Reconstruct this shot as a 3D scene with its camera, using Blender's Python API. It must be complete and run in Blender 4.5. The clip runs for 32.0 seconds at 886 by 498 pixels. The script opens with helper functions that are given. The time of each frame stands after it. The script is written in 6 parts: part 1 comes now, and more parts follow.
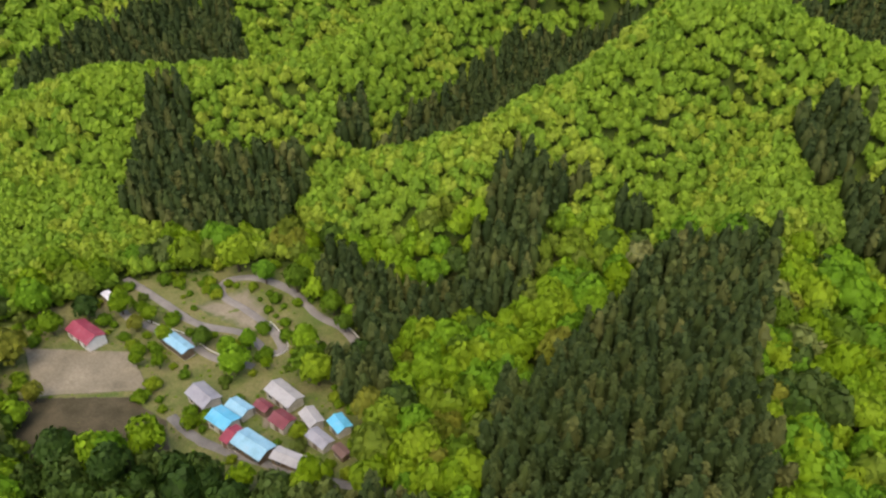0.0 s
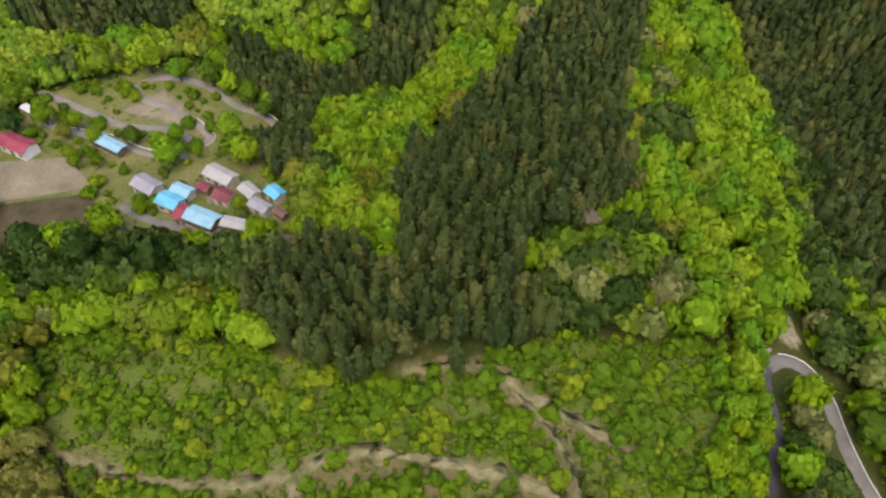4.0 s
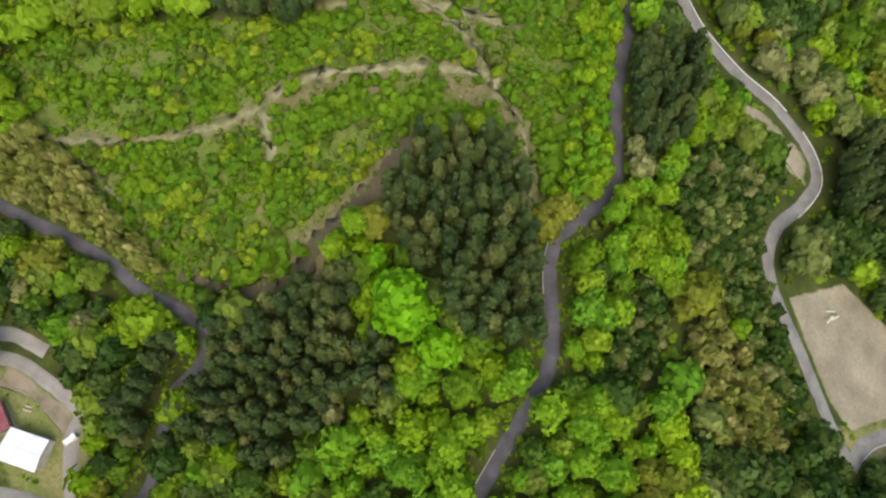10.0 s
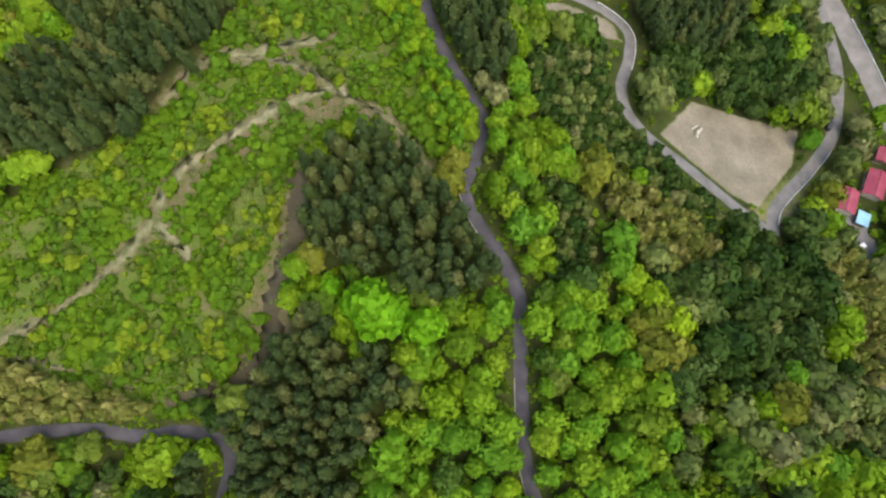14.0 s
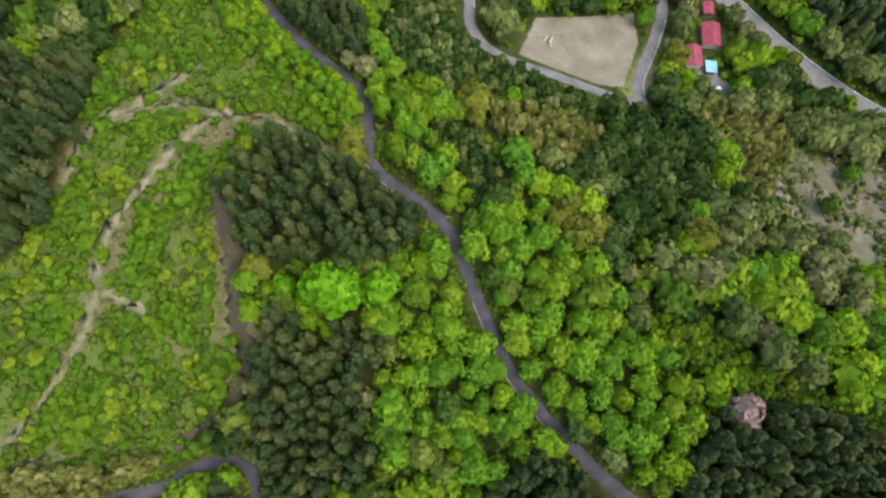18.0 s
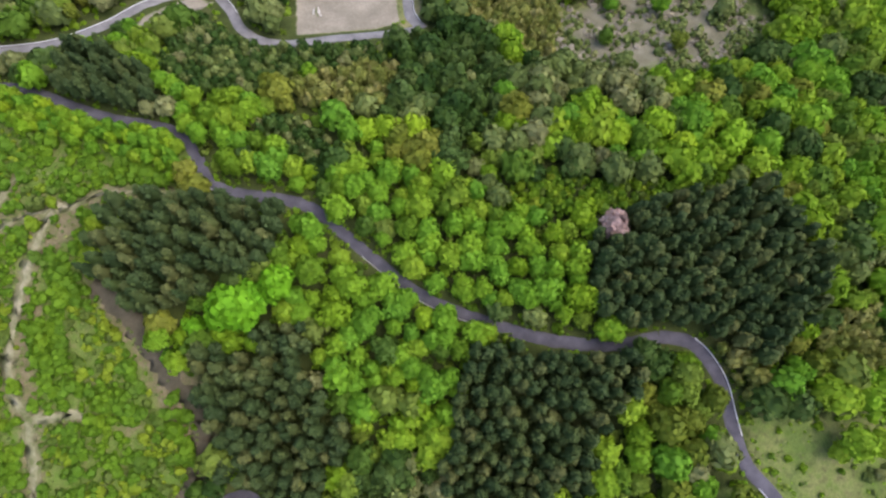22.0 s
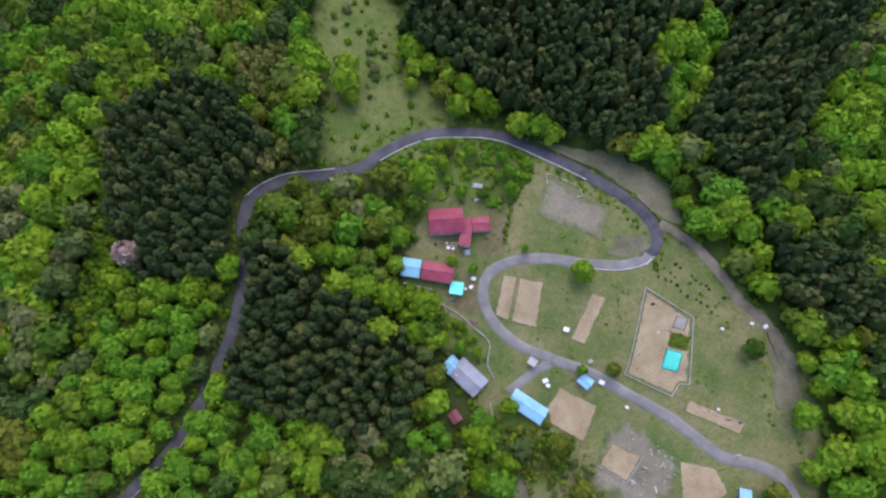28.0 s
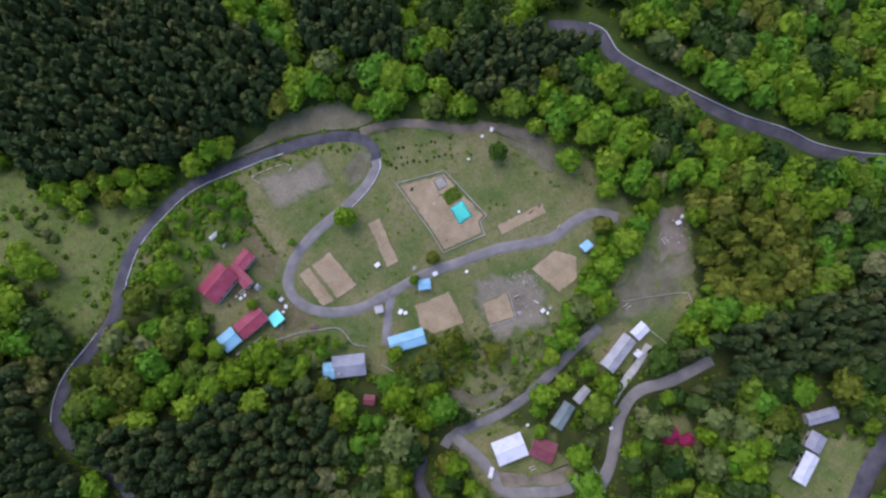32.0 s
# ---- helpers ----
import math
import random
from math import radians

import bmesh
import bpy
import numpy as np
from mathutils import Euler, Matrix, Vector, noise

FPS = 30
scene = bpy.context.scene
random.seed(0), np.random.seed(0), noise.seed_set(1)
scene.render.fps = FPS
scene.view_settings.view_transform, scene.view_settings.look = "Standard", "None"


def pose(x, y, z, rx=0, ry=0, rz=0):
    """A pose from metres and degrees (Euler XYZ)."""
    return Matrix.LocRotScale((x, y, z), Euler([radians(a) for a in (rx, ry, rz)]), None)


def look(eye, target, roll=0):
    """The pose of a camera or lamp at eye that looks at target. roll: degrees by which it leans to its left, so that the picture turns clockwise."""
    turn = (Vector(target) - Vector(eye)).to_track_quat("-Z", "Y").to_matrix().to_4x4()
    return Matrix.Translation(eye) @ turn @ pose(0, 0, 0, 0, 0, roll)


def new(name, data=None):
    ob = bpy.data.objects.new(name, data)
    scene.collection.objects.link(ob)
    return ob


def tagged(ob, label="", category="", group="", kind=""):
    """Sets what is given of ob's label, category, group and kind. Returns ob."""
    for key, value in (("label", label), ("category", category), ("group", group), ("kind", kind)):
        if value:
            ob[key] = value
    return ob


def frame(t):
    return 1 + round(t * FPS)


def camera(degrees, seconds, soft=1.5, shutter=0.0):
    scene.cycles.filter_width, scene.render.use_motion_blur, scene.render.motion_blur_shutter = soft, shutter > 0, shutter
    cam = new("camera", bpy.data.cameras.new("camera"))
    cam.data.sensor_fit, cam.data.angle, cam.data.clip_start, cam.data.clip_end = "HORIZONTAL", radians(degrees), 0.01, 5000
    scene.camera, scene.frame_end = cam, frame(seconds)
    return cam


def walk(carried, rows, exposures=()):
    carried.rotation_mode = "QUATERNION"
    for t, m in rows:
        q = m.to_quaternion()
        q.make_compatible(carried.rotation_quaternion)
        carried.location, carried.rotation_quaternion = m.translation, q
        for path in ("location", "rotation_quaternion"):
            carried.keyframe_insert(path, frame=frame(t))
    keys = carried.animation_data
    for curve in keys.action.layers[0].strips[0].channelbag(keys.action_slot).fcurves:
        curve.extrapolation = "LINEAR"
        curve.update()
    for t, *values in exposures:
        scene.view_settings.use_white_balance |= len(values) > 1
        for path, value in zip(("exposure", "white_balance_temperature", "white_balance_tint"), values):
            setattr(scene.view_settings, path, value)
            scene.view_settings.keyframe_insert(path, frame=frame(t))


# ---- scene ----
cam = camera(66.84, 32.0, 2.4)
PATH = [
    (0.0, look((-32.43, 56.42, 116.18), (-93.29, 112.83, 60.39), 0.04)),
    (0.5, look((-29.78, 54.81, 117.08), (-87.72, 111.15, 58.19), -0.07)),
    (1.0, look((-27.16, 53.16, 118.12), (-82.14, 109.19, 56.17), -0.19)),
    (1.5, look((-24.58, 51.47, 119.14), (-76.63, 107.01, 54.28), -0.27)),
    (2.0, look((-22.03, 49.63, 120.11), (-71.33, 104.41, 52.51), -0.41)),
    (2.5, look((-19.51, 47.74, 121.03), (-66.16, 101.50, 50.79), -0.53)),
    (3.0, look((-17.06, 45.73, 122.09), (-61.17, 98.30, 49.35), -0.64)),
    (3.5, look((-14.86, 43.53, 123.36), (-56.74, 94.50, 48.20), -0.68)),
    (5.5, look((-8.82, 31.02, 131.73), (-39.80, 74.41, 47.12), -0.01)),
    (6.0, look((-6.95, 28.10, 133.17), (-35.24, 68.33, 46.11), -0.02)),
    (6.5, look((-4.88, 25.04, 134.47), (-30.90, 61.99, 45.26), -0.13)),
    (7.0, look((-2.67, 21.84, 135.55), (-26.18, 55.84, 44.50), -0.22)),
    (7.5, look((-0.56, 18.64, 136.40), (-21.35, 50.04, 43.77), -0.25)),
    (8.0, look((1.36, 15.57, 137.20), (-16.74, 44.46, 43.19), 0.13)),
    (8.5, look((2.99, 12.82, 138.16), (-12.81, 39.41, 43.06), 0.56)),
    (9.0, look((4.11, 10.50, 139.17), (-9.66, 35.80, 43.41), 0.76)),
    (9.5, look((4.73, 8.52, 140.36), (-7.65, 33.88, 44.42), 0.94)),
    (10.0, look((4.95, 6.79, 141.71), (-6.37, 32.92, 45.85), 1.06)),
    (10.5, look((4.75, 5.26, 143.20), (-4.56, 32.22, 47.35), 0.98)),
    (11.0, look((4.13, 3.94, 144.67), (-3.29, 31.38, 48.80), 0.84)),
    (11.5, look((3.20, 2.83, 146.02), (-2.62, 30.59, 50.13), 0.75)),
    (12.0, look((2.12, 1.87, 147.41), (-1.96, 29.89, 51.50), 0.53)),
    (12.5, look((0.98, 1.00, 148.82), (-0.86, 29.15, 52.87), 0.50)),
    (13.0, look((-0.17, 0.24, 150.22), (-0.16, 28.32, 54.24), 0.33)),
    (13.5, look((-1.23, -0.46, 151.59), (0.49, 27.54, 55.60), 0.05)),
    (14.0, look((-2.15, -1.24, 152.93), (1.17, 26.69, 56.96), -0.36)),
    (14.5, look((-2.87, -2.21, 154.24), (2.07, 25.39, 58.25), -0.68)),
    (16.5, look((-4.89, -8.29, 159.71), (5.20, 17.29, 63.56), -0.92)),
    (17.0, look((-5.34, -9.96, 160.99), (5.56, 15.13, 64.80), -0.87)),
    (17.5, look((-5.76, -11.67, 162.36), (6.01, 12.78, 66.12), -0.68)),
    (18.0, look((-6.19, -13.41, 163.84), (6.55, 10.26, 67.52), -0.54)),
    (18.5, look((-6.61, -15.20, 165.32), (7.19, 7.64, 68.94), -0.40)),
    (19.0, look((-7.10, -17.10, 166.85), (7.85, 4.73, 70.41), -0.15)),
    (19.5, look((-7.65, -19.20, 168.36), (8.68, 1.44, 71.89), 0.12)),
    (20.0, look((-8.21, -21.47, 169.75), (9.41, -2.18, 73.22), 0.26)),
    (20.5, look((-8.71, -23.76, 171.07), (10.11, -5.83, 74.50), 0.31)),
    (21.0, look((-9.19, -26.12, 172.38), (10.73, -9.63, 75.78), 0.25)),
    (21.5, look((-9.61, -28.36, 173.67), (11.14, -13.37, 77.01), 0.13)),
    (22.0, look((-10.13, -30.52, 175.00), (11.29, -17.08, 78.25), 0.06)),
    (22.5, look((-10.97, -32.65, 176.25), (11.05, -20.57, 79.45), 0.08)),
    (23.0, look((-12.44, -34.80, 177.50), (10.15, -23.54, 80.74), 0.16)),
    (23.5, look((-14.66, -37.16, 178.61), (9.06, -27.03, 81.99), 0.25)),
    (24.0, look((-17.55, -39.84, 179.55), (8.27, -34.03, 83.12), 0.81)),
    (24.5, look((-20.77, -42.84, 180.29), (5.42, -49.19, 84.00), 1.52)),
    (25.0, look((-23.94, -45.82, 181.16), (1.04, -55.99, 84.87), 0.88)),
    (25.5, look((-26.88, -48.46, 182.19), (-3.11, -60.63, 85.82), -0.12)),
    (27.5, look((-36.99, -55.49, 186.31), (-20.17, -73.26, 89.35), -0.72)),
    (28.0, look((-39.55, -56.61, 187.70), (-25.74, -76.02, 90.57), -0.09)),
    (28.5, look((-42.11, -57.47, 189.02), (-30.70, -77.71, 91.76), 0.26)),
    (29.0, look((-44.66, -58.11, 190.12), (-34.64, -78.46, 92.72), 0.19)),
    (29.5, look((-47.33, -58.56, 191.18), (-38.49, -78.98, 93.69), -0.07)),
    (30.0, look((-50.28, -58.94, 192.21), (-43.60, -79.62, 94.60), -0.11)),
    (30.5, look((-53.57, -59.36, 193.27), (-49.31, -80.03, 95.52), -0.17)),
    (31.0, look((-57.29, -59.91, 194.30), (-55.30, -80.15, 96.39), -0.69)),
    (31.5, look((-61.47, -60.52, 195.38), (-62.96, -79.67, 97.24), 0.20)),
    (32.0, look((-65.94, -61.16, 196.32), (-70.92, -78.36, 97.94), 2.12)),
]
walk(cam, PATH, [(0.0, 0.88, 7700, 14), (3, 0.95, 7700, 14), (6, 0.95, 7600, 18), (9, 1.13, 7400, 7), (13, 1.2, 7100, 9), (17, 1.2, 6700, 9), (21, 1.34, 6400, 18), (24, 1.32, 6000, 20), (28, 0.85, 5850, 19), (32, 0.55, 5700, 23)])

# ---- light ----
world = bpy.data.worlds.new("sky")
scene.world = world
world.use_nodes = True
wn = world.node_tree
sky = wn.nodes.new("ShaderNodeTexSky")
sky.sky_type, sky.sun_disc = "NISHITA", False
SUN_UP, SUN_ROUND = radians(64), radians(150)
sky.sun_elevation, sky.sun_rotation = SUN_UP, SUN_ROUND
sky.air_density, sky.dust_density, sky.ozone_density = 1.0, 3.0, 1.0
wn.nodes["Background"].inputs["Strength"].default_value = 0.15
wn.links.new(sky.outputs[0], wn.nodes["Background"].inputs["Color"])
lamp = bpy.data.lights.new("sun", "SUN")
lamp.energy, lamp.angle, lamp.color = 0.75, radians(60), (1.0, 0.96, 0.86)
sun = new("sun", lamp)
sun_from = Vector((math.sin(SUN_ROUND) * math.cos(SUN_UP), math.cos(SUN_ROUND) * math.cos(SUN_UP), math.sin(SUN_UP)))
sun.matrix_world = look(sun_from * 300, (0, 0, 0))


# ---- materials ----
def material(name, rough=0.8, spec=0.3, metal=0.0):
    m = bpy.data.materials.new(name)
    m.use_nodes = True
    b = m.node_tree.nodes["Principled BSDF"]
    b.inputs["Roughness"].default_value = rough
    b.inputs["Metallic"].default_value = metal
    b.inputs["Specular IOR Level"].default_value = spec
    return m, m.node_tree, b


def node(tree, kind, **values):
    n = tree.nodes.new(kind)
    for key, value in values.items():
        n.inputs[key.replace("_", " ")].default_value = value
    return n


def ramp(tree, source, stops):
    n = tree.nodes.new("ShaderNodeValToRGB")
    while len(n.color_ramp.elements) < len(stops):
        n.color_ramp.elements.new(0.5)
    for e, (at, c) in zip(n.color_ramp.elements, stops):
        e.position, e.color = at, (*c, 1)
    tree.links.new(source, n.inputs[0])
    return n.outputs[0]


def mixed(tree, fac, a, b, how="MIX"):
    n = tree.nodes.new("ShaderNodeMix")
    n.data_type, n.blend_type = "RGBA", how
    for socket, value in ((n.inputs[0], fac), (n.inputs[6], a), (n.inputs[7], b)):
        if isinstance(value, bpy.types.NodeSocket):
            tree.links.new(value, socket)
        elif isinstance(value, tuple):
            socket.default_value = (*value, 1)
        else:
            socket.default_value = value
    return n.outputs[2]


def world_noise(tree, scale, detail=4.0, rough=0.55):
    g = tree.nodes.new("ShaderNodeNewGeometry")
    n = node(tree, "ShaderNodeTexNoise", Scale=scale, Detail=detail, Roughness=rough)
    tree.links.new(g.outputs["Position"], n.inputs["Vector"])
    return n.outputs["Fac"]


def bumped(tree, b, height, strength, distance=0.1):
    n = node(tree, "ShaderNodeBump", Strength=strength, Distance=distance)
    tree.links.new(height, n.inputs["Height"])
    tree.links.new(n.outputs[0], b.inputs["Normal"])


def foliage(name, stops, sheen=0.25, through_light=0.25):
    """Leaves: the hue changes from tree to tree and a little from clump to clump."""
    m, t, b = material(name, 0.65, sheen)
    at = t.nodes.new("ShaderNodeAttribute")
    at.attribute_name = "vary"
    info = t.nodes.new("ShaderNodeObjectInfo")
    geo = t.nodes.new("ShaderNodeNewGeometry")
    add = t.nodes.new("ShaderNodeMath")
    add.operation = "ADD"
    t.links.new(at.outputs["Fac"], add.inputs[0])
    t.links.new(info.outputs["Random"], add.inputs[1])
    fr = t.nodes.new("ShaderNodeMath")
    fr.operation = "FRACT"
    t.links.new(add.outputs[0], fr.inputs[0])
    col = ramp(t, fr.outputs[0], stops)
    leaf = ramp(t, geo.outputs["Random Per Island"], [(0.0, (0.78, 0.78, 0.7)), (0.6, (1.0, 1.0, 1.0)), (1.0, (1.2, 1.17, 1.0))])
    col = mixed(t, 1.0, col, leaf, "MULTIPLY")
    t.links.new(col, b.inputs["Base Color"])
    tr = t.nodes.new("ShaderNodeBsdfTranslucent")
    t.links.new(col, tr.inputs["Color"])
    mix = node(t, "ShaderNodeMixShader", Fac=through_light)
    t.links.new(b.outputs[0], mix.inputs[1])
    t.links.new(tr.outputs[0], mix.inputs[2])
    t.links.new(mix.outputs[0], t.nodes["Material Output"].inputs["Surface"])
    return m


LEAF_BRIGHT = foliage("bright_spring_leaves", [(0.0, (0.115, 0.265, 0.022)), (0.4, (0.15, 0.31, 0.02)), (0.75, (0.19, 0.335, 0.02)), (1.0, (0.235, 0.35, 0.025))], 0.1, 0.32)
LEAF_LIME = foliage("vivid_lime_leaves", [(0.0, (0.11, 0.33, 0.014)), (1.0, (0.17, 0.37, 0.014))], 0.1, 0.3)
LEAF_MIXED = foliage("mixed_spring_leaves", [(0.0, (0.07, 0.135, 0.02)), (0.3, (0.115, 0.215, 0.014)), (0.7, (0.17, 0.29, 0.012)), (1.0, (0.155, 0.21, 0.04))], 0.1, 0.3)
# far leaves: haze and sunlit slopes are put into a paler green
LEAF_FAR_HAZED = foliage("far_hill_leaves_hazed", [(0.0, (0.19, 0.34, 0.04)), (0.6, (0.26, 0.41, 0.045)), (1.0, (0.33, 0.43, 0.06))], 0.1, 0.35)
LEAF_MUTED = foliage("muted_grey_green_leaves", [(0.0, (0.10, 0.145, 0.04)), (0.4, (0.15, 0.20, 0.055)), (0.75, (0.19, 0.24, 0.07)), (1.0, (0.23, 0.24, 0.10))], 0.1, 0.3)
LEAF_OLIVE = foliage("olive_leaves", [(0.0, (0.10, 0.145, 0.016)), (0.5, (0.16, 0.195, 0.022)), (1.0, (0.21, 0.23, 0.035))], 0.1, 0.3)
LEAF_SHRUB = foliage("young_shrub_leaves", [(0.0, (0.105, 0.145, 0.03)), (0.12, (0.088, 0.18, 0.014)), (0.5, (0.112, 0.215, 0.012)), (0.8, (0.15, 0.245, 0.014)), (1.0, (0.215, 0.29, 0.022))], 0.1, 0.3)
LEAF_EVERGREEN = foliage("evergreen_leaves", [(0.0, (0.028, 0.066, 0.011)), (0.6, (0.045, 0.09, 0.015)), (1.0, (0.07, 0.115, 0.026))], 0.15, 0.2)
LEAF_BAMBOO = foliage("bamboo_leaves", [(0.0, (0.17, 0.21, 0.045)), (0.5, (0.24, 0.255, 0.065)), (1.0, (0.32, 0.31, 0.11))], 0.1, 0.3)
NEEDLE = foliage("cedar_needles", [(0.0, (0.033, 0.057, 0.019)), (0.45, (0.045, 0.073, 0.023)), (0.8, (0.065, 0.092, 0.028)), (1.0, (0.105, 0.118, 0.038))], 0.1, 0.15)
LEAF_YELLOW = foliage("yellow_green_leaves", [(0.0, (0.20, 0.36, 0.018)), (1.0, (0.29, 0.42, 0.02))], 0.1, 0.32)
BLOSSOM = foliage("pink_blossom", [(0.0, (0.33, 0.23, 0.21)), (1.0, (0.43, 0.31, 0.28))])
AZALEA = foliage("crimson_azalea", [(0.0, (0.35, 0.03, 0.10)), (1.0, (0.45, 0.04, 0.16))])
TWIGS = foliage("bare_grey_twigs", [(0.0, (0.22, 0.20, 0.16)), (1.0, (0.3, 0.27, 0.2))])


def rough_paint(name, dark, light, scale, rough=0.9, spec=0.2, bump=0.3, fine=None, metal=0.0):
    m, t, b = material(name, rough, spec, metal)
    big = ramp(t, world_noise(t, scale), [(0.3, dark), (0.7, light)])
    small = ramp(t, world_noise(t, fine or scale * 12, 3), [(0.25, (0.78, 0.78, 0.78)), (0.75, (1.15, 1.15, 1.15))])
    t.links.new(mixed(t, 1.0, big, small, "MULTIPLY"), b.inputs["Base Color"])
    if bump:
        bumped(t, b, world_noise(t, fine or scale * 12, 3), bump)
    return m


BARK = rough_paint("bark", (0.07, 0.05, 0.035), (0.14, 0.11, 0.08), 3.0)
ASPHALT = rough_paint("worn_asphalt", (0.052, 0.05, 0.06), (0.11, 0.106, 0.12), 0.25, 0.85, 0.25, 0.15, 6.0)
CONCRETE_ROAD = rough_paint("pale_concrete_road", (0.125, 0.122, 0.118), (0.225, 0.218, 0.207), 0.3, 0.85, 0.25, 0.15, 5.0)
GRAVEL = rough_paint("gravel_and_dry_earth", (0.13, 0.115, 0.075), (0.25, 0.21, 0.165), 0.22, 0.95, 0.1, 0.5, 4.0)
LANE = rough_paint("old_grey_tarmac", (0.17, 0.162, 0.152), (0.265, 0.25, 0.235), 0.25, 0.85, 0.25, 0.15, 6.0)
TRAIL = rough_paint("trodden_earth", (0.105, 0.118, 0.045), (0.285, 0.26, 0.16), 0.42, 0.95, 0.1, 0.5, 3.0)
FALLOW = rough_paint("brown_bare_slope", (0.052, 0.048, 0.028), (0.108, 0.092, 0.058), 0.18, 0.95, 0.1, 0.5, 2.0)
SOIL = rough_paint("tilled_soil", (0.28, 0.215, 0.128), (0.42, 0.335, 0.21), 0.2, 0.95, 0.1, 0.5, 2.5)
DRYFIELD = rough_paint("dry_stubble_field", (0.175, 0.155, 0.112), (0.28, 0.25, 0.185), 0.12, 0.95, 0.1, 0.5, 1.5)
CONCRETE = rough_paint("old_concrete", (0.36, 0.35, 0.32), (0.52, 0.51, 0.48), 0.6, 0.85, 0.25, 0.3, 6.0)
STONE = rough_paint("stone_rubble", (0.22, 0.21, 0.19), (0.40, 0.38, 0.34), 1.2, 0.9, 0.2, 0.5, 8.0)
STEEL = rough_paint("galvanised_steel", (0.42, 0.43, 0.44), (0.56, 0.57, 0.58), 1.0, 0.45, 0.5, 0.05, 20.0, 0.6)
WHITE = rough_paint("white_paint", (0.66, 0.67, 0.68), (0.80, 0.80, 0.80), 0.5, 0.6, 0.4, 0.05, 12.0)
PLASTER = rough_paint("weathered_plaster", (0.42, 0.39, 0.33), (0.62, 0.59, 0.52), 0.5, 0.85, 0.3, 0.15, 8.0)
BOARDS = rough_paint("weathered_boards", (0.11, 0.08, 0.055), (0.22, 0.17, 0.12), 0.8, 0.85, 0.2, 0.3, 9.0)
DARK_GLASS, _t, _b = material("window_glass", 0.08, 0.6)
_b.inputs["Base Color"].default_value = (0.03, 0.04, 0.05, 1)
TYRE = rough_paint("tyre_rubber", (0.02, 0.02, 0.02), (0.04, 0.04, 0.04), 5.0)


def metal_roof(name, colour, fade=0.35):
    """Painted sheet roofing, sun-bleached in streaks."""
    m, t, b = material(name, 0.5, 0.45)
    pale = tuple(c + (0.55 - c) * fade for c in colour)
    deep = tuple(c * 0.72 for c in colour)
    col = ramp(t, world_noise(t, 0.4, 5), [(0.25, deep), (0.5, colour), (0.8, pale)])
    small = ramp(t, world_noise(t, 5.0, 4), [(0.3, (0.8, 0.8, 0.8)), (0.7, (1.1, 1.1, 1.1))])
    t.links.new(mixed(t, 1.0, col, small, "MULTIPLY"), b.inputs["Base Color"])
    bumped(t, b, world_noise(t, 4.0, 3), 0.08)
    return m


ROOF_RED = metal_roof("red_sheet_roof", (0.31, 0.05, 0.085), 0.12)
ROOF_MAROON = metal_roof("maroon_sheet_roof", (0.20, 0.045, 0.06), 0.12)
ROOF_BLUE = metal_roof("light_blue_sheet_roof", (0.25, 0.51, 0.67), 0.22)
ROOF_CYAN = metal_roof("bright_blue_sheet_roof", (0.10, 0.48, 0.72), 0.2)
ROOF_TEAL = metal_roof("turquoise_sheet_roof", (0.15, 0.80, 0.76), 0.15)
ROOF_GREY = metal_roof("grey_sheet_roof", (0.30, 0.31, 0.36), 0.2)
ROOF_PALE = metal_roof("pale_grey_sheet_roof", (0.38, 0.385, 0.40), 0.25)
ROOF_WHITE = metal_roof("white_sheet_roof", (0.66, 0.68, 0.74), 0.3)
ROOF_GREEN = metal_roof("grey_green_sheet_roof", (0.16, 0.22, 0.22), 0.2)
ROOF_BROWN = metal_roof("brown_sheet_roof", (0.17, 0.10, 0.085), 0.15)

# ---- the lie of the land ----
RELIEF = [
    (1, 3, 5, 3, 1, 1, 0),
    (1, 6, 6, 0, 4, 4, 0),
    (0, 1, -5, -9, 8, 5, -2),
    (0, 1, -5, -7, 10, 0, -8),
    (1, 2, 4, 5, 8, -6, -10),
    (-1, -3, 4, 9, 2, -6, -5),
    (-1, -4, 0, 2, -2, -2, -1),
    (0, 1, 3, 2, 0, 0, 0),
    (0, 2, 3, 1, 0, 0, 0),
]
RELIEF_X, RELIEF_Y, RELIEF_STEP, RELIEF_SPREAD = -210, -180, 60, 52.0
# far ridges: breadth, then the crest as places with its height over the valley floor
RIDGES_NEAR = [
    (31, [(-213, 168, 14), (-198, 188, 25), (-184, 200, 31), (-172, 213, 36), (-168, 232, 41), (-161, 258, 48), (-160, 293, 58), (-140, 322, 58), (-115, 318, 50), (-95, 325, 45), (-40, 335, 40), (10, 320, 38)]),
    (31, [(-345, 90, 20), (-310, 130, 37), (-289, 151, 38), (-270, 170, 40), (-256, 195, 42), (-258, 225, 46), (-264, 262, 54), (-262, 330, 62), (-230, 420, 70)]),
    (20, [(-111, 213, 5), (-95, 253, 13), (-106, 282, 24), (-120, 315, 42)]),
]
RIDGES_MID = [
    (70, [(-480, 120, 60), (-430, 330, 60)]), (90, [(-430, 420, 60), (-180, 560, 75), (-60, 560, 95), (120, 640, 110)]), (140, [(-700, 300, 130), (-500, 700, 130)]),
    (15, [(-222, 160, -4), (-178, 168, -9), (-140, 172, -8)]),
    (26, [(16, 192, -9), (-8, 226, -15), (-34, 262, -18)]),
]
RIDGES = RIDGES_NEAR + RIDGES_MID


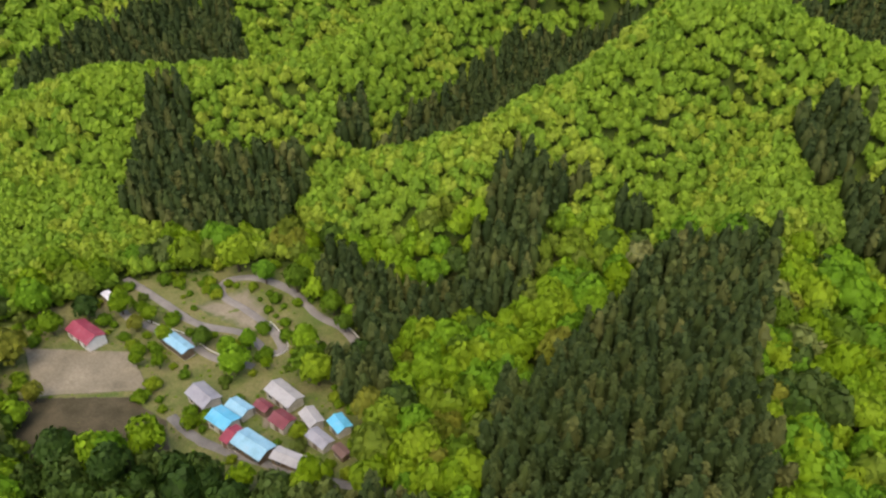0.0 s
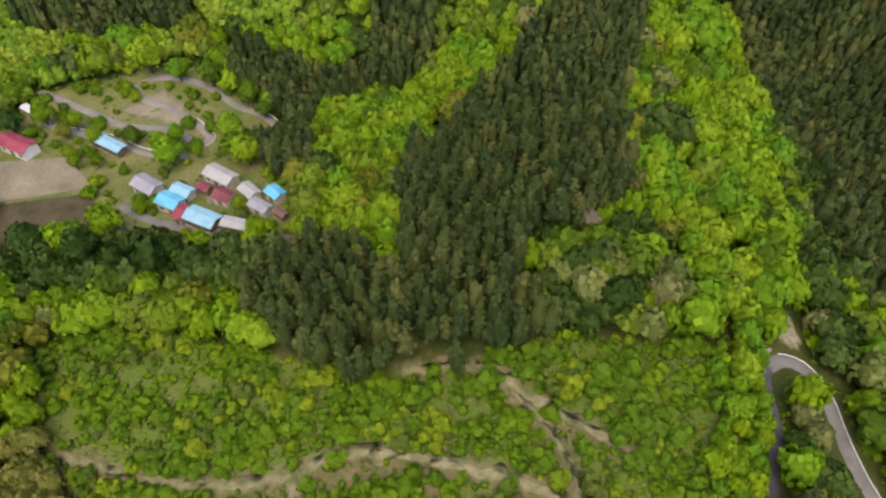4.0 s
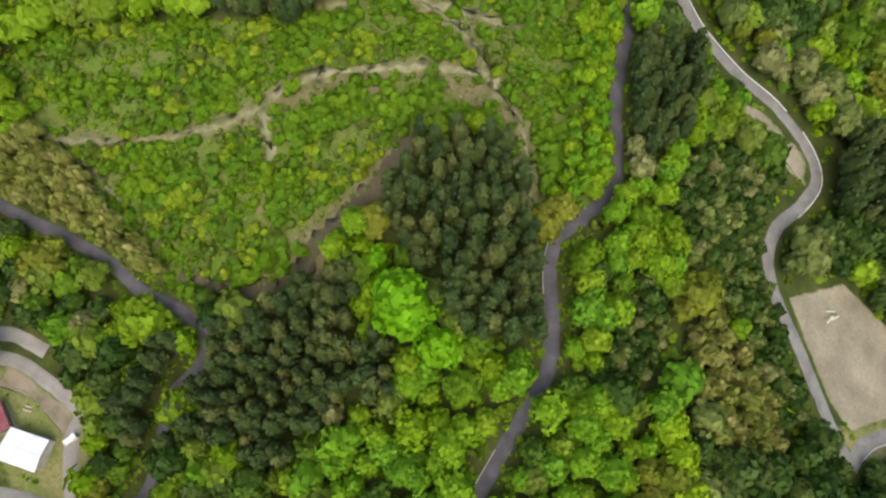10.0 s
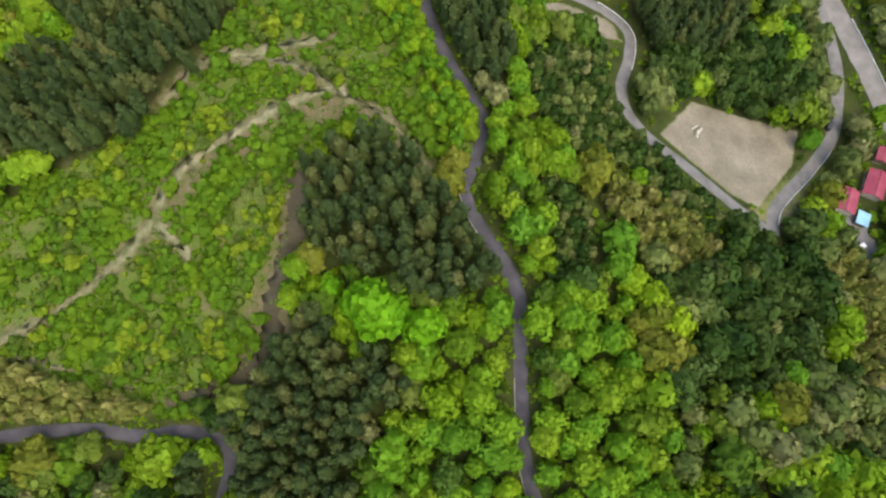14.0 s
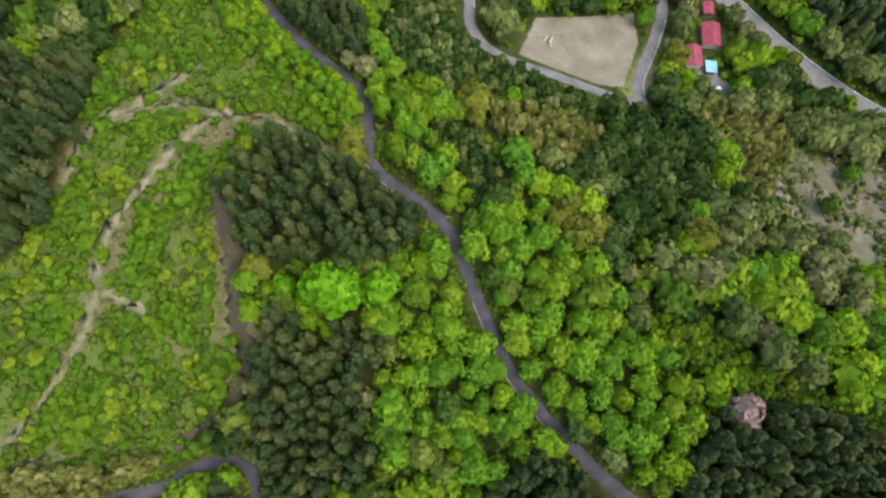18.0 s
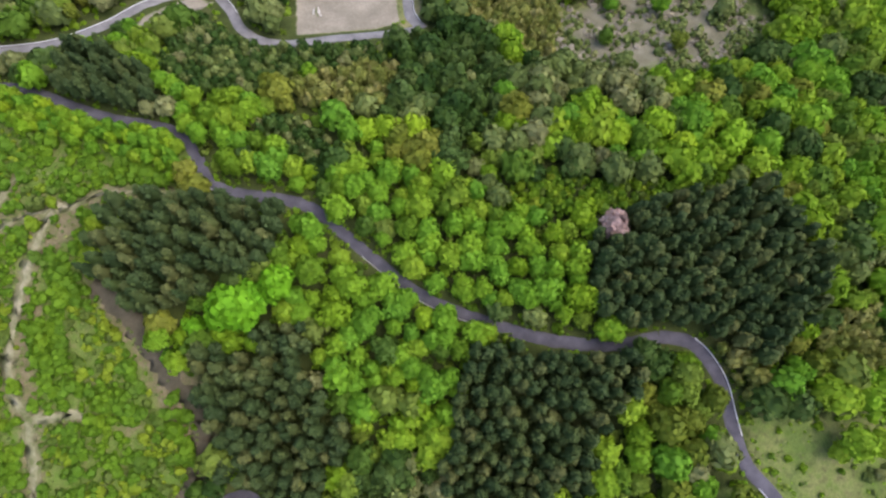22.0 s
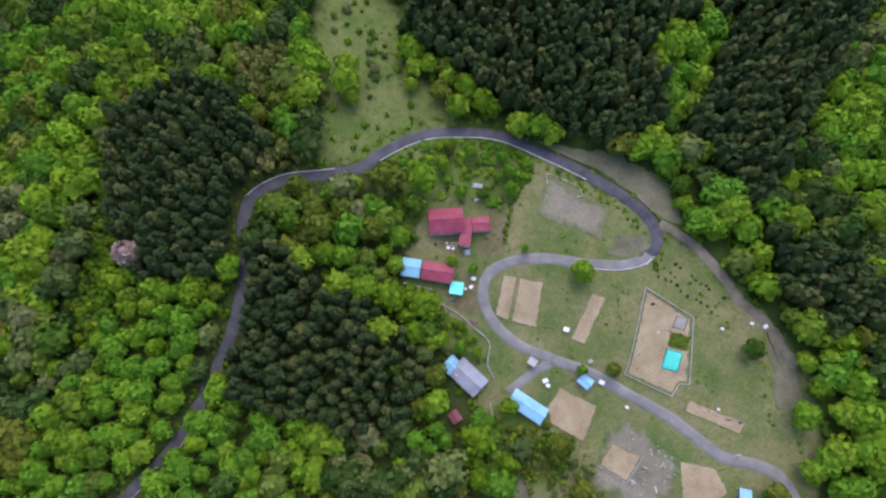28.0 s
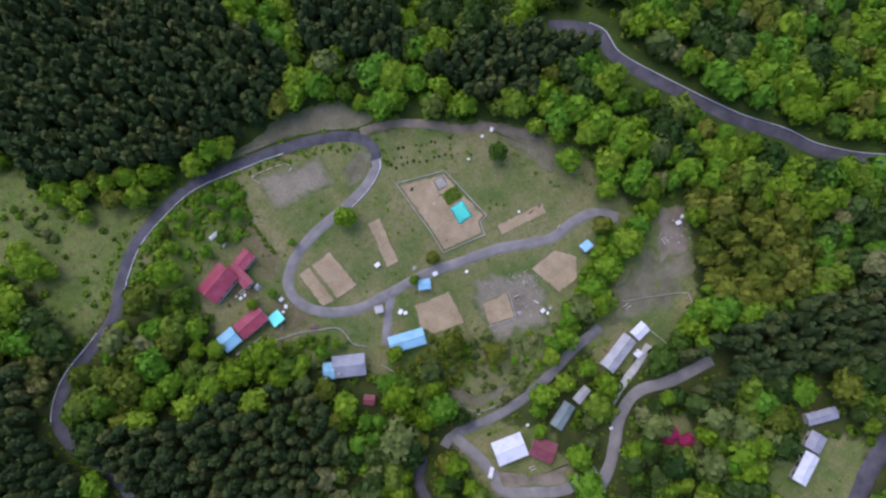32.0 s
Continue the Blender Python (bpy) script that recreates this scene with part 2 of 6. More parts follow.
def land(x, y):
    """Height of the ground."""
    x, y = np.asarray(x, float), np.asarray(y, float)
    z = np.full(np.broadcast(x, y).shape, -12.0)
    for j, row in enumerate(RELIEF):
        for i, a in enumerate(row):
            if a:
                z = z + a * np.exp(-((x - RELIEF_X - i * RELIEF_STEP) ** 2 + (y - RELIEF_Y - j * RELIEF_STEP) ** 2) / (2 * RELIEF_SPREAD**2))
    rise, hollow = 0 * z, 0 * z
    for w, crest in RIDGES:
        for (x0, y0, h0), (x1, y1, h1) in zip(crest, crest[1:]):
            k = np.clip(((x - x0) * (x1 - x0) + (y - y0) * (y1 - y0)) / ((x1 - x0) ** 2 + (y1 - y0) ** 2), 0, 1)
            d = np.hypot(x - x0 - k * (x1 - x0), y - y0 - k * (y1 - y0)) / w
            here = (h0 + (h1 - h0) * k) * np.exp(-(d**1.8))
            rise, hollow = np.maximum(rise, here), np.minimum(hollow, here)
    z = z + rise + hollow
    far = np.clip(np.hypot(x + 40, y - 20) - 420, 0, None)
    z = z + 0.00012 * far**2 * (far < 900) + (far >= 900) * (97 + (far - 900) * 0.02)
    z = z + np.clip(far / 300, 0, 1) * 22 * np.sin(x / 97 + 1.3) * np.sin(y / 83 + 0.4)
    return z


def ground_z(x, y):
    return float(land(x, y))


def inside(px, py, poly):
    """Which points lie inside a polygon."""
    px, py = np.asarray(px, float), np.asarray(py, float)
    hit = np.zeros(px.shape, bool)
    for (x0, y0), (x1, y1) in zip(poly, poly[1:] + poly[:1]):
        if y0 != y1:
            hit ^= ((y0 > py) != (y1 > py)) & (px < (x1 - x0) * (py - y0) / (y1 - y0) + x0)
    return hit


def curve(points, step=2.0):
    """A smooth line through the points, sampled every step metres."""
    p = np.array([points[0], *points, points[-1]], float)
    p[0], p[-1] = 2 * p[1] - p[2], 2 * p[-2] - p[-3]
    out = []
    for a, b, c, d in zip(p, p[1:], p[2:], p[3:]):
        n = max(2, int(np.hypot(*(c - b)) / step))
        for k in np.arange(n) / n:
            out.append(0.5 * (2 * b + (c - a) * k + (2 * a - 5 * b + 4 * c - d) * k**2 + (3 * b - a - 3 * c + d) * k**3))
    return np.array(out + [p[-2]])


def near_line(px, py, line):
    """Distance of points to a sampled line."""
    best = np.full(np.shape(px), 1e9)
    for x, y in line:
        best = np.minimum(best, (px - x) ** 2 + (py - y) ** 2)
    return np.sqrt(best)


# the roads: centre lines
ROAD_HILL = [(-3.6, 138.5), (-2.6, 133), (4, 122), (6, 114), (8, 102), (11, 91), (14, 84), (17, 75), (16, 69), (12, 61), (10, 56),
             (12, 48), (16, 40), (19, 30), (18, 20), (16, 5), (15, -8), (18, -26), (23, -43), (30, -57), (38, -66)]
ROAD_LOOP = [(38, -66), (41, -74), (37, -84), (29, -92), (22, -100), (19, -109), (13, -120), (4, -128), (-6, -134), (-20, -137), (-35, -139), (-49, -139),
             (-58, -137), (-63, -132), (-62, -126)]
ROAD_INNER = [(-62.4, -128.5), (-62, -126), (-57, -121), (-48, -116), (-38, -111), (-30, -104), (-27, -97), (-30, -91), (-37, -87), (-46, -86), (-56, -88),
             (-68, -91), (-80, -92), (-93, -93), (-109, -92), (-117, -95), (-124, -96), (-131, -93)]
ROAD_EAST = [(-3.4, 137), (-1.5, 141), (2.7, 143), (8.4, 140.4), (15, 132.5), (23, 125.5), (36, 120), (48, 118), (59, 113), (65, 106), (63, 97), (58, 87), (58, 78), (63, 70), (72, 62), (84, 50), (93, 42)]
ROAD_EAST_UP = [(93, 42), (97, 50), (113, 62), (124, 72), (130, 84), (133, 100), (131, 130)]
ROAD_MAIN = [(120, 170), (138, 110), (144, 80), (147, 60), (150, 40), (154, 20), (159, 4), (168, -16), (182, -45), (190, -80)]
ROAD_WEST = [(-170, 22), (-122, 15), (-111, 14), (-98, 14), (-86, 13), (-75, 10), (-66, 10), (-58, 8), (-54, 4), (-55, -2), (-57, -8), (-55, -18), (-52, -29), (-55, -37)]
ROAD_LANE = [(-118, -62), (-108, -57), (-99, -51), (-89, -46), (-79, -43), (-66, -41), (-62, -38)]
ROAD_YARD = [(-66, -40), (-71, -33), (-75, -26), (-76, -21), (-86, -18), (-96, -17), (-106, -20)]
ROAD_LOWER = [(-148, -44), (-135, -41), (-124, -40), (-117, -34), (-113, -26), (-108, -18), (-100, -12), (-90, -12)]
ROAD_SOUTH = [(-125, -156), (-133, -154), (-140, -150), (-143, -141), (-156, -129), (-175, -114), (-189, -106), (-200, -98), (-222, -90), (-260, -84)]
ROAD_CORNER = [(-170, 14), (-179, 2), (-190, -8), (-205, -20), (-230, -34)]
ROAD_WEST_VILLAGE = [(-162, 85), (-155.8, 85.4), (-148.6, 86.8), (-140.4, 89.9), (-130.1, 94.6), (-115.1, 101.6), (-104, 108)]
ROAD_UPPER_VILLAGE = [(-225, 92), (-210, 93), (-199, 97), (-190, 101), (-178, 103), (-166, 110)]
ROAD_HAIRPIN = [(-230, 100), (-209, 104), (-194, 107), (-181, 115), (-169, 116), (-168, 120), (-178, 122), (-190, 121), (-201, 119), (-207, 123), (-201, 131), (-188, 136), (-175, 136), (-164, 138), (-154, 136), (-146, 130)]
DRIVE_BLUE = [(-57, -87), (-54, -80), (-52, -73)]
TRACK_RIM = [(-60, -138), (-70, -138), (-81, -135), (-90, -131), (-100, -129), (-112, -123)]
PATH_LONG_HOUSE = [(-131, -53), (-126, -48), (-120, -43), (-112, -35)]
TRAIL_CREST = [(-112, 34), (-98, 39), (-86, 45), (-75, 52), (-66, 60), (-61, 68), (-52, 74), (-40, 79), (-27, 84), (-16, 86)]
TRAIL_SPUR = [(-66, 60), (-61, 54), (-57, 49)]
TRAIL_TOP = [(-62, 88), (-54, 95), (-46, 99), (-38, 98), (-28, 99), (-17, 100)]
TRAIL_DOWN = [(-44, 98), (-32, 95), (-23, 90), (-15, 83), (-8, 78), (-2, 70), (2, 62)]
TRAIL_WEST = [(-111, 34), (-99, 31), (-85, 25), (-74, 21)]
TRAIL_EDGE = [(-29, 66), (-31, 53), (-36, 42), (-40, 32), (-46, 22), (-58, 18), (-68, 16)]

# what grows where
CEDARS_NEAR = [
    [(-107, 88), (-100, 105), (-77, 106), (-103, 136), (-108, 150), (-106, 188), (-109, 220), (-88, 242), (-78, 222), (-69, 194), (-58, 176), (-48, 160), (-50, 143), (-60, 133), (-56, 118), (-42, 112), (-49, 94), (-69, 80), (-98, 77)],
    [(-28, 63), (-19, 69), (-5, 69), (10, 50), (12, 44), (14, 36), (2, 28), (-9, 38), (-17, 39), (-28, 49)],
    [(-51, 12), (-40, 25), (-28, 35), (-21, 22), (-10, 22), (-9, 13), (-21, 3), (-24, -12), (-50, -12), (-53, -1)],
]
CEDARS_MID = [
    [(12, -27), (20, -40), (32, -60), (28, -68), (14, -66), (-13, -71), (-27, -65), (-32, -50), (-22, -38), (-5, -31)],
    [(48, -37), (66, -45), (89, -69), (80, -90), (63, -95), (45, -90), (43, -74), (34, -50)],
    [(30, -142), (50, -160), (50, -215), (-20, -215), (-42, -175), (-43, -162), (-35, -148), (-5, -140), (9, -143)],
    [(-20, -215), (-75, -240), (-80, -151), (-62, -160), (-44, -169)],
    [(-80, -151), (-137, -160), (-136, -143), (-118, -140), (-112, -133), (-96, -136), (-88, -148)],
    [(-145, -51), (-171, -54), (-215, -56), (-205, -32), (-163, -36), (-139, -34), (-130, -46)],
]
CEDARS_SOUTH = [
    [(7, 99), (9, 109), (21, 117), (28, 107), (24, 98), (17, 86)], [(-15, 195), (7, 232), (40, 215), (30, 180), (5, 182)], [(-52, -12), (-50, -28), (-66, -16), (-64, 2), (-58, 4)],
    [(66, 121), (104, 126), (106, 113), (91, 98), (69, 101)], [(12, 107), (25, 108), (27, 91), (22, 82), (15, 91)],
    [(150, 150), (158, 100), (162, 40), (175, -10), (215, -60), (230, 100), (200, 180)],
    [(-285, 142), (-276, 151), (-259, 143), (-248, 148), (-235, 174), (-220, 164), (-210, 147), (-233, 124), (-258, 112), (-277, 131)],
]
CEDARS_WEST = [
    [(-164, 205), (-157, 211), (-142, 222), (-144, 214), (-141, 197), (-131, 184), (-150, 177), (-157, 181), (-159, 193)],
    [(-199, 152), (-175, 149), (-148, 143), (-134, 177), (-130, 183), (-150, 176), (-162, 162), (-180, 157)],
    [(-236, 271), (-239, 289), (-223, 368), (-180, 300), (-178, 262), (-184, 228), (-200, 212), (-223, 194), (-230, 232)], [(-107, 284), (-105, 304), (-91, 306), (-87, 298), (-92, 274)],
    [(-86, 285), (-77, 293), (-66, 272), (-73, 260)], [(-400, 121), (-406, 166), (-408, 188), (-393, 228), (-330, 205), (-322, 160), (-330, 120), (-345, 106)],
]
CEDARS_NORTH = [
    [(-129, 340), (-112, 345), (-129, 449), (-142, 475), (-183, 458)], [(-133, 223), (-130, 234), (-121, 229), (-124, 218)], [(-237, 191), (-236, 204), (-223, 195), (-229, 186)],
    [(-190, 142), (-172, 153), (-140, 142), (-146, 132), (-165, 143)], [(-150, 124), (-142, 137), (-124, 126), (-133, 118)],
    [(-86, 286), (-67, 271), (-47, 242), (-33, 228), (-14, 216), (-2, 195), (10, 190), (40, 205), (20, 262), (-20, 310), (-51, 305)],
]
CEDARS = CEDARS_NEAR + CEDARS_MID + CEDARS_SOUTH + CEDARS_WEST + CEDARS_NORTH
CEDAR_GAP = [(-27.3, -186.7), (-34, -205), (-46, -205), (-48.3, -180.9), (-50.2, -160.8), (-40.5, -168.7)]
SPUR = [(-10, 139), (-4, 136), (1, 124), (4, 114), (6, 102), (9, 91), (12, 84), (14.5, 75), (13, 69), (9, 62), (5, 66), (5, 74), (1, 84), (-3, 100), (-7, 116), (-14, 130)]
CLEARCUT = [(-138, 43), (-123, 61), (-101, 71), (-71, 82), (-53, 95), (-41, 113), (-18, 130), (-5, 134), (2, 118), (5, 100), (11, 83), (13, 66), (5, 60), (-12, 75), (-28, 70), (-31, 56), (-36, 41), (-44, 23), (-66, 13), (-107, 33)]
EVERGREENS = [
    [(-172, 50), (-158, 64), (-146, 79), (-111, 93), (-102, 86), (-126, 72), (-150, 54)],
    [(75, 42), (83, 48), (97, 47), (103, 38), (100, 21), (87, 9), (70, 2), (54, -4), (49, 5), (54, 14), (63, 22), (67, 30)],
    [(68, 84), (78, 84), (112, 80), (120, 90), (100, 115), (72, 108)],
    [(126, 38), (144, 34), (150, 14), (136, 16)],
]
BAMBOO = [
    [(-125, 29), (-113, 35), (-76, 22), (-70, 14), (-93, 17), (-120, 17)],
    [(44, 60), (57, 53), (72, 40), (70, 32), (61, 29), (47, 40), (43, 52)],
    [(107, 40), (127, 20), (125, 8), (102, 0), (95, 4), (104, 18), (103, 32)],
    [(60, -96), (74, -108), (64, -120), (54, -109)],
    [(43, -80), (52, -91), (39, -97), (35, -90)],
]
THICKET = [[(31, 97), (55, 101), (56, 84), (61, 66), (78, 46), (71, 40), (52, 61), (37, 60), (31, 78)], [(26, 42), (31, 58), (41, 50), (39, 38), (27, 28)]]
PALE_SLOPE = [(52, -11), (66, -26), (77, -46), (93, -72), (85, -67), (61, -38), (51, -28), (47, -13)]
LANE_SIDE = [(-1, 139), (4, 141), (14, 131.5), (23, 124), (36, 118.5), (48, 116.5), (60, 111), (64, 103), (56, 106), (44, 111), (32, 114), (20, 118), (8, 130)]
SHADY = [[(-14, -33), (-34, -45), (-52, -42), (-60, -34), (-43, -20), (-22, -16)], [(-75, -240), (-120, -260), (-137, -160), (-80, -151)], [(-197, -104), (-216, -87), (-200, -31), (-186, -48), (-186, -72)], [(-117, -48), (-134, -37), (-152, -41), (-188, -44), (-200, -38), (-190, 4), (-112, -10)], [(-60, -34), (-62, -10), (-100, 6), (-150, 10), (-112, -10), (-106, -28), (-98, -14), (-74, -22)], [(-66, 130), (-63, 152), (-51, 169), (-40, 153), (-27, 144), (-20, 134), (-41, 110), (-53, 120)], [(0, 150), (12, 146), (40, 132), (70, 128), (60, 205), (0, 262), (-36, 232), (-20, 190), (-6, 166)]]
OLIVES = [[(-144, -82), (-160, -90), (-182, -84), (-187, -70), (-177, -58), (-154, -60), (-142, -72)], [(14, -76), (22, -75), (24, -85), (14, -87)]]
BRIGHT = [
    [(-69.8, -207.5), (-100, -224), (-122, -194), (-108, -168), (-94.5, -179.6), (-75.6, -189.5)],
    CEDAR_GAP,
    [(-62, -146), (-67, -160), (-92, -150), (-90, -138), (-66, -140)],
    [(20, 62), (30, 70), (40, 60), (36, 36), (24, 30)],
    [(-8, 24), (14, 28), (15, 0), (14, -26), (-4, -30), (-22, -37), (-22, -12), (-8, 10)],
    [(21, 30), (35, 28), (44, 12), (50, -2), (46, -14), (50, -28), (40, -42), (26, -38), (20, -10)],
    [(74, -20), (86, -24), (106, -44), (103, -71), (95, -73), (87, -53), (73, -35)],
    [(-147, 142), (-146, 165), (-134, 184), (-118, 196), (-107, 189), (-109, 175), (-115, 157), (-120, 135)],
    [(-14, 150), (-4, 128), (4, 100), (10, 84), (-2, 84), (-10, 110), (-30, 150), (-50, 200), (-70, 245), (-40, 230), (-18, 180)],
]
VILLAGE = [(6, -112), (3, -126), (-21, -135), (-50, -138), (-87, -134), (-112, -126), (-128, -110), (-136, -95), (-134, -88), (-118, -72), (-104, -68), (-88, -65), (-70, -67), (-62, -65), (-48, -64),
           (-32, -76), (-14, -80), (-6, -82), (-2, -96), (2, -104)]
BARN_YARD = [(-64, -41), (-80, -41), (-97, -35), (-98, -16), (-71, -20)]
LONG_YARD = [(-152, -92), (-148, -62), (-131, -48), (-114, -46), (-112, -58), (-122, -70), (-136, -92)]
WEST_VILLAGE = [(-230, 56), (-178, 54), (-155, 74), (-128, 88), (-110, 104), (-118, 116), (-130, 122), (-150, 128), (-162, 142), (-205, 138), (-225, 110)]
SCRUB = [(124, 12), (103, 1), (101, -21), (128, -48), (154, -55), (162, -39), (148, -9)]
UPPER_MEADOW = [(31.7, -92), (21, -101), (16, -112), (8.8, -123.4), (2, -132), (18, -134), (33, -138), (46, -153), (75, -153), (71, -137), (61, -126), (53, -119), (43, -110), (38, -98)]
TERRACE_MEADOW = [(-65, -67), (-84, -69), (-104, -69), (-111, -71), (-105, -58), (-95, -50), (-72, -43), (-65, -55)]
EAST_YARD = [(75, 146), (93, 152), (104, 150), (107, 134), (95, 127), (84, 128), (78, 136)]
BARE_SLOPES = [
    [(-23.9, 75), (-29, 67.8), (-40.2, 44.3), (-45.5, 34.8), (-53.6, 17.7), (-63.7, 19.2), (-57.8, 12), (-48.4, 15.3), (-37.4, 25.2), (-32.3, 37.7), (-29.4, 52.8), (-25.2, 66.1)],
    [(-42.2, 77), (-38.1, 72), (-48, 70.4), (-57, 63.9), (-61.6, 57), (-54.9, 48), (-61.9, 49.7), (-64.9, 58.5), (-59.2, 67.9), (-50.9, 74.8)],
    [(-28.9, 83.7), (-18.9, 86), (-7.6, 79.6), (-6.7, 74.1), (-19.5, 76.3), (-30.5, 79.6)],
]
WORN_YARDS = [
    [(-15.5, -116.8), (-20.5, -119.3), (-26.8, -105.3), (-24.2, -100.1), (-19.6, -101.6)], [(-6.7, -98.6), (-14.2, -102.6), (-18, -97), (-15, -95.4)],
    [(-21.8, -93.2), (-26.4, -95.6), (-32.5, -89.2), (-30.5, -83.5), (-22.5, -84.1), (-17.6, -80.6), (-14.6, -82.8), (-22.5, -86)],
]
FARM_GREEN = [(17.8, -101), (13, -117), (2, -128), (-15, -134), (-22, -130), (-20.5, -116), (-13, -113), (-5, -112), (-1, -102.6), (-1, -92), (8.3, -93.6)]
LOW_ORCHARD = [(-52.6, -71), (-66, -72), (-81, -67.7), (-74.4, -54.9), (-60.5, -51), (-49.7, -59)]
TERRACE_GREEN = [(-22, -82), (-38.8, -80.4), (-44.5, -75), (-34.8, -75), (-29.5, -71.6), (-20.2, -75.7)]
GLADES = [SCRUB, [(-138, -18), (-137, -30), (-125, -31), (-123, -20)], EAST_YARD, UPPER_MEADOW, TERRACE_MEADOW, BARN_YARD, LONG_YARD, [(86, 48), (96, 44), (112, 56), (118, 66), (110, 62)],
          [(-168, -16), (-150, -8), (-150, 8), (-172, 10), (-185, -10)]]


# ---- building blocks ----
def part(name, bm, mat, parent=None, label=""):
    """One mesh object from a bmesh, under a thing or a part."""
    me = bpy.data.meshes.new(name)
    bm.to_mesh(me)
    bm.free()
    me.materials.append(mat)
    ob = new(name, me)
    ob.parent = parent
    return tagged(ob, label)


def fast_mesh(name, verts, tris, mat, vary=None, smooth=False):
    """A large triangle mesh from arrays."""
    me = bpy.data.meshes.new(name)
    verts, tris = np.asarray(verts, np.float32), np.asarray(tris, np.int32)
    me.vertices.add(len(verts))
    me.vertices.foreach_set("co", verts.ravel())
    me.loops.add(tris.size)
    me.loops.foreach_set("vertex_index", tris.ravel())
    me.polygons.add(len(tris))
    me.polygons.foreach_set("loop_start", np.arange(0, tris.size, 3, dtype=np.int32))
    if vary is not None:
        at = me.attributes.new("vary", "FLOAT", "POINT")
        at.data.foreach_set("value", np.asarray(vary, np.float32))
    me.update(calc_edges=True)
    if smooth:
        me.polygons.foreach_set("use_smooth", np.ones(len(tris), bool))
    if mat:
        me.materials.append(mat)
    return me


def box(bm, x0, x1, y0, y1, z0, z1, bevel=0.0):
    v = [bm.verts.new((x, y, z)) for z in (z0, z1) for x, y in ((x0, y0), (x1, y0), (x1, y1), (x0, y1))]
    made = [bm.faces.new([v[i] for i in q]) for q in ((3, 2, 1, 0), (4, 5, 6, 7), (0, 1, 5, 4), (1, 2, 6, 5), (2, 3, 7, 6), (3, 0, 4, 7))]
    if bevel:
        bmesh.ops.bevel(bm, geom=list({e for f in made for e in f.edges}), offset=bevel, segments=1, affect="EDGES")
    return made


def tube(bm, a, b, r0, r1, sides=6):
    a, b = Vector(a), Vector(b)
    q = (b - a).to_track_quat("Z", "Y")
    rings = [[bm.verts.new(p + q @ Vector((r * math.cos(k * math.tau / sides), r * math.sin(k * math.tau / sides), 0))) for k in range(sides)] for p, r in ((a, r0), (b, r1))]
    for k in range(sides):
        bm.faces.new((rings[0][k], rings[0][(k + 1) % sides], rings[1][(k + 1) % sides], rings[1][k]))
    bm.faces.new(rings[1])
    bm.faces.new(rings[0][::-1])


def empty(name, x, y, z, turn=0.0, label="", category="", group="", kind=""):
    ob = new(name)
    ob.matrix_basis = pose(x, y, z, 0, 0, turn)
    return tagged(ob, label, category, group, kind)


# ---- ground ----
def graded(lo, hi, step):
    """Lines of a grid: even in the middle, ever wider apart towards the horizon."""
    middle = list(np.arange(lo, hi + 0.1, step))
    out = [step * 1.35**k for k in range(1, 22)]
    away = np.cumsum(out)
    away = away[away < 2600]
    return np.array([*(lo - away[::-1]), *middle, *(hi + away)])


gx, gy = graded(-300, 200, 2.5), graded(-250, 330, 2.5)
GX, GY = np.meshgrid(gx, gy)
GZ = land(GX, GY) + 0.0
rough_z = np.random.default_rng(3).normal(0, 0.06, GZ.shape)
GZ = GZ + rough_z
n_x = len(gx)
cell = (np.arange(len(gy) - 1)[:, None] * n_x + np.arange(n_x - 1)).ravel()
tris = np.concatenate([np.stack([cell, cell + 1, cell + n_x + 1], 1), np.stack([cell, cell + n_x + 1, cell + n_x], 1)])
ground_me = fast_mesh("ground", np.stack([GX.ravel(), GY.ravel(), GZ.ravel()], 1), tris, None, None, True)
flat_x, flat_y = GX.ravel(), GY.ravel()
grass_w = np.zeros(len(flat_x))
for poly in (VILLAGE, WEST_VILLAGE, *GLADES):
    grass_w = np.maximum(grass_w, inside(flat_x, flat_y, poly) * (0.62 if poly in (UPPER_MEADOW, SCRUB) else 1.0))
cut_w = inside(flat_x, flat_y, CLEARCUT).astype(float)
brush_w = (np.hypot(flat_x + 32, flat_y - 56) > 185).astype(float)
lush_w = np.zeros(len(flat_x))
for poly, weight in ((FARM_GREEN, 1.0), (LOW_ORCHARD, 1.0), (TERRACE_GREEN, 1.0), (UPPER_MEADOW, 0.5)):
    lush_w = np.maximum(lush_w, inside(flat_x, flat_y, poly) * weight)
bare_w = np.zeros(len(flat_x))
for poly in BARE_SLOPES + WORN_YARDS:
    bare_w = np.maximum(bare_w, inside(flat_x, flat_y, poly).astype(float))
for line in (TRAIL_CREST, TRAIL_TOP, TRAIL_DOWN):
    bare_w = np.maximum(bare_w, np.clip(1.15 - near_line(flat_x, flat_y, curve(line, 3)) / 4.0, 0, 0.8))
for key, w in (("meadow", grass_w), ("bare", bare_w), ("lush", lush_w), ("clearing", cut_w), ("brush", brush_w * (1 - grass_w))):
    w = w.reshape(GX.shape)
    w = (w + np.roll(w, 1, 0) + np.roll(w, -1, 0) + np.roll(w, 1, 1) + np.roll(w, -1, 1)) / 5
    at = ground_me.attributes.new(key, "FLOAT", "POINT")
    at.data.foreach_set("value", w.ravel().astype(np.float32))

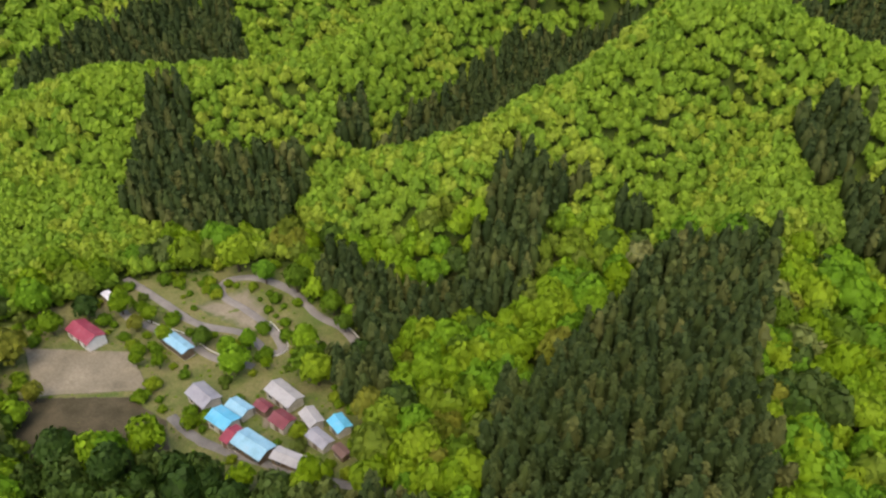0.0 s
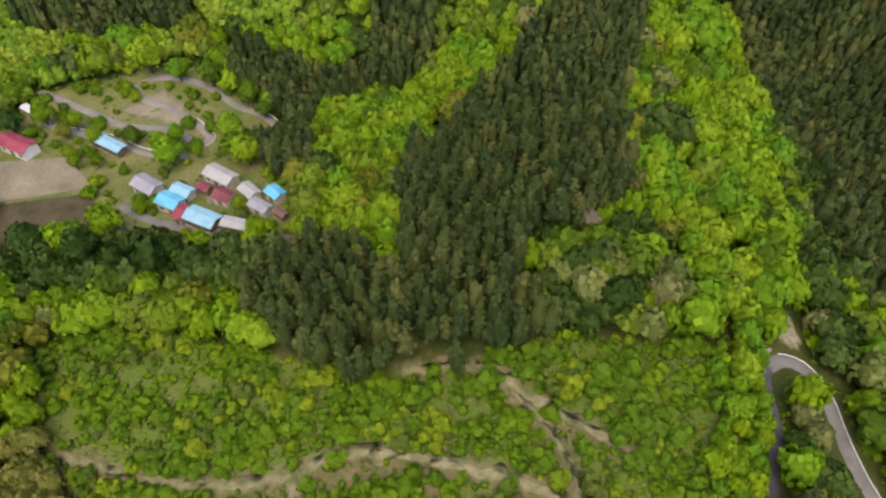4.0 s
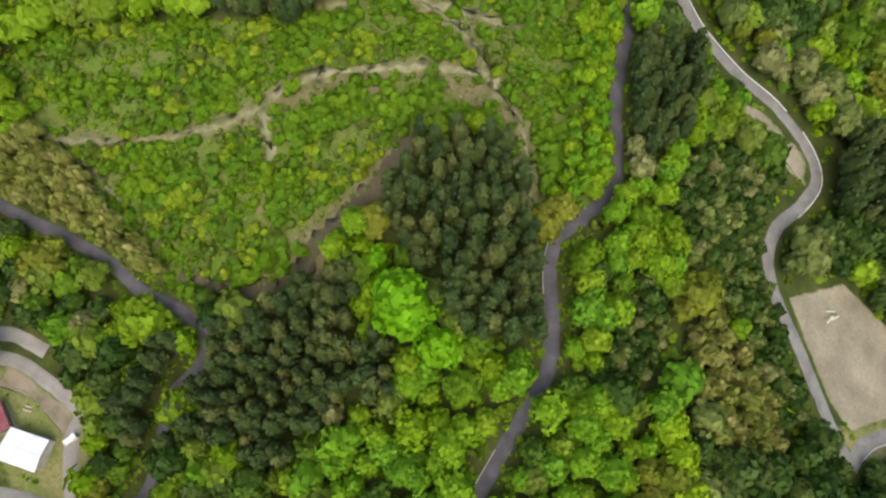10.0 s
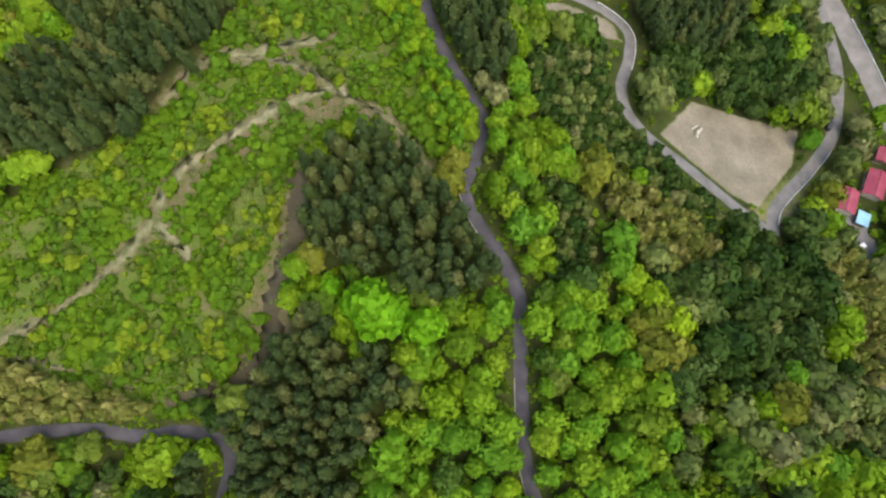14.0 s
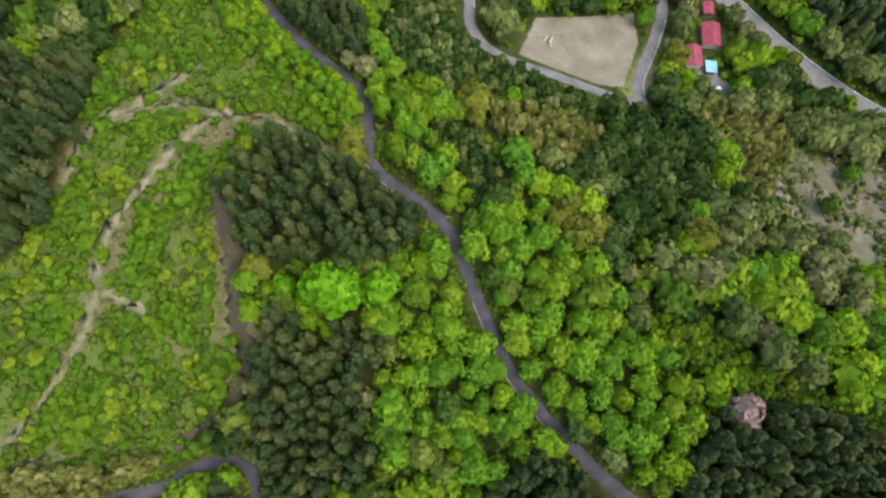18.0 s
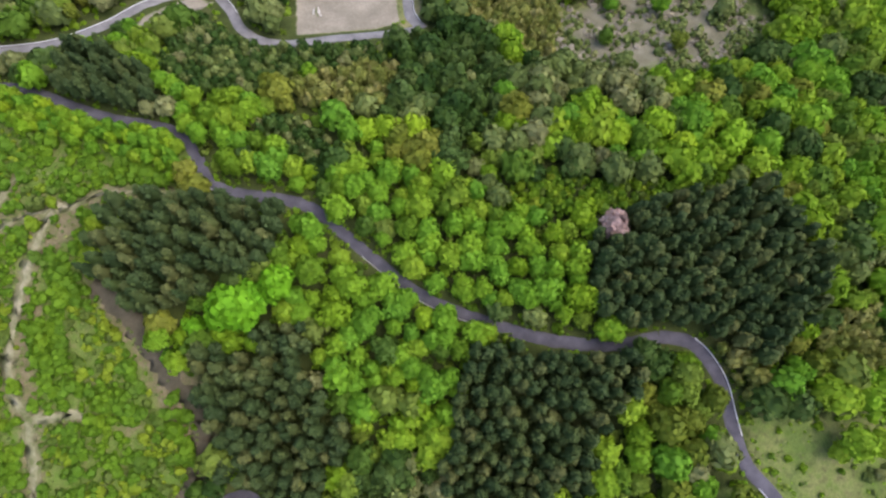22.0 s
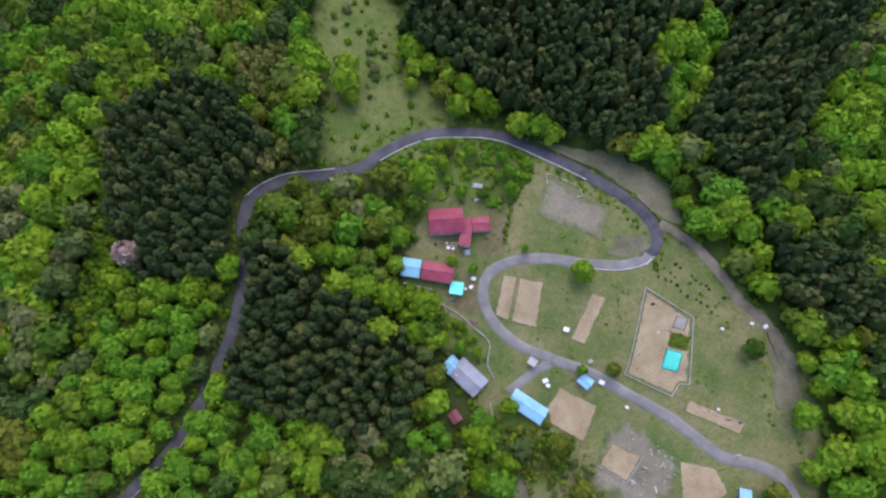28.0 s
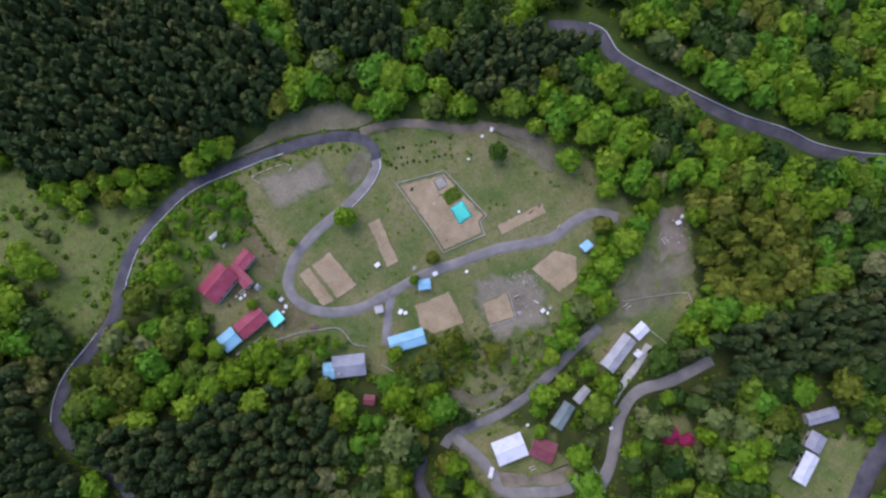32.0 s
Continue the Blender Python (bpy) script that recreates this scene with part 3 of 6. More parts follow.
GROUND, t, b = material("forest_floor_and_meadow", 0.95, 0.1)
floor_c = ramp(t, world_noise(t, 0.15, 6), [(0.3, (0.03, 0.042, 0.012)), (0.55, (0.055, 0.072, 0.018)), (0.75, (0.085, 0.085, 0.035))])
meadow_c = ramp(t, world_noise(t, 0.07, 6, 0.6), [(0.34, (0.085, 0.135, 0.034)), (0.46, (0.135, 0.162, 0.052)), (0.57, (0.188, 0.186, 0.078)), (0.70, (0.25, 0.222, 0.115))])
meadow_c = mixed(t, ramp(t, world_noise(t, 0.33, 5, 0.65), [(0.5, (0, 0, 0)), (0.72, (0.55, 0.55, 0.55))]), meadow_c, (0.24, 0.21, 0.11))
cut_c = ramp(t, world_noise(t, 0.22, 6, 0.6), [(0.35, (0.085, 0.15, 0.02)), (0.55, (0.115, 0.155, 0.035)), (0.74, (0.17, 0.145, 0.075))])
bare_c = ramp(t, world_noise(t, 0.3, 6, 0.65), [(0.34, (0.11, 0.125, 0.04)), (0.5, (0.15, 0.13, 0.066)), (0.68, (0.2, 0.165, 0.1))])
weedy = ramp(t, world_noise(t, 0.8, 5, 0.7), [(0.5, (0, 0, 0)), (0.66, (0.6, 0.6, 0.6))])
meadow_c = mixed(t, weedy, meadow_c, (0.088, 0.125, 0.034))
fine = ramp(t, world_noise(t, 2.2, 5, 0.65), [(0.25, (0.62, 0.62, 0.6)), (0.75, (1.28, 1.28, 1.26))])
brush_c = ramp(t, world_noise(t, 0.2, 5), [(0.3, (0.035, 0.058, 0.012)), (0.7, (0.065, 0.10, 0.018))])
lush_c = ramp(t, world_noise(t, 0.16, 6, 0.6), [(0.34, (0.08, 0.13, 0.024)), (0.5, (0.115, 0.16, 0.036)), (0.64, (0.155, 0.18, 0.055)), (0.75, (0.21, 0.195, 0.095))])
for key, colour in (("brush", brush_c), ("meadow", meadow_c), ("lush", lush_c), ("clearing", cut_c), ("bare", bare_c)):
    at = t.nodes.new("ShaderNodeAttribute")
    at.attribute_name = key
    wob = t.nodes.new("ShaderNodeMath")
    wob.operation = "ADD"
    t.links.new(at.outputs["Fac"], wob.inputs[0])
    t.links.new(world_noise(t, 0.5, 4), wob.inputs[1])
    edge = t.nodes.new("ShaderNodeMapRange")
    edge.inputs["From Min"].default_value, edge.inputs["From Max"].default_value = 0.8, 1.15
    t.links.new(wob.outputs[0], edge.inputs["Value"])
    floor_c = mixed(t, edge.outputs[0], floor_c, colour)
t.links.new(mixed(t, 1.0, floor_c, fine, "MULTIPLY"), b.inputs["Base Color"])
bumped(t, b, world_noise(t, 1.5, 5, 0.65), 0.6, 0.4)
ground_me.materials.append(GROUND)
tagged(new("ground", ground_me), "hilly ground of leaf litter, meadow grass and bare earth", "ground", kind="structure")


# ---- roads, tracks and trails ----
def grassy_rim(mat):
    """The same ground, with grass and weeds creeping in from its rim."""
    m = mat.copy()
    t = m.node_tree
    b = t.nodes["Principled BSDF"]
    at = t.nodes.new("ShaderNodeAttribute")
    at.attribute_name = "rim"
    add = t.nodes.new("ShaderNodeMath")
    add.operation = "ADD"
    t.links.new(at.outputs["Fac"], add.inputs[0])
    t.links.new(world_noise(t, 0.55, 5, 0.65), add.inputs[1])
    edge = t.nodes.new("ShaderNodeMapRange")
    edge.inputs["From Min"].default_value, edge.inputs["From Max"].default_value = 0.55, 0.95
    t.links.new(add.outputs[0], edge.inputs["Value"])
    grass = ramp(t, world_noise(t, 0.3, 5), [(0.3, (0.08, 0.115, 0.036)), (0.6, (0.15, 0.155, 0.075)), (0.8, (0.21, 0.185, 0.12))])
    old = b.inputs["Base Color"].links[0].from_socket
    t.links.new(mixed(t, edge.outputs[0], grass, old), b.inputs["Base Color"])
    return m


EARTH_VERGE = rough_paint("earth_and_dry_grass", (0.085, 0.105, 0.032), (0.20, 0.18, 0.10), 0.5, 0.95, 0.1, 0.5, 3.0)
SCRUB_SOIL = grassy_rim(rough_paint("dry_scrub_soil", (0.11, 0.105, 0.06), (0.20, 0.185, 0.125), 0.2, 0.95, 0.1, 0.5, 2.0))
ROCKY = grassy_rim(rough_paint("pale_broken_rock", (0.17, 0.155, 0.115), (0.37, 0.335, 0.27), 0.7, 0.95, 0.1, 0.8, 2.2))
ROAD_SPACE = []


def road(name, points, width, mat, lift, label, ragged=0.0, shoulder=0.5, clear=0.0):
    line = curve(points, 1.6)
    ROAD_SPACE.append((line, width / 2 + clear))
    way = np.gradient(line, axis=0)
    way /= np.linalg.norm(way, axis=1)[:, None]
    side = np.stack([-way[:, 1], way[:, 0]], 1)
    rng = np.random.default_rng(len(line))
    across = [(-width / 2 - shoulder, -0.3), (-width / 2, 0.0), (-width / 5, 0.035), (width / 5, 0.035), (width / 2, 0.0), (width / 2 + shoulder, -0.3)]
    wob = [rng.normal(0, ragged, len(line)) for _ in across]
    verts = []
    for k in range(len(line)):
        for (off, dz), w in zip(across, wob):
            p = line[k] + side[k] * (off + w[k])
            verts.append((p[0], p[1], ground_z(p[0], p[1]) + lift + dz))
    n = len(across)
    c = (np.arange(len(line) - 1)[:, None] * n + np.arange(n - 1)).ravel()
    tri = np.concatenate([np.stack([c, c + n + 1, c + 1], 1), np.stack([c, c + n, c + n + 1], 1)])
    me = fast_mesh(name, verts, tri, mat, None, True)
    return tagged(new(name, me), label, "road" if "trail" not in name and "path" not in name else "path", kind="structure")


road("road_hill", ROAD_HILL, 2.5, ASPHALT, 0.22, "narrow worn grey asphalt lane winding along the wooded slope", 0.08, clear=0.2)
road("road_loop", ROAD_LOOP, 2.6, ASPHALT, 0.24, "narrow grey asphalt lane looping round the hamlet", clear=0.6)
road("road_inner", ROAD_INNER, 2.3, LANE, 0.27, "paler grey old lane from the hairpin through the hamlet", clear=0.6)
road("road_east", ROAD_EAST, 2.5, CONCRETE_ROAD, 0.26, "pale concrete lane with a hairpin bend", clear=2.3)
road("road_east_up", ROAD_EAST_UP, 3.0, CONCRETE_ROAD, 0.28, "pale concrete drive climbing beside the dry field", clear=1.6)
road("road_main", ROAD_MAIN, 5.6, LANE, 0.24, "two-lane grey asphalt valley road", clear=0.9)
road("road_west", ROAD_WEST, 2.4, ASPHALT, 0.24, "dark asphalt lane through the western woods", clear=0.4)
road("road_lane", ROAD_LANE, 2.3, CONCRETE_ROAD, 0.22, "grey lane below the terraces", clear=1.2)
road("road_yard", ROAD_YARD, 2.6, LANE, 0.26, "grey concrete drive round the white-roofed barn", clear=1.0)
road("road_lower", ROAD_LOWER, 2.8, LANE, 0.22, "grey asphalt lane among the lower trees", clear=1.6)
road("road_south", ROAD_SOUTH, 3.3, ASPHALT, 0.24, "grey asphalt road along the southern wood", clear=3.2)
road("road_corner", ROAD_CORNER, 4.6, ASPHALT, 0.24, "grey asphalt road beyond the lower house")
road("road_west_village", ROAD_WEST_VILLAGE, 1.7, CONCRETE_ROAD, 0.22, "pale concrete village lane")
road("road_upper_village", ROAD_UPPER_VILLAGE, 1.8, LANE, 0.22, "pale lane behind the blue-roofed shed")
road("road_hairpin", ROAD_HAIRPIN, 1.9, LANE, 0.24, "pale lane with hairpins climbing to the upper terraces")
road("drive_blue_house", DRIVE_BLUE, 1.9, LANE, 0.28, "short grey drive beside the light blue roof")
road("path_rim", TRACK_RIM, 2.2, GRAVEL, 0.16, "gravel track along the rim of the orchard", 0.2)
road("path_long_house", PATH_LONG_HOUSE, 1.6, CONCRETE, 0.18, "narrow pale concrete path")
for verge, points in (("trail_verge", TRAIL_CREST), ("trail_verge", TRAIL_TOP), ("trail_verge", TRAIL_DOWN), ("trail_verge", TRAIL_SPUR)):
    road(verge, points, 3.0, EARTH_VERGE, 0.05, "brown verge of bare earth beside a trail", 0.7, 0.8, -0.5)
road("trail_crest", TRAIL_CREST, 1.5, TRAIL, 0.10, "bare earth trail across the cleared hill", 0.35, clear=0.6)
road("trail_spur", TRAIL_SPUR, 2.4, TRAIL, 0.12, "pale bare earth spur of the trail", 0.5)
road("trail_top", TRAIL_TOP, 1.9, TRAIL, 0.10, "bare earth trail along the hilltop", 0.5, clear=0.4)
road("trail_down", TRAIL_DOWN, 0.8, TRAIL, 0.11, "faint earth trail down the hill", 0.4)
road("trail_west", TRAIL_WEST, 1.0, TRAIL, 0.11, "faint earth trail at the wood's edge", 0.4)
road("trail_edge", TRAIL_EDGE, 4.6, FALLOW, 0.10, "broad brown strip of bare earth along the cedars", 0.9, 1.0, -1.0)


# ---- fields and yards ----
FIELD_SPACE = []




SOIL, DRYFIELD, YARD, FALLOW = grassy_rim(SOIL), grassy_rim(DRYFIELD), grassy_rim(GRAVEL), grassy_rim(FALLOW)


def patch(name, poly, mat, label, lift=0.16, rows=0.0, category="field"):
    """A flat piece of land with its own edge, laid on the slope; rows: spacing of low furrows along its first side."""
    FIELD_SPACE.append(poly)
    p = np.array(poly, float)
    c = p.mean(0)
    rng = np.random.default_rng(int(abs(c).sum() * 10))
    rim = []
    for a, b in zip(p, np.roll(p, -1, 0)):
        n = max(2, int(np.hypot(*(b - a)) / 0.8))
        rim += [a + (b - a) * k / n + rng.normal(0, 0.1, 2) for k in range(n)]
    rim = np.array(rim)
    if name.startswith("yard"):
        k = np.arange(len(rim))
        wave = 0.9 * np.sin(k * 0.31) + 0.6 * np.sin(k * 0.83 + 1) + rng.normal(0, 0.35, len(rim))
        rim = rim + (rim - c) / np.linalg.norm(rim - c, axis=1)[:, None] * wave[:, None] * 0.7
    rings = max(4, int(np.linalg.norm(rim - c, axis=1).max() / 0.5))
    along = (p[1] - p[0]) / np.linalg.norm(p[1] - p[0])
    verts, tri, m = [(c[0], c[1], ground_z(*c) + lift)], [], len(rim)
    for r in range(1, rings + 1):
        q = c + (rim - c) * r / rings
        z = land(q[:, 0], q[:, 1]) + lift
        if rows:
            z = z + 0.09 * np.sin(((q - c) @ np.array([-along[1], along[0]])) * math.tau / rows) * (r < rings)
        verts += [(*v, h) for v, h in zip(q, z)]
    q = c + (rim - c) * 1.0 + (rim - c) / np.linalg.norm(rim - c, axis=1)[:, None] * 0.35
    verts += [(*v, h) for v, h in zip(q, land(q[:, 0], q[:, 1]) - 0.15)]
    for k in range(m):
        tri.append((0, 1 + k, 1 + (k + 1) % m))
    for r in range(rings):
        o, i = 1 + (r + 1) * m, 1 + r * m
        for k in range(m):
            a, b2 = k, (k + 1) % m
            tri += [(i + a, o + a, o + b2), (i + a, o + b2, i + b2)]
    me = fast_mesh(name, verts, tri, mat, None, True)
    fade = 7.0 if name in ("field_pasture", "yard_dry_scrub", "yard_west_upper", "yard_terrace", "yard_bank", "yard_long") else 2.4 if name.startswith("yard") else 0.8
    away = np.linalg.norm(rim - c, axis=1)
    depth = np.concatenate([[away.mean()], *[away * (1 - r / rings) for r in range(1, rings + 1)], 0 * away])
    me.attributes.new("rim", "FLOAT", "POINT").data.foreach_set("value", np.clip(depth / fade, 0, 1).astype(np.float32))
    return tagged(new(name, me), label, category, kind="structure")


patch("field_dry", [(66, 72), (80, 84), (114, 75), (108, 64), (91, 50), (84, 54)], DRYFIELD, "dry beige stubble field beside the concrete lane", 0.15)
patch("field_west", [(-214, 66), (-194, 87), (-175, 85), (-192, 62)], DRYFIELD, "pale dry field below the red-roofed house", 0.15)
patch("field_west_brown", [(-194, 59), (-176, 80), (-161, 83.5), (-151, 80), (-160, 66), (-174, 53)], FALLOW, "brown fallow field on the slope", 0.14)


def turned(x, y, l, w, deg):
    c, s = math.cos(radians(deg)), math.sin(radians(deg))
    return [(x + a * l / 2 * c - b * w / 2 * s, y + a * l / 2 * s + b * w / 2 * c) for a, b in ((-1, -1), (1, -1), (1, 1), (-1, 1))]


patch("field_tilled", [(-30.9, -100.5), (-34.5, -101.9), (-39.7, -90.2), (-35.7, -89.0)], SOIL, "tilled brown plot inside the loop of the lane", 0.2, 0.7)
patch("field_tilled_wide", [(-35.4, -102.2), (-41.8, -105.0), (-47.7, -93.1), (-40.7, -90.4)], SOIL, "larger tilled brown plot inside the loop of the lane", 0.2, 0.7)
patch("field_strip", turned(-58.8, -103.7, 14.5, 4.2, -80), SOIL, "long narrow tilled plot on the meadow", 0.2, 0.7)
patch("field_square", [(-63.6, -82.8), (-75.2, -84.4), (-77.7, -73.8), (-67.5, -72.6), (-63.8, -75.7)], SOIL, "square tilled plot above the light blue roof", 0.2, 0.7)
patch("field_corner", [(-101.7, -84.6), (-109.6, -88.5), (-116, -84.8), (-114.7, -78.0), (-108.3, -75.4)], SOIL, "tilled plot beside the small shed", 0.2, 0.7)
patch("field_walled", [(-84.4, -78.2), (-92.8, -79.6), (-93.3, -71.6), (-84.8, -71)], SOIL, "tilled plot within low stone edging", 0.2, 0.7)
patch("field_long", turned(-102.2, -99.9, 15.5, 3.2, 11), SOIL, "long dry vegetable bed above the lane", 0.16, 0.7)
patch("field_garden", [(-68, -119), (-82, -119), (-91, -103.9), (-89.2, -102.6), (-89.3, -98.8), (-76.8, -97), (-74.8, -102.4)], SOIL, "vegetable garden of tilled earth within a white wall", 0.14, 0.9)
patch("field_pasture", [(-24.8, -132), (-46.1, -134), (-48.7, -124.8), (-28.5, -120.5)], DRYFIELD, "patch of dry grass inside the loop of the lane", 0.1)
patch("yard_terrace", [(-83.6, -86), (-100.7, -84.5), (-105.5, -75.5), (-103, -67), (-86, -65), (-81.5, -77.3)], DRYFIELD, "bare earthy terrace with old walls", 0.1)
patch("yard_bank", [(-16, -139.5), (-26, -143.5), (-40, -150), (-56, -149.5), (-65, -141.5), (-60, -139), (-50, -141.5), (-36, -142), (-22, -139.5)], SCRUB_SOIL, "bare earthy bank above the lane", 0.14)
patch("yard_rim", [(-98, -131), (-110, -126), (-120, -114), (-114, -111), (-106, -120)], SCRUB_SOIL, "bare earth bank at the orchard's edge", 0.12)
patch("yard_turning", [(-52, -128), (-60, -134), (-62, -130), (-57, -124), (-52, -122)], SCRUB_SOIL, "bare earthy corner inside the bend", 0.12)
patch("yard_long", [(-121, -62), (-138.9, -62.2), (-150, -72), (-150, -78), (-141, -77), (-137, -82), (-126, -72)], SCRUB_SOIL, "trodden stony yard above the long house", 0.08)
patch("yard_orchard_foot", [(-63, -52), (-70, -55), (-78, -50), (-88, -52), (-84, -48.6), (-76, -47.5), (-69, -49.5)], SCRUB_SOIL, "bare bank above the grey lane", 0.08)
patch("yard_scrub", [(-143, -92), (-152, -91), (-149, -78), (-140, -76)], YARD, "stony clearing beside the olive wood", 0.1)
patch("yard_court", [(-74, -28), (-90, -22), (-98, -24), (-97, -18), (-78, -21)], YARD, "gravel court beside the barn", 0.18)
patch("yard_hairpin", [(38, 113), (48, 114), (60, 109), (63, 102), (52, 104), (40, 105)], DRYFIELD, "bare earth slope inside the hairpin of the concrete lane", 0.12)
patch("yard_dry_scrub", [(122, 6), (108, -6), (109, -22), (130, -44), (152, -48), (156, -28), (142, -6)], SCRUB_SOIL, "dry beige clearing with sparse scrub", 0.1)
patch("yard_parking", [(116, 48), (125, 47), (126, 36), (119, 33), (113, 40)], CONCRETE_ROAD, "concrete parking court beside the red roofs", 0.2)
patch("yard_west", [(-154, 100), (-148, 105), (-140, 108), (-142, 100)], YARD, "grey yard among the western houses", 0.14)
patch("yard_west_upper", [(-203, 110), (-190, 113), (-178, 119), (-184, 125), (-199, 127)], DRYFIELD, "dry terrace between the hairpins", 0.08)
patch("yard_rock", [(-22, 162.5), (-16, 161), (-8, 158), (0, 150.5), (1.4, 146.6), (-3.5, 146), (-8, 150), (-14, 157)], ROCKY, "bare rocky cutting beside the hairpin", 0.14)


# ---- houses: where they stand ----
HOUSES = []


def plan(name, x, y, length, width, turn):
    HOUSES.append((name, x, y, length, width, turn))


plan("red_farmhouse", -8.0, -102.5, 10.2, 7.6, 39)
plan("red_annex", -16.9, -108.0, 5.2, 4.4, 39)
plan("red_passage", -14.7, -103.4, 8.6, 3.4, -62)
plan("blue_end", -7.6, -85.3, 5.6, 5.6, 27)
plan("red_row", -14.6, -88.9, 9.4, 5.6, 27)
plan("turquoise_lean_to", -21.8, -92.0 + 3.5, 4.0, 3.9, 27)
plan("grey_house", -39.5, -69.5, 10.2, 6.8, -8)
plan("grey_house_wing", -33.2, -69.4, 3.4, 5.2, -8)
plan("light_blue_house", -58.7, -72.7, 11.4, 5.3, 2)
plan("small_blue_shed", -68.1, -88.1, 4.0, 3.4, -5)
plan("grey_hut", -52.5, -84.1, 2.6, 2.4, 0)
plan("corner_shed", -119.0, -86.8, 3.4, 2.8, 24)
plan("white_barn", -81.6, -32.8, 9.8, 7.4, 7)
plan("maroon_barn", -91.6, -30.2, 7.4, 6.4, -36)
plan("long_house", -120.8, -53.1, 12.2, 4.8, 37)
plan("white_store", -128.7, -57.9, 5.0, 3.8, 30)
plan("white_hut", -126.6, -51.4, 2.2, 2.0, 30)
plan("green_shed", -100.0, -38.7, 8.5, 4.0, 43)
plan("white_shed", -107.2, -43.4, 5.6, 2.8, 35)
plan("lower_white_house", -163.7, -7.7, 9.4, 4.4, 44)
plan("lower_grey_house", -169.0, -14.0, 5.4, 5.0, 44)
plan("lower_blue_house", -173.3, -20.7, 9.5, 3.6, 0)
plan("maroon_hut", -42.9, -57.9, 3.6, 3.2, -20)
plan("west_grey_house", -160.7, 93.4, 8.4, 5.6, 6)
plan("west_bright_blue_house", -149.2, 93.0, 7.2, 5.2, 12)
plan("west_blue_wing", -150.8, 98.0, 6.6, 4.0, 12)
plan("west_red_end", -142.9, 92.0, 3.0, 5.4, 13)
plan("west_blue_long_house", -136.4, 94.0, 9.6, 5.4, 13)
plan("west_striped_shed", -127.4, 97.5, 7.4, 3.8, 23)
plan("west_white_hut", -121.3, 100.0, 3.0, 2.0, 30)
plan("west_pale_house", -147.4, 108.6, 9.8, 5.4, 6)
plan("west_maroon_house", -147.2, 102.6, 4.6, 3.2, 10)
plan("west_brown_house", -139.3, 103.2, 5.6, 4.6, 10)
plan("west_white_house", -134.9, 108.6, 6.0, 4.2, -6)
plan("west_blue_house", -128.0, 112.0, 5.2, 4.2, -4)
plan("west_grey_wing", -127.2, 105.9, 6.4, 3.8, 6)
plan("west_brown_shed", -120.6, 107.2, 4.2, 2.6, 0)
plan("west_red_house", -206.5, 80.4, 11.5, 6.0, 11)
plan("west_blue_shed", -187.5, 97.6, 14.0, 4.0, 8)
plan("west_white_shed", -220.3, 91.9, 7.5, 2.6, 4)
plan("east_red_house", 120.0, 51.2, 7.4, 6.2, 61)
plan("east_red_store", 131.3, 55.5, 8.6, 6.0, 58)
plan("east_red_hut", 137.2, 64.7, 4.8, 3.6, 58)
plan("east_grey_house", 94.9, 132.3, 8.7, 5.6, -27)
plan("east_mauve_house", 93.9, 138.1, 5.0, 3.2, -32)
plan("east_white_shed", 88.9, 140.8, 3.2, 2.9, -35)
plan("east_pale_shed", 85.0, 142.6, 2.6, 2.5, -34)
plan("east_white_hut", 123.4, 45.3, 4.2, 3.8, 59)


def free_of(x, y, margin, road_margin=None):
    """Which points keep clear of roads, houses and fields."""
    ok = np.ones(x.shape, bool)
    for line, half in ROAD_SPACE:
        near = (x > line[:, 0].min() - 9) & (x < line[:, 0].max() + 9) & (y > line[:, 1].min() - 9) & (y < line[:, 1].max() + 9) & ok
        k = np.where(near)[0]
        if len(k):
            ok[k] = near_line(x[k], y[k], line) > half + (margin if road_margin is None else road_margin)
    for _, hx, hy, l, w, a in HOUSES:
        c, s = math.cos(radians(a)), math.sin(radians(a))
        u, v = (x - hx) * c + (y - hy) * s, -(x - hx) * s + (y - hy) * c
        ok &= ~((abs(u) < l / 2 + margin) & (abs(v) < w / 2 + margin))
    for poly in FIELD_SPACE:
        q = np.array(poly)
        c = q.mean(0)
        ok &= ~inside(x, y, [tuple(c + (p - c) * (1 + margin * 0.3 / np.linalg.norm(p - c))) for p in q])
    return ok


# ---- plants ----
def core_ball(rng, rx, rz, zc, rings=3, sides=7):
    """A low, uneven lump that closes the inside of a crown."""
    verts, tri = [(0, 0, zc + rz)], []
    for r in range(1, rings + 1):
        a = math.pi * r / (rings + 1)
        for k in range(sides):
            b = math.tau * (k + 0.5 * (r % 2)) / sides
            j = 1 + rng.uniform(-0.16, 0.16)
            verts.append((rx * math.sin(a) * math.cos(b) * j, rx * math.sin(a) * math.sin(b) * j, zc + rz * math.cos(a) * j))
    verts.append((0, 0, zc - rz))
    last = len(verts) - 1
    for k in range(sides):
        k2 = (k + 1) % sides
        tri.append((0, 1 + k, 1 + k2))
        for r in range(rings - 1):
            i, o = 1 + r * sides, 1 + (r + 1) * sides
            tri += [(i + k, o + k, o + k2), (i + k, o + k2, i + k2)]
        tri.append((last, 1 + (rings - 1) * sides + k2, 1 + (rings - 1) * sides + k))
    return np.array(verts), np.array(tri)


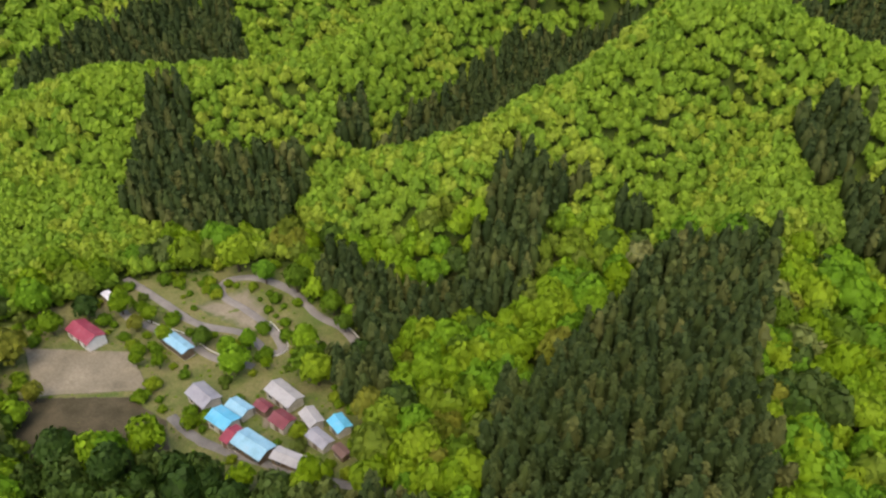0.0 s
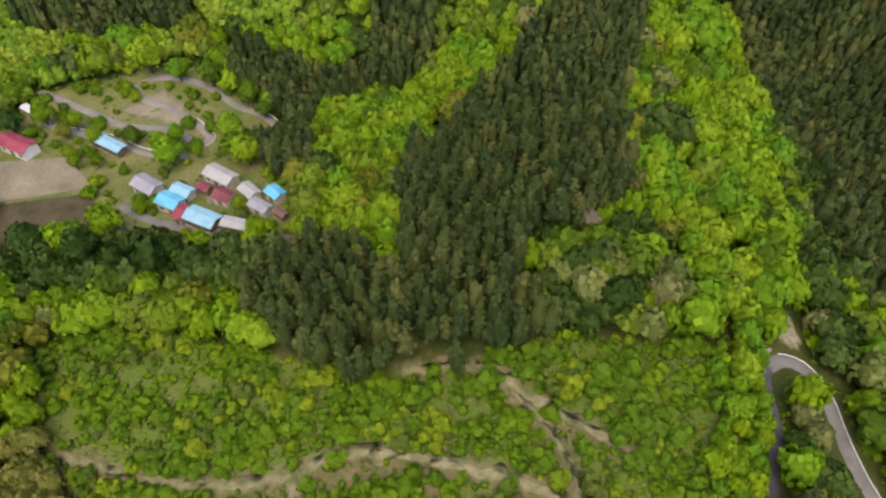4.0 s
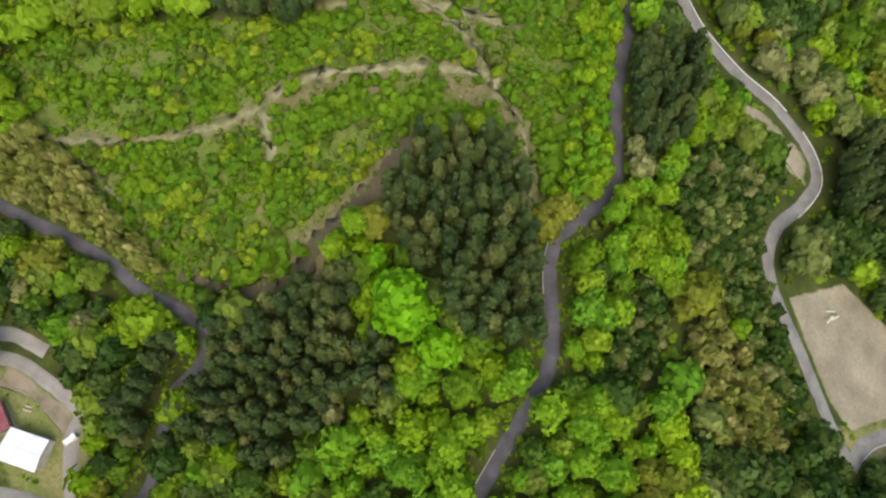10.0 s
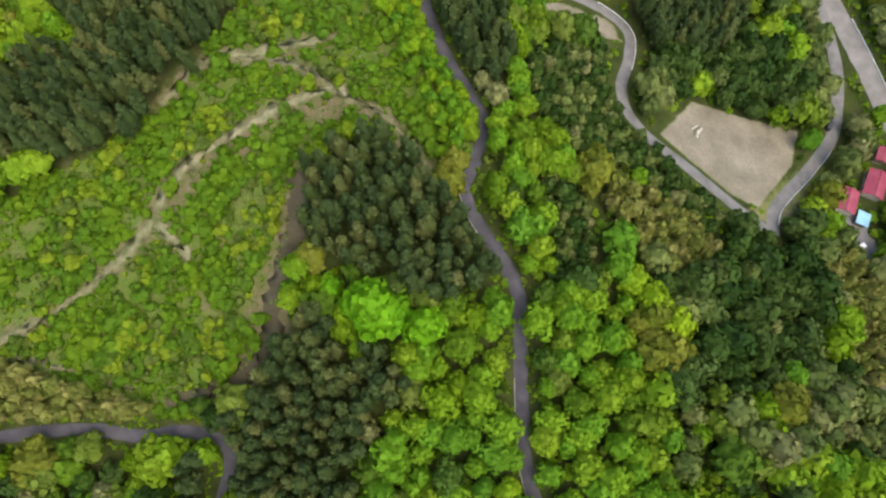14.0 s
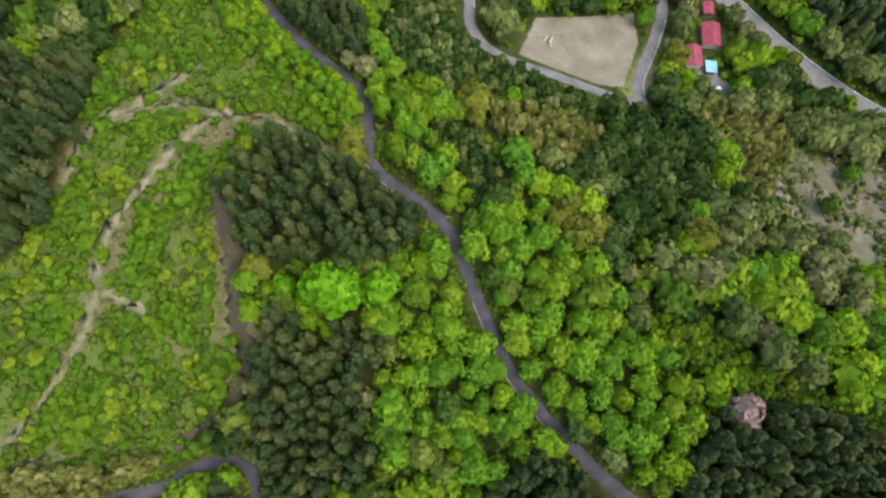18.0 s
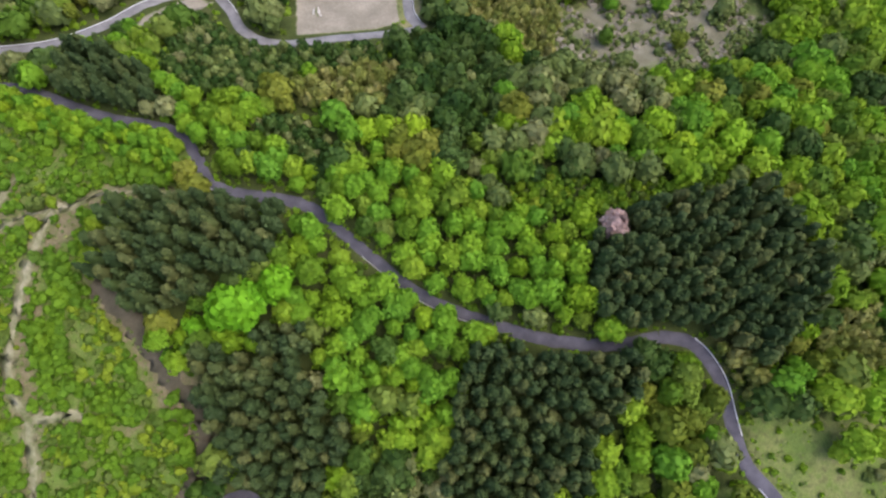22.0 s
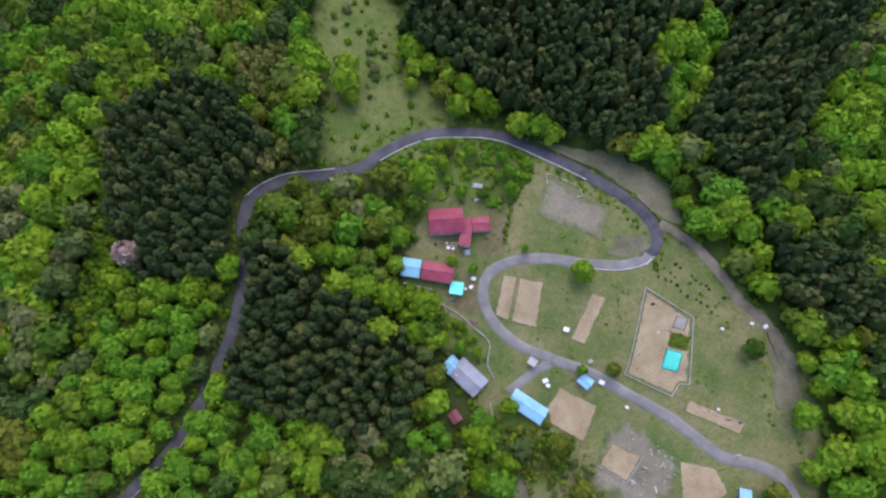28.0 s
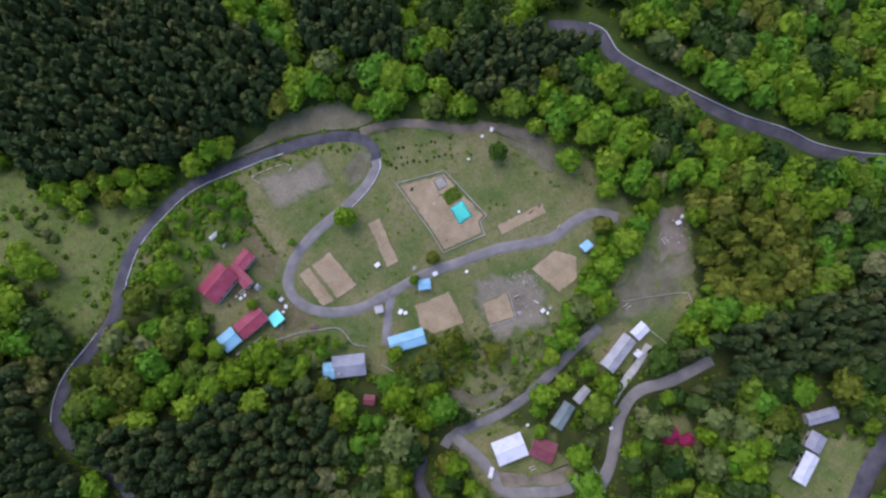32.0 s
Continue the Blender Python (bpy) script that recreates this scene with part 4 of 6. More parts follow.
def leaf_quads(rng, p, n, size, tilt=0.55):
    """Clumps of leaves as small bent pieces facing roughly outwards."""
    m = len(p)
    n = n + rng.normal(0, tilt * 0.6, (m, 3))
    n /= np.linalg.norm(n, axis=1)[:, None]
    u = np.cross(n, rng.normal(0, 1, (m, 3)))
    u /= np.linalg.norm(u, axis=1)[:, None] + 1e-9
    v = np.cross(n, u)
    s = (size * rng.uniform(0.6, 1.4, m))[:, None]
    quad = np.stack([p - u * s - v * s * 0.6, p + u * s * 0.5 - v * s, p + u * s + v * s * 0.7, p - u * s * 0.4 + v * s], 1).reshape(-1, 3)
    i = np.arange(m) * 4
    return quad, np.concatenate([np.stack([i, i + 1, i + 2], 1), np.stack([i, i + 2, i + 3], 1)])


def joined(parts):
    verts, tri, at = [], [], 0
    for v, f in parts:
        verts.append(v)
        tri.append(f + at)
        at += len(v)
    return np.concatenate(verts), np.concatenate(tri)


def broad_crown(rng, lobes, leaves, size, flat=0.72, core=True, rings=3):
    """A crown of radius 1 from several leafy lobes, its base at z = 0."""
    c = [(0, 0, flat * 0.95, 0.62)]
    for k in range(lobes - 1):
        a = math.tau * k / (lobes - 1) + rng.uniform(-0.35, 0.35)
        d = rng.uniform(0.36, 0.66)
        c.append((d * math.cos(a), d * math.sin(a), flat * rng.uniform(0.45, 0.95), rng.uniform(0.34, 0.5)))
    c = np.array(c)
    k = rng.choice(len(c), leaves * 3, p=c[:, 3] ** 2 / (c[:, 3] ** 2).sum())
    n = rng.normal(0, 1, (len(k), 3))
    n[:, 2] = np.abs(n[:, 2]) * np.where(rng.random(len(k)) < 0.22, -0.6, 1)
    n /= np.linalg.norm(n, axis=1)[:, None]
    p = c[k, :3] + n * c[k, 3:] * rng.uniform(0.82, 1.08, (len(k), 1)) * np.array([1, 1, 0.85])
    deep = np.min(np.linalg.norm(p[:, None] - c[None, :, :3], axis=2) / c[None, :, 3] + (np.arange(len(c))[None] == k[:, None]) * 9, axis=1)
    keep = np.where(deep > 0.8)[0][:leaves]
    parts = [leaf_quads(rng, p[keep], n[keep], size)]
    if core:
        parts.append(core_ball(rng, 0.78, flat * 0.66, flat * 0.72, rings, 7 if rings > 2 else 6))
    return joined(parts)


def cedar_crown(rng, tufts, size, rings=5, sides=7):
    """A bullet-shaped conifer crown of radius 1 and height 1: an uneven body with drooping tufts."""
    def girth(f):
        return np.where(f < 0.2, 0.75 + 1.25 * f, np.clip(1 - (np.clip(f - 0.2, 0, 1) / 0.82) ** 1.5, 0, 1) ** 0.78)

    f = rng.random(tufts) ** 0.7
    a = rng.uniform(0, math.tau, tufts)
    r = girth(f) * rng.uniform(0.86, 1.1, tufts)
    p = np.stack([r * np.cos(a), r * np.sin(a), f], 1)
    n = np.stack([np.cos(a) * (1 - f * 0.8), np.sin(a) * (1 - f * 0.8), 0.25 + f], 1)
    n /= np.linalg.norm(n, axis=1)[:, None]
    v, t = leaf_quads(rng, p, n, size, 0.6)
    v[:, 2] = (v[:, 2] - np.repeat(p[:, 2], 4)) * 0.45 + np.repeat(p[:, 2], 4)
    body, tri = [], []
    for k in range(rings):
        h = 0.02 + 0.9 * k / (rings - 1)
        for m in range(sides):
            b = math.tau * (m + 0.5 * (k % 2)) / sides
            g = 0.9 * float(girth(np.array(h))) * rng.uniform(0.86, 1.1)
            body.append((g * math.cos(b), g * math.sin(b), h + rng.uniform(-0.03, 0.03)))
    body.append((rng.uniform(-0.05, 0.05), rng.uniform(-0.05, 0.05), 1.0))
    top = len(body) - 1
    for m in range(sides):
        m2 = (m + 1) % sides
        for k in range(rings - 1):
            lo, hi = k * sides, (k + 1) * sides
            tri += [(lo + m, lo + m2, hi + m2), (lo + m, hi + m2, hi + m)]
        tri.append(((rings - 1) * sides + m, (rings - 1) * sides + m2, top))
    return joined([(v, t), (np.array(body), np.array(tri))])


def planted(name, templates, x, y, radius, height, mat, seed, label, category, sink=0.0, trunk=True, raise_by=0.0, tone=None):
    """Many plants as one mesh; each keeps its own hue."""
    rng = np.random.default_rng(seed)
    n = len(x)
    if n == 0:
        return None
    z = land(x, y) - sink + raise_by * height
    which = rng.integers(0, len(templates), n)
    verts, tri, vary, at = [], [], [], 0
    for k, (v, f) in enumerate(templates):
        i = np.where(which == k)[0]
        if not len(i):
            continue
        a = rng.uniform(0, math.tau, len(i))
        c, s = np.cos(a)[:, None], np.sin(a)[:, None]
        lean = rng.normal(0, 0.05, (len(i), 2))
        r, h = radius[i][:, None], height[i][:, None] * (1 - raise_by)
        px = (v[None, :, 0] * c - v[None, :, 1] * s) * r + x[i][:, None] + lean[:, :1] * v[None, :, 2] * h
        py = (v[None, :, 0] * s + v[None, :, 1] * c) * r + y[i][:, None] + lean[:, 1:] * v[None, :, 2] * h
        pz = v[None, :, 2] * h + z[i][:, None]
        verts.append(np.stack([px, py, pz], 2).reshape(-1, 3))
        tri.append((f[None] + (np.arange(len(i)) * len(v))[:, None, None] + at).reshape(-1, 3))
        hue = rng.random(len(i))
        vary.append(np.repeat(hue if tone is None else 0.45 * hue + 0.55 * tone[i], len(v)))
        at += len(i) * len(v)
    me = fast_mesh(name, np.concatenate(verts), np.concatenate(tri), mat, np.concatenate(vary))
    ob = tagged(new(name, me), label, category, kind="stuff")
    if trunk:
        tv, tf = [], []
        for k in range(3):
            b = math.tau * k / 3
            tv += [(math.cos(b), math.sin(b), 0.0), (0.5 * math.cos(b), 0.5 * math.sin(b), 1.0)]
            tf += [(2 * k, (2 * k + 2) % 6, (2 * k + 3) % 6), (2 * k, (2 * k + 3) % 6, 2 * k + 1)]
        tv, tf = np.array(tv), np.array(tf)
        tr = 0.05 * radius[:, None] + 0.05
        hh = (z - land(x, y) + 0.35 * height)[:, None]
        v = np.stack([tv[None, :, 0] * tr + x[:, None], tv[None, :, 1] * tr + y[:, None], tv[None, :, 2] * hh + land(x, y)[:, None] - 0.2], 2).reshape(-1, 3)
        f = (tf[None] + (np.arange(n) * len(tv))[:, None, None]).reshape(-1, 3)
        tk = new("trunks", fast_mesh("trunks", v, f, BARK))
        tk.parent = ob
        tagged(tk, "slim brown trunks", kind="stuff")
    return ob


def scatter(rng, x0, x1, y0, y1, step):
    xs, ys = np.meshgrid(np.arange(x0, x1, step), np.arange(y0, y1, step * 0.87))
    xs[1::2] += step / 2
    return (xs + rng.uniform(-0.36, 0.36, xs.shape) * step).ravel(), (ys + rng.uniform(-0.36, 0.36, ys.shape) * step).ravel()


def patches(x, y, size, seed):
    """Slow variation from place to place, 0 to 1."""
    r = np.random.default_rng(seed)
    v = 0
    for _ in range(5):
        a, p = r.uniform(0, math.tau), r.uniform(0, math.tau)
        v = v + np.sin((x * math.cos(a) + y * math.sin(a)) * math.tau / (size * r.uniform(0.6, 1.5)) + p)
    return 1 / (1 + np.exp(-1.1 * v))


rng = np.random.default_rng(11)
BROAD_FINE = [broad_crown(rng, 10, 320, 0.1) for _ in range(4)]
BROAD = [broad_crown(rng, 8, 140, 0.138) for _ in range(6)]
BROAD_MID = [broad_crown(rng, 6, 74, 0.19, 0.72, True, 2) for _ in range(4)]
BROAD_FAR = [broad_crown(rng, 5, 36, 0.3, 0.72, True, 2) for _ in range(4)]
SHRUB = [broad_crown(rng, 3, 30, 0.26, 0.8, True, 2) for _ in range(4)]
CEDAR = [cedar_crown(rng, 64, 0.17) for _ in range(5)]
CEDAR_FAR = [cedar_crown(rng, 18, 0.3, 4, 6) for _ in range(3)]
LOW = [broad_crown(rng, 3, 16, 0.42, 0.7, False) for _ in range(4)]
GRASSY = [broad_crown(rng, 2, 10, 0.42, 0.7, False) for _ in range(3)]

# land that the woods cover
SEEN = [(-241, -143), (-217, -173), (-150, -230), (-104, -250), (30, -245), (84, -216), (149, -149), (178, -81), (192, -18), (190, 20), (180, 64), (160, 105), (136, 133), (60, 205), (1, 270), (-20, 300), (-225, 135), (-245, 60), (-240, -60)]
FAR_SEEN = [(-20, 170), (-30, 300), (-120, 520), (-193, 680), (-422, 430), (-660, 170), (-275, 68), (-170, 44)]


def any_inside(x, y, polys):
    hit = np.zeros(x.shape, bool)
    for q in polys:
        hit |= inside(x, y, q)
    return hit


# trees that stand out: kind, place, radius
TREES_NEAR = [
    ("lime", -14.4, 29.7, 7.8), ("lime", -3.0, 24.6, 5.6), ("lime", -9.0, 27.5, 4.6), ("lime", -23.8, 36.6, 3.4), ("bright", -31, 42.5, 4.2), ("yellow", 45.3, 29.7, 4.2),
    ("yellow", 49.3, 24.9, 4.4), ("yellow", 52.9, 17.7, 4.6), ("yellow", 10.2, -12.2, 3.4), ("yellow", 42.4, -23.3, 2.8), ("yellow", 82.0, -30.0, 5.0), ("yellow", 90.0, -38.0, 5.4), ("yellow", 88.0, -47.0, 4.6), ("bright", 97.0, -46.0, 5.4), ("yellow", 97.0, -58.0, 5.2), ("bright", 101.0, -66.0, 4.8), ("bright", 43.0, -123.0, 4.0), ("bright", 24.0, -138.0, 3.4), ("olive", 20.0, -141.0, 3.2), ("bright", 36.0, -116.0, 3.0), ("bright", 62.0, -123.5, 3.4), ("bright", 24.6, -130.0, 2.5), ("bright", 54.6, -112.0, 3.6), ("bright", 22.3, 60.3, 3.6), ("bright", 20.0, 49.3, 3.4), ("bright", 27.7, 63.7, 3.8), ("bright", 25.2, 39.2, 3.4),
    ("mixed", 4.3, 19.7, 4.6), ("bright", 6.7, 8.1, 4.4), ("bright", 31.4, 16.1, 4.0), ("mixed", 26.7, 17.3, 3.4), ("mixed", -1.6, 8.1, 4.6), ("ever", 79.6, 42.3, 4.6),
    ("pink", 56.0, -41.5, 4.6), ("bright", 140, -20, 3.4), ("olive", 128, -31, 3.0), ("mixed", 118, -11, 3.0), ("muted", 147, -38, 3.6), ("muted", 111, -20, 3.2), ("bright", 133, -6, 2.6),
]
TREES_MID = [
    ("grey", -61.7, 106.4, 2.0), ("grey", -51.5, 144.7, 3.2),
]
TREES = TREES_NEAR + TREES_MID
TREES_HAMLET_NEAR = [
    ("bright", -38.0, -190.0, 5.4), ("bright", -46.0, -181.0, 5.0), ("bright", -40.0, -199.0, 5.0), ("bright", -33.0, -179.0, 4.0), ("bright", -128.0, -101.0, 3.6), ("bright", -139.0, -104.0, 4.0), ("bright", -148.0, -99.0, 3.6), ("bright", -119.0, -112.0, 4.2), ("bright", -126.0, -118.0, 4.4),
    ("bright", -42.8, -151.6, 4.2), ("bright", -68.9, -151.9, 6.0), ("bright", -80.1, -147.5, 5.0), ("bright", -72.6, -143.6, 4.4), ("bright", 39.2, -117.7, 5.0), ("olive", 15.9, -133.6, 3.6),
    ("bright", 26.8, -134.4, 3.0), ("bright", -37.3, -76.9, 1.8),
]
TREES_HAMLET = TREES_HAMLET_NEAR
TREES_LOWER = [
    ("bright", -101.0, -17.6, 5.4), ("bright", -151.5, -59.8, 3.0), ("bright", -145.3, -49.3, 3.2), ("olive", -159.7, -23.7, 5.2), ("bright", -168.5, -29.9, 5.0), ("olive", -180.6, -28.1, 5.4), ("bright", -100.8, -56.4, 3.0), ("bright", -108.9, -67.3, 3.4),
    ("bright", -92.0, -35.8, 2.6), ("olive", -124.4, -91.5, 3.0), ("mixed", 3.4, -74.8, 3.4), ("bright", -131.2, -36.5, 2.8), ("bright", -151.1, -65.0, 2.0),
    ("azalea", -129.5, -25.6, 3.2), ("azalea", -133.8, -23.0, 2.6), ("bright", -22.5, -96.0, 1.6),
]
TREES_GARDENS_NEAR = [
    ("bright", 19.4, -94.1, 3.4), ("olive", 12.0, -102.0, 5.2), ("bright", 3.6, -107.5, 4.8), ("olive", 23.2, -81.7, 4.1), ("bright", 12.3, -83.0, 5.7), ("bright", 9.4, -76.1, 4.3),
    ("bright", 0.5, -90.2, 3.9), ("bright", -0.3, -72.3, 4.9), ("mixed", 14.1, -73.3, 4.1), ("bright", -11.5, -65.7, 4.7), ("bright", -10.7, -128.0, 2.3), ("bright", -14.8, -125.6, 2.2), ("bright", -18.2, -121.4, 2.4), ("bright", -12.6, -122.4, 1.7), ("mixed", -12.4, -115.4, 2.1), ("bright", -6.7, -112.2, 2.3), ("bright", 2.4, -115.4, 2.6), ("bright", -2.4, -124.0, 2.1), ("olive", 3.2, -120.4, 2.0),
    ("bright", -49.4, -113.1, 3.8), ("olive", -31.2, -64.1, 4.0), ("bright", -32.7, -75.2, 2.4), ("olive", -72.6, -95.2, 2.4), ("olive", -71.8, -68.2, 4.8), ("muted", -49.4, -44.3, 6.6),
    ("bright", -37.2, -38.7, 2.9), ("mixed", -99.1, -120.1, 3.2), ("olive", -84.3, -62.2, 3.8), ("bright", -16.2, -94.0, 2.0), ("bright", -31.9, -109.8, 1.2), ("bright", -65.4, -90.1, 1.8),
    ("olive", 30.8, -84.0, 3.9),
]
TREES_GARDENS_MID = [
    ("mixed", 1.7, -100.5, 3.3), ("bright", 11.1, -92.3, 4.1), ("mixed", -19.5, -70.7, 4.1), ("muted", -24.8, -67.5, 3.6), ("bright", -49.7, -61.3, 3.9), ("mixed", -54.1, -69.4, 2.8),
    ("mixed", -20.9, -58.7, 3.4), ("olive", 20.8, -74.4, 3.5), ("mixed", 3.8, -79.4, 3.5), ("bright", -3.6, -83.0, 3.0),
]
TREES_GARDENS = TREES_GARDENS_NEAR + TREES_GARDENS_MID
TREES_WEST = [
    ("bright", -217.5, 129.6, 6.0), ("bright", -208.0, 128.6, 6.0), ("bright", -166.1, 105.0, 4.6), ("bright", -161.4, 124.0, 4.4), ("bright", -125.5, 137.0, 5.0), ("mixed", -119.3, 118.5, 4.8), ("bright", -105.0, 116.6, 5.6), ("mixed", -97.5, 121.9, 4.4),
    ("bright", -86.9, 112.5, 4.0), ("bright", -147.2, 118.5, 4.6), ("bright", -133.2, 152.6, 6.0), ("bright", -110.7, 187.2, 5.6), ("bright", -120.9, 179.1, 5.0), ("bright", -116.9, 205.6, 4.4), ("mixed", -215.0, 74.0, 3.6), ("ever", -216.0, 84.0, 4.0),
]
TREES_SLOPES_NEAR = [
    ("bright", -227.4, 73.7, 5.4), ("mixed", -212.0, 92.3, 3.7), ("olive", -201.5, 92.3, 2.6), ("mixed", -202.9, 97.0, 2.7), ("bright", -191.5, 96.3, 2.5), ("mixed", -186.4, 86.5, 2.2),
    ("mixed", -181.6, 90.5, 2.0), ("bright", -172.5, 106.3, 3.5), ("mixed", -182.8, 103.9, 3.0), ("bright", -173.5, 112.9, 2.7), ("mixed", -152.1, 118.5, 4.6), ("mixed", -171.1, 139.8, 4.0),
    ("mixed", -186.8, 137.1, 4.4), ("bright", -196.6, 131.9, 3.6), ("mixed", -162.2, 137.6, 2.8), ("olive", -125.4, 118.9, 4.6), ("bright", -111.3, 121.9, 5.0), ("bright", -112.8, 116.6, 3.2),
    ("olive", -208.1, 61.9, 5.7), ("ever", -162.3, 60.7, 5.2), ("olive", -189.1, 62.2, 2.8), ("mixed", -152.9, 76.7, 4.8), ("ever", -150.0, 67.6, 4.9), ("ever", -137.9, 77.6, 4.5),
    ("bright", -183.4, 56.9, 3.5),
]
TREES_SLOPES_MID = [
    ("mixed", -127.6, 86.8, 3.3), ("ever", -119.9, 91.9, 2.7), ("bright", -130.7, 141.6, 4.5), ("mixed", -128.8, 151.2, 3.9), ("ever", -144.9, 130.9, 4.6), ("bright", -114.5, 189.4, 6.1),
    ("bright", -138.3, 163.9, 4.7), ("bright", -130.0, 128.6, 2.4), ("mixed", -162.6, 111.9, 1.8), ("mixed", -228.4, 92.6, 3.9), ("bright", -233.9, 105.4, 3.4), ("mixed", -242.3, 85.4, 5.1),
    ("mixed", -234.5, 119.3, 4.4), ("bright", -105.0, 151.3, 3.5), ("bright", -14.7, 145.6, 3.3), ("bright", -10.1, 138.4, 3.6), ("bright", -7.2, 128.9, 3.6), ("bright", -5.0, 119.9, 3.5),
    ("bright", -21.1, 152.3, 3.8), ("bright", -25.6, 204.9, 5.7), ("bright", -43.2, 220.8, 6.6), ("bright", -62.6, 240.4, 7.2), ("bright", -44.8, 196.4, 5.5), ("bright", -29.5, 174.2, 4.9),
]
TREES_SLOPES = TREES_SLOPES_NEAR + TREES_SLOPES_MID
TREES_TERRACES = [
    ("bright", -117.5, -73.0, 4.4), ("bright", -123.4, -78.4, 4.7), ("bright", -130.3, -83.9, 5.0), ("bright", -135.3, -88.3, 3.8), ("bright", -95.4, -46.2, 4.4), ("bright", -110.3, -50.8, 3.3), ("bright", -92.8, -42.4, 3.0), ("mixed", -63.4, -56.6, 3.8),
    ("bright", -129.1, -105.0, 3.8), ("bright", -112.2, -124.6, 3.2), ("mixed", -118.2, -120.8, 3.5), ("bright", -73.6, -149.5, 5.9), ("bright", -68.1, -142.2, 4.9),
]
TREE_GROUPS = (TREES, TREES_HAMLET, TREES_GARDENS, TREES_LOWER, TREES_WEST, TREES_SLOPES, TREES_TERRACES)
taken = np.array([(tx, ty, r) for group in TREE_GROUPS for _, tx, ty, r in group])


def clear_of_trees(x, y, slack=0.6):
    ok = np.ones(x.shape, bool)
    for tx, ty, r in taken:
        ok &= np.hypot(x - tx, y - ty) > r * slack + 1.2
    return ok


# cedars
x, y = scatter(rng, -300, 215, -260, 330, 3.2)
m = any_inside(x, y, CEDARS) & (inside(x, y, SEEN) | (inside(x, y, FAR_SEEN) & (np.hypot(x + 32, y - 56) < 280))) & ~inside(x, y, CEDAR_GAP) & free_of(x, y, 1.2, 1.6) & clear_of_trees(x, y, 0.5) & (rng.random(len(x)) > 0.05)
x, y = x[m], y[m]
near_road = np.minimum(near_line(x, y, curve(ROAD_HILL, 6)), near_line(x, y, curve(ROAD_LOOP, 6))) < 11
single = np.where(near_road)[0][:300]
mass = np.setdiff1d(np.arange(len(x)), single)
distant = mass[np.hypot(x[mass] + 20, y[mass] - 40) > 150]
close = np.setdiff1d(mass, distant)
for k, (ids, temp) in enumerate(((close, CEDAR), (distant, CEDAR_FAR))):
    r = rng.uniform(1.75, 2.5, len(ids))
    h = rng.uniform(10.0, 15.5, len(ids))
    planted("cedar_stand", temp, x[ids], y[ids], r, h, NEEDLE, 20 + k, "dense stand of dark green cedars" if k == 0 else "distant dark cedar wood on the slopes", "trees", raise_by=0.3)
cedar_meshes = []
for v, f in CEDAR:
    cedar_meshes.append(fast_mesh("crown", v, f, NEEDLE, np.zeros(len(v))))


def trunk_mesh(limbs, r, top):
    bm = bmesh.new()
    tube(bm, (0, 0, -0.05), (0, 0, top), r, r * 0.45, 7)
    for k in range(limbs):
        a = math.tau * k / max(1, limbs)
        tube(bm, (0, 0, top * (0.55 + 0.07 * k)), (0.42 * math.cos(a), 0.42 * math.sin(a), top * 0.95 + 0.08 * k), r * 0.45, r * 0.15, 5)
    me = bpy.data.meshes.new("trunk")
    bm.to_mesh(me)
    bm.free()
    me.materials.append(BARK)
    return me


CEDAR_TRUNK, BROAD_TRUNK = trunk_mesh(0, 0.11, 0.8), trunk_mesh(5, 0.085, 0.62)


def lone_tree(name, x, y, radius, height, crown_me, trunk_me, label, group, turn, lift=0.2):
    """A tree of its own: the trunk carries the crown."""
    tree = new(name)
    tree.matrix_basis = pose(x, y, ground_z(x, y) - 0.1, 0, 0, turn)
    tagged(tree, label, "tree", group)
    tk = new("trunk", trunk_me)
    tk.parent, tk.scale = tree, (radius, radius, height)
    cr = new("crown", crown_me)
    cr.parent, cr.location, cr.scale = tree, (0, 0, lift * height), (radius, radius, height * (1 - lift))
    return tree


for n, k in enumerate(single):
    lone_tree("cedar_tree", x[k], y[k], rng.uniform(1.7, 2.4), rng.uniform(10, 14.5), cedar_meshes[n % 5], CEDAR_TRUNK, "tall dark green cedar beside the lane", "cedars along the lane", rng.uniform(0, 360), 0.3)

FINE = {}
for key, mat in (("bright", LEAF_BRIGHT), ("mixed", LEAF_MIXED), ("olive", LEAF_OLIVE), ("ever", LEAF_EVERGREEN), ("pink", BLOSSOM), ("azalea", AZALEA), ("grey", TWIGS), ("muted", LEAF_MUTED), ("lime", LEAF_LIME), ("yellow", LEAF_YELLOW)):
    FINE[key] = [fast_mesh("crown", v, f, mat, np.zeros(len(v))) for v, f in BROAD_FINE]
TREE_LABEL = {"yellow": "vivid yellow-green broadleaf tree", "lime": "large vivid lime-green broadleaf tree", "bright": "bright yellow-green broadleaf tree in fresh leaf", "mixed": "mid-green broadleaf tree with a rounded crown", "olive": "olive-brown broadleaf tree in young leaf", "ever": "dark evergreen broadleaf tree",
              "pink": "pale pink blossoming cherry tree", "azalea": "crimson flowering azalea bush", "grey": "bare grey leafless tree", "muted": "grey-green broadleaf tree in pale young leaf"}
for group in TREE_GROUPS:
    for key, tx, ty, r in group:
        h = r * rng.uniform(1.5, 1.9) + 1.5 if key not in ("azalea",) else r * 0.9
        lone_tree("azalea_bush" if key == "azalea" else "broadleaf_tree", tx, ty, r, h, FINE[key][rng.integers(4)], BROAD_TRUNK, TREE_LABEL[key], "", rng.uniform(0, 360), 0.1 if key == "azalea" else 0.28)


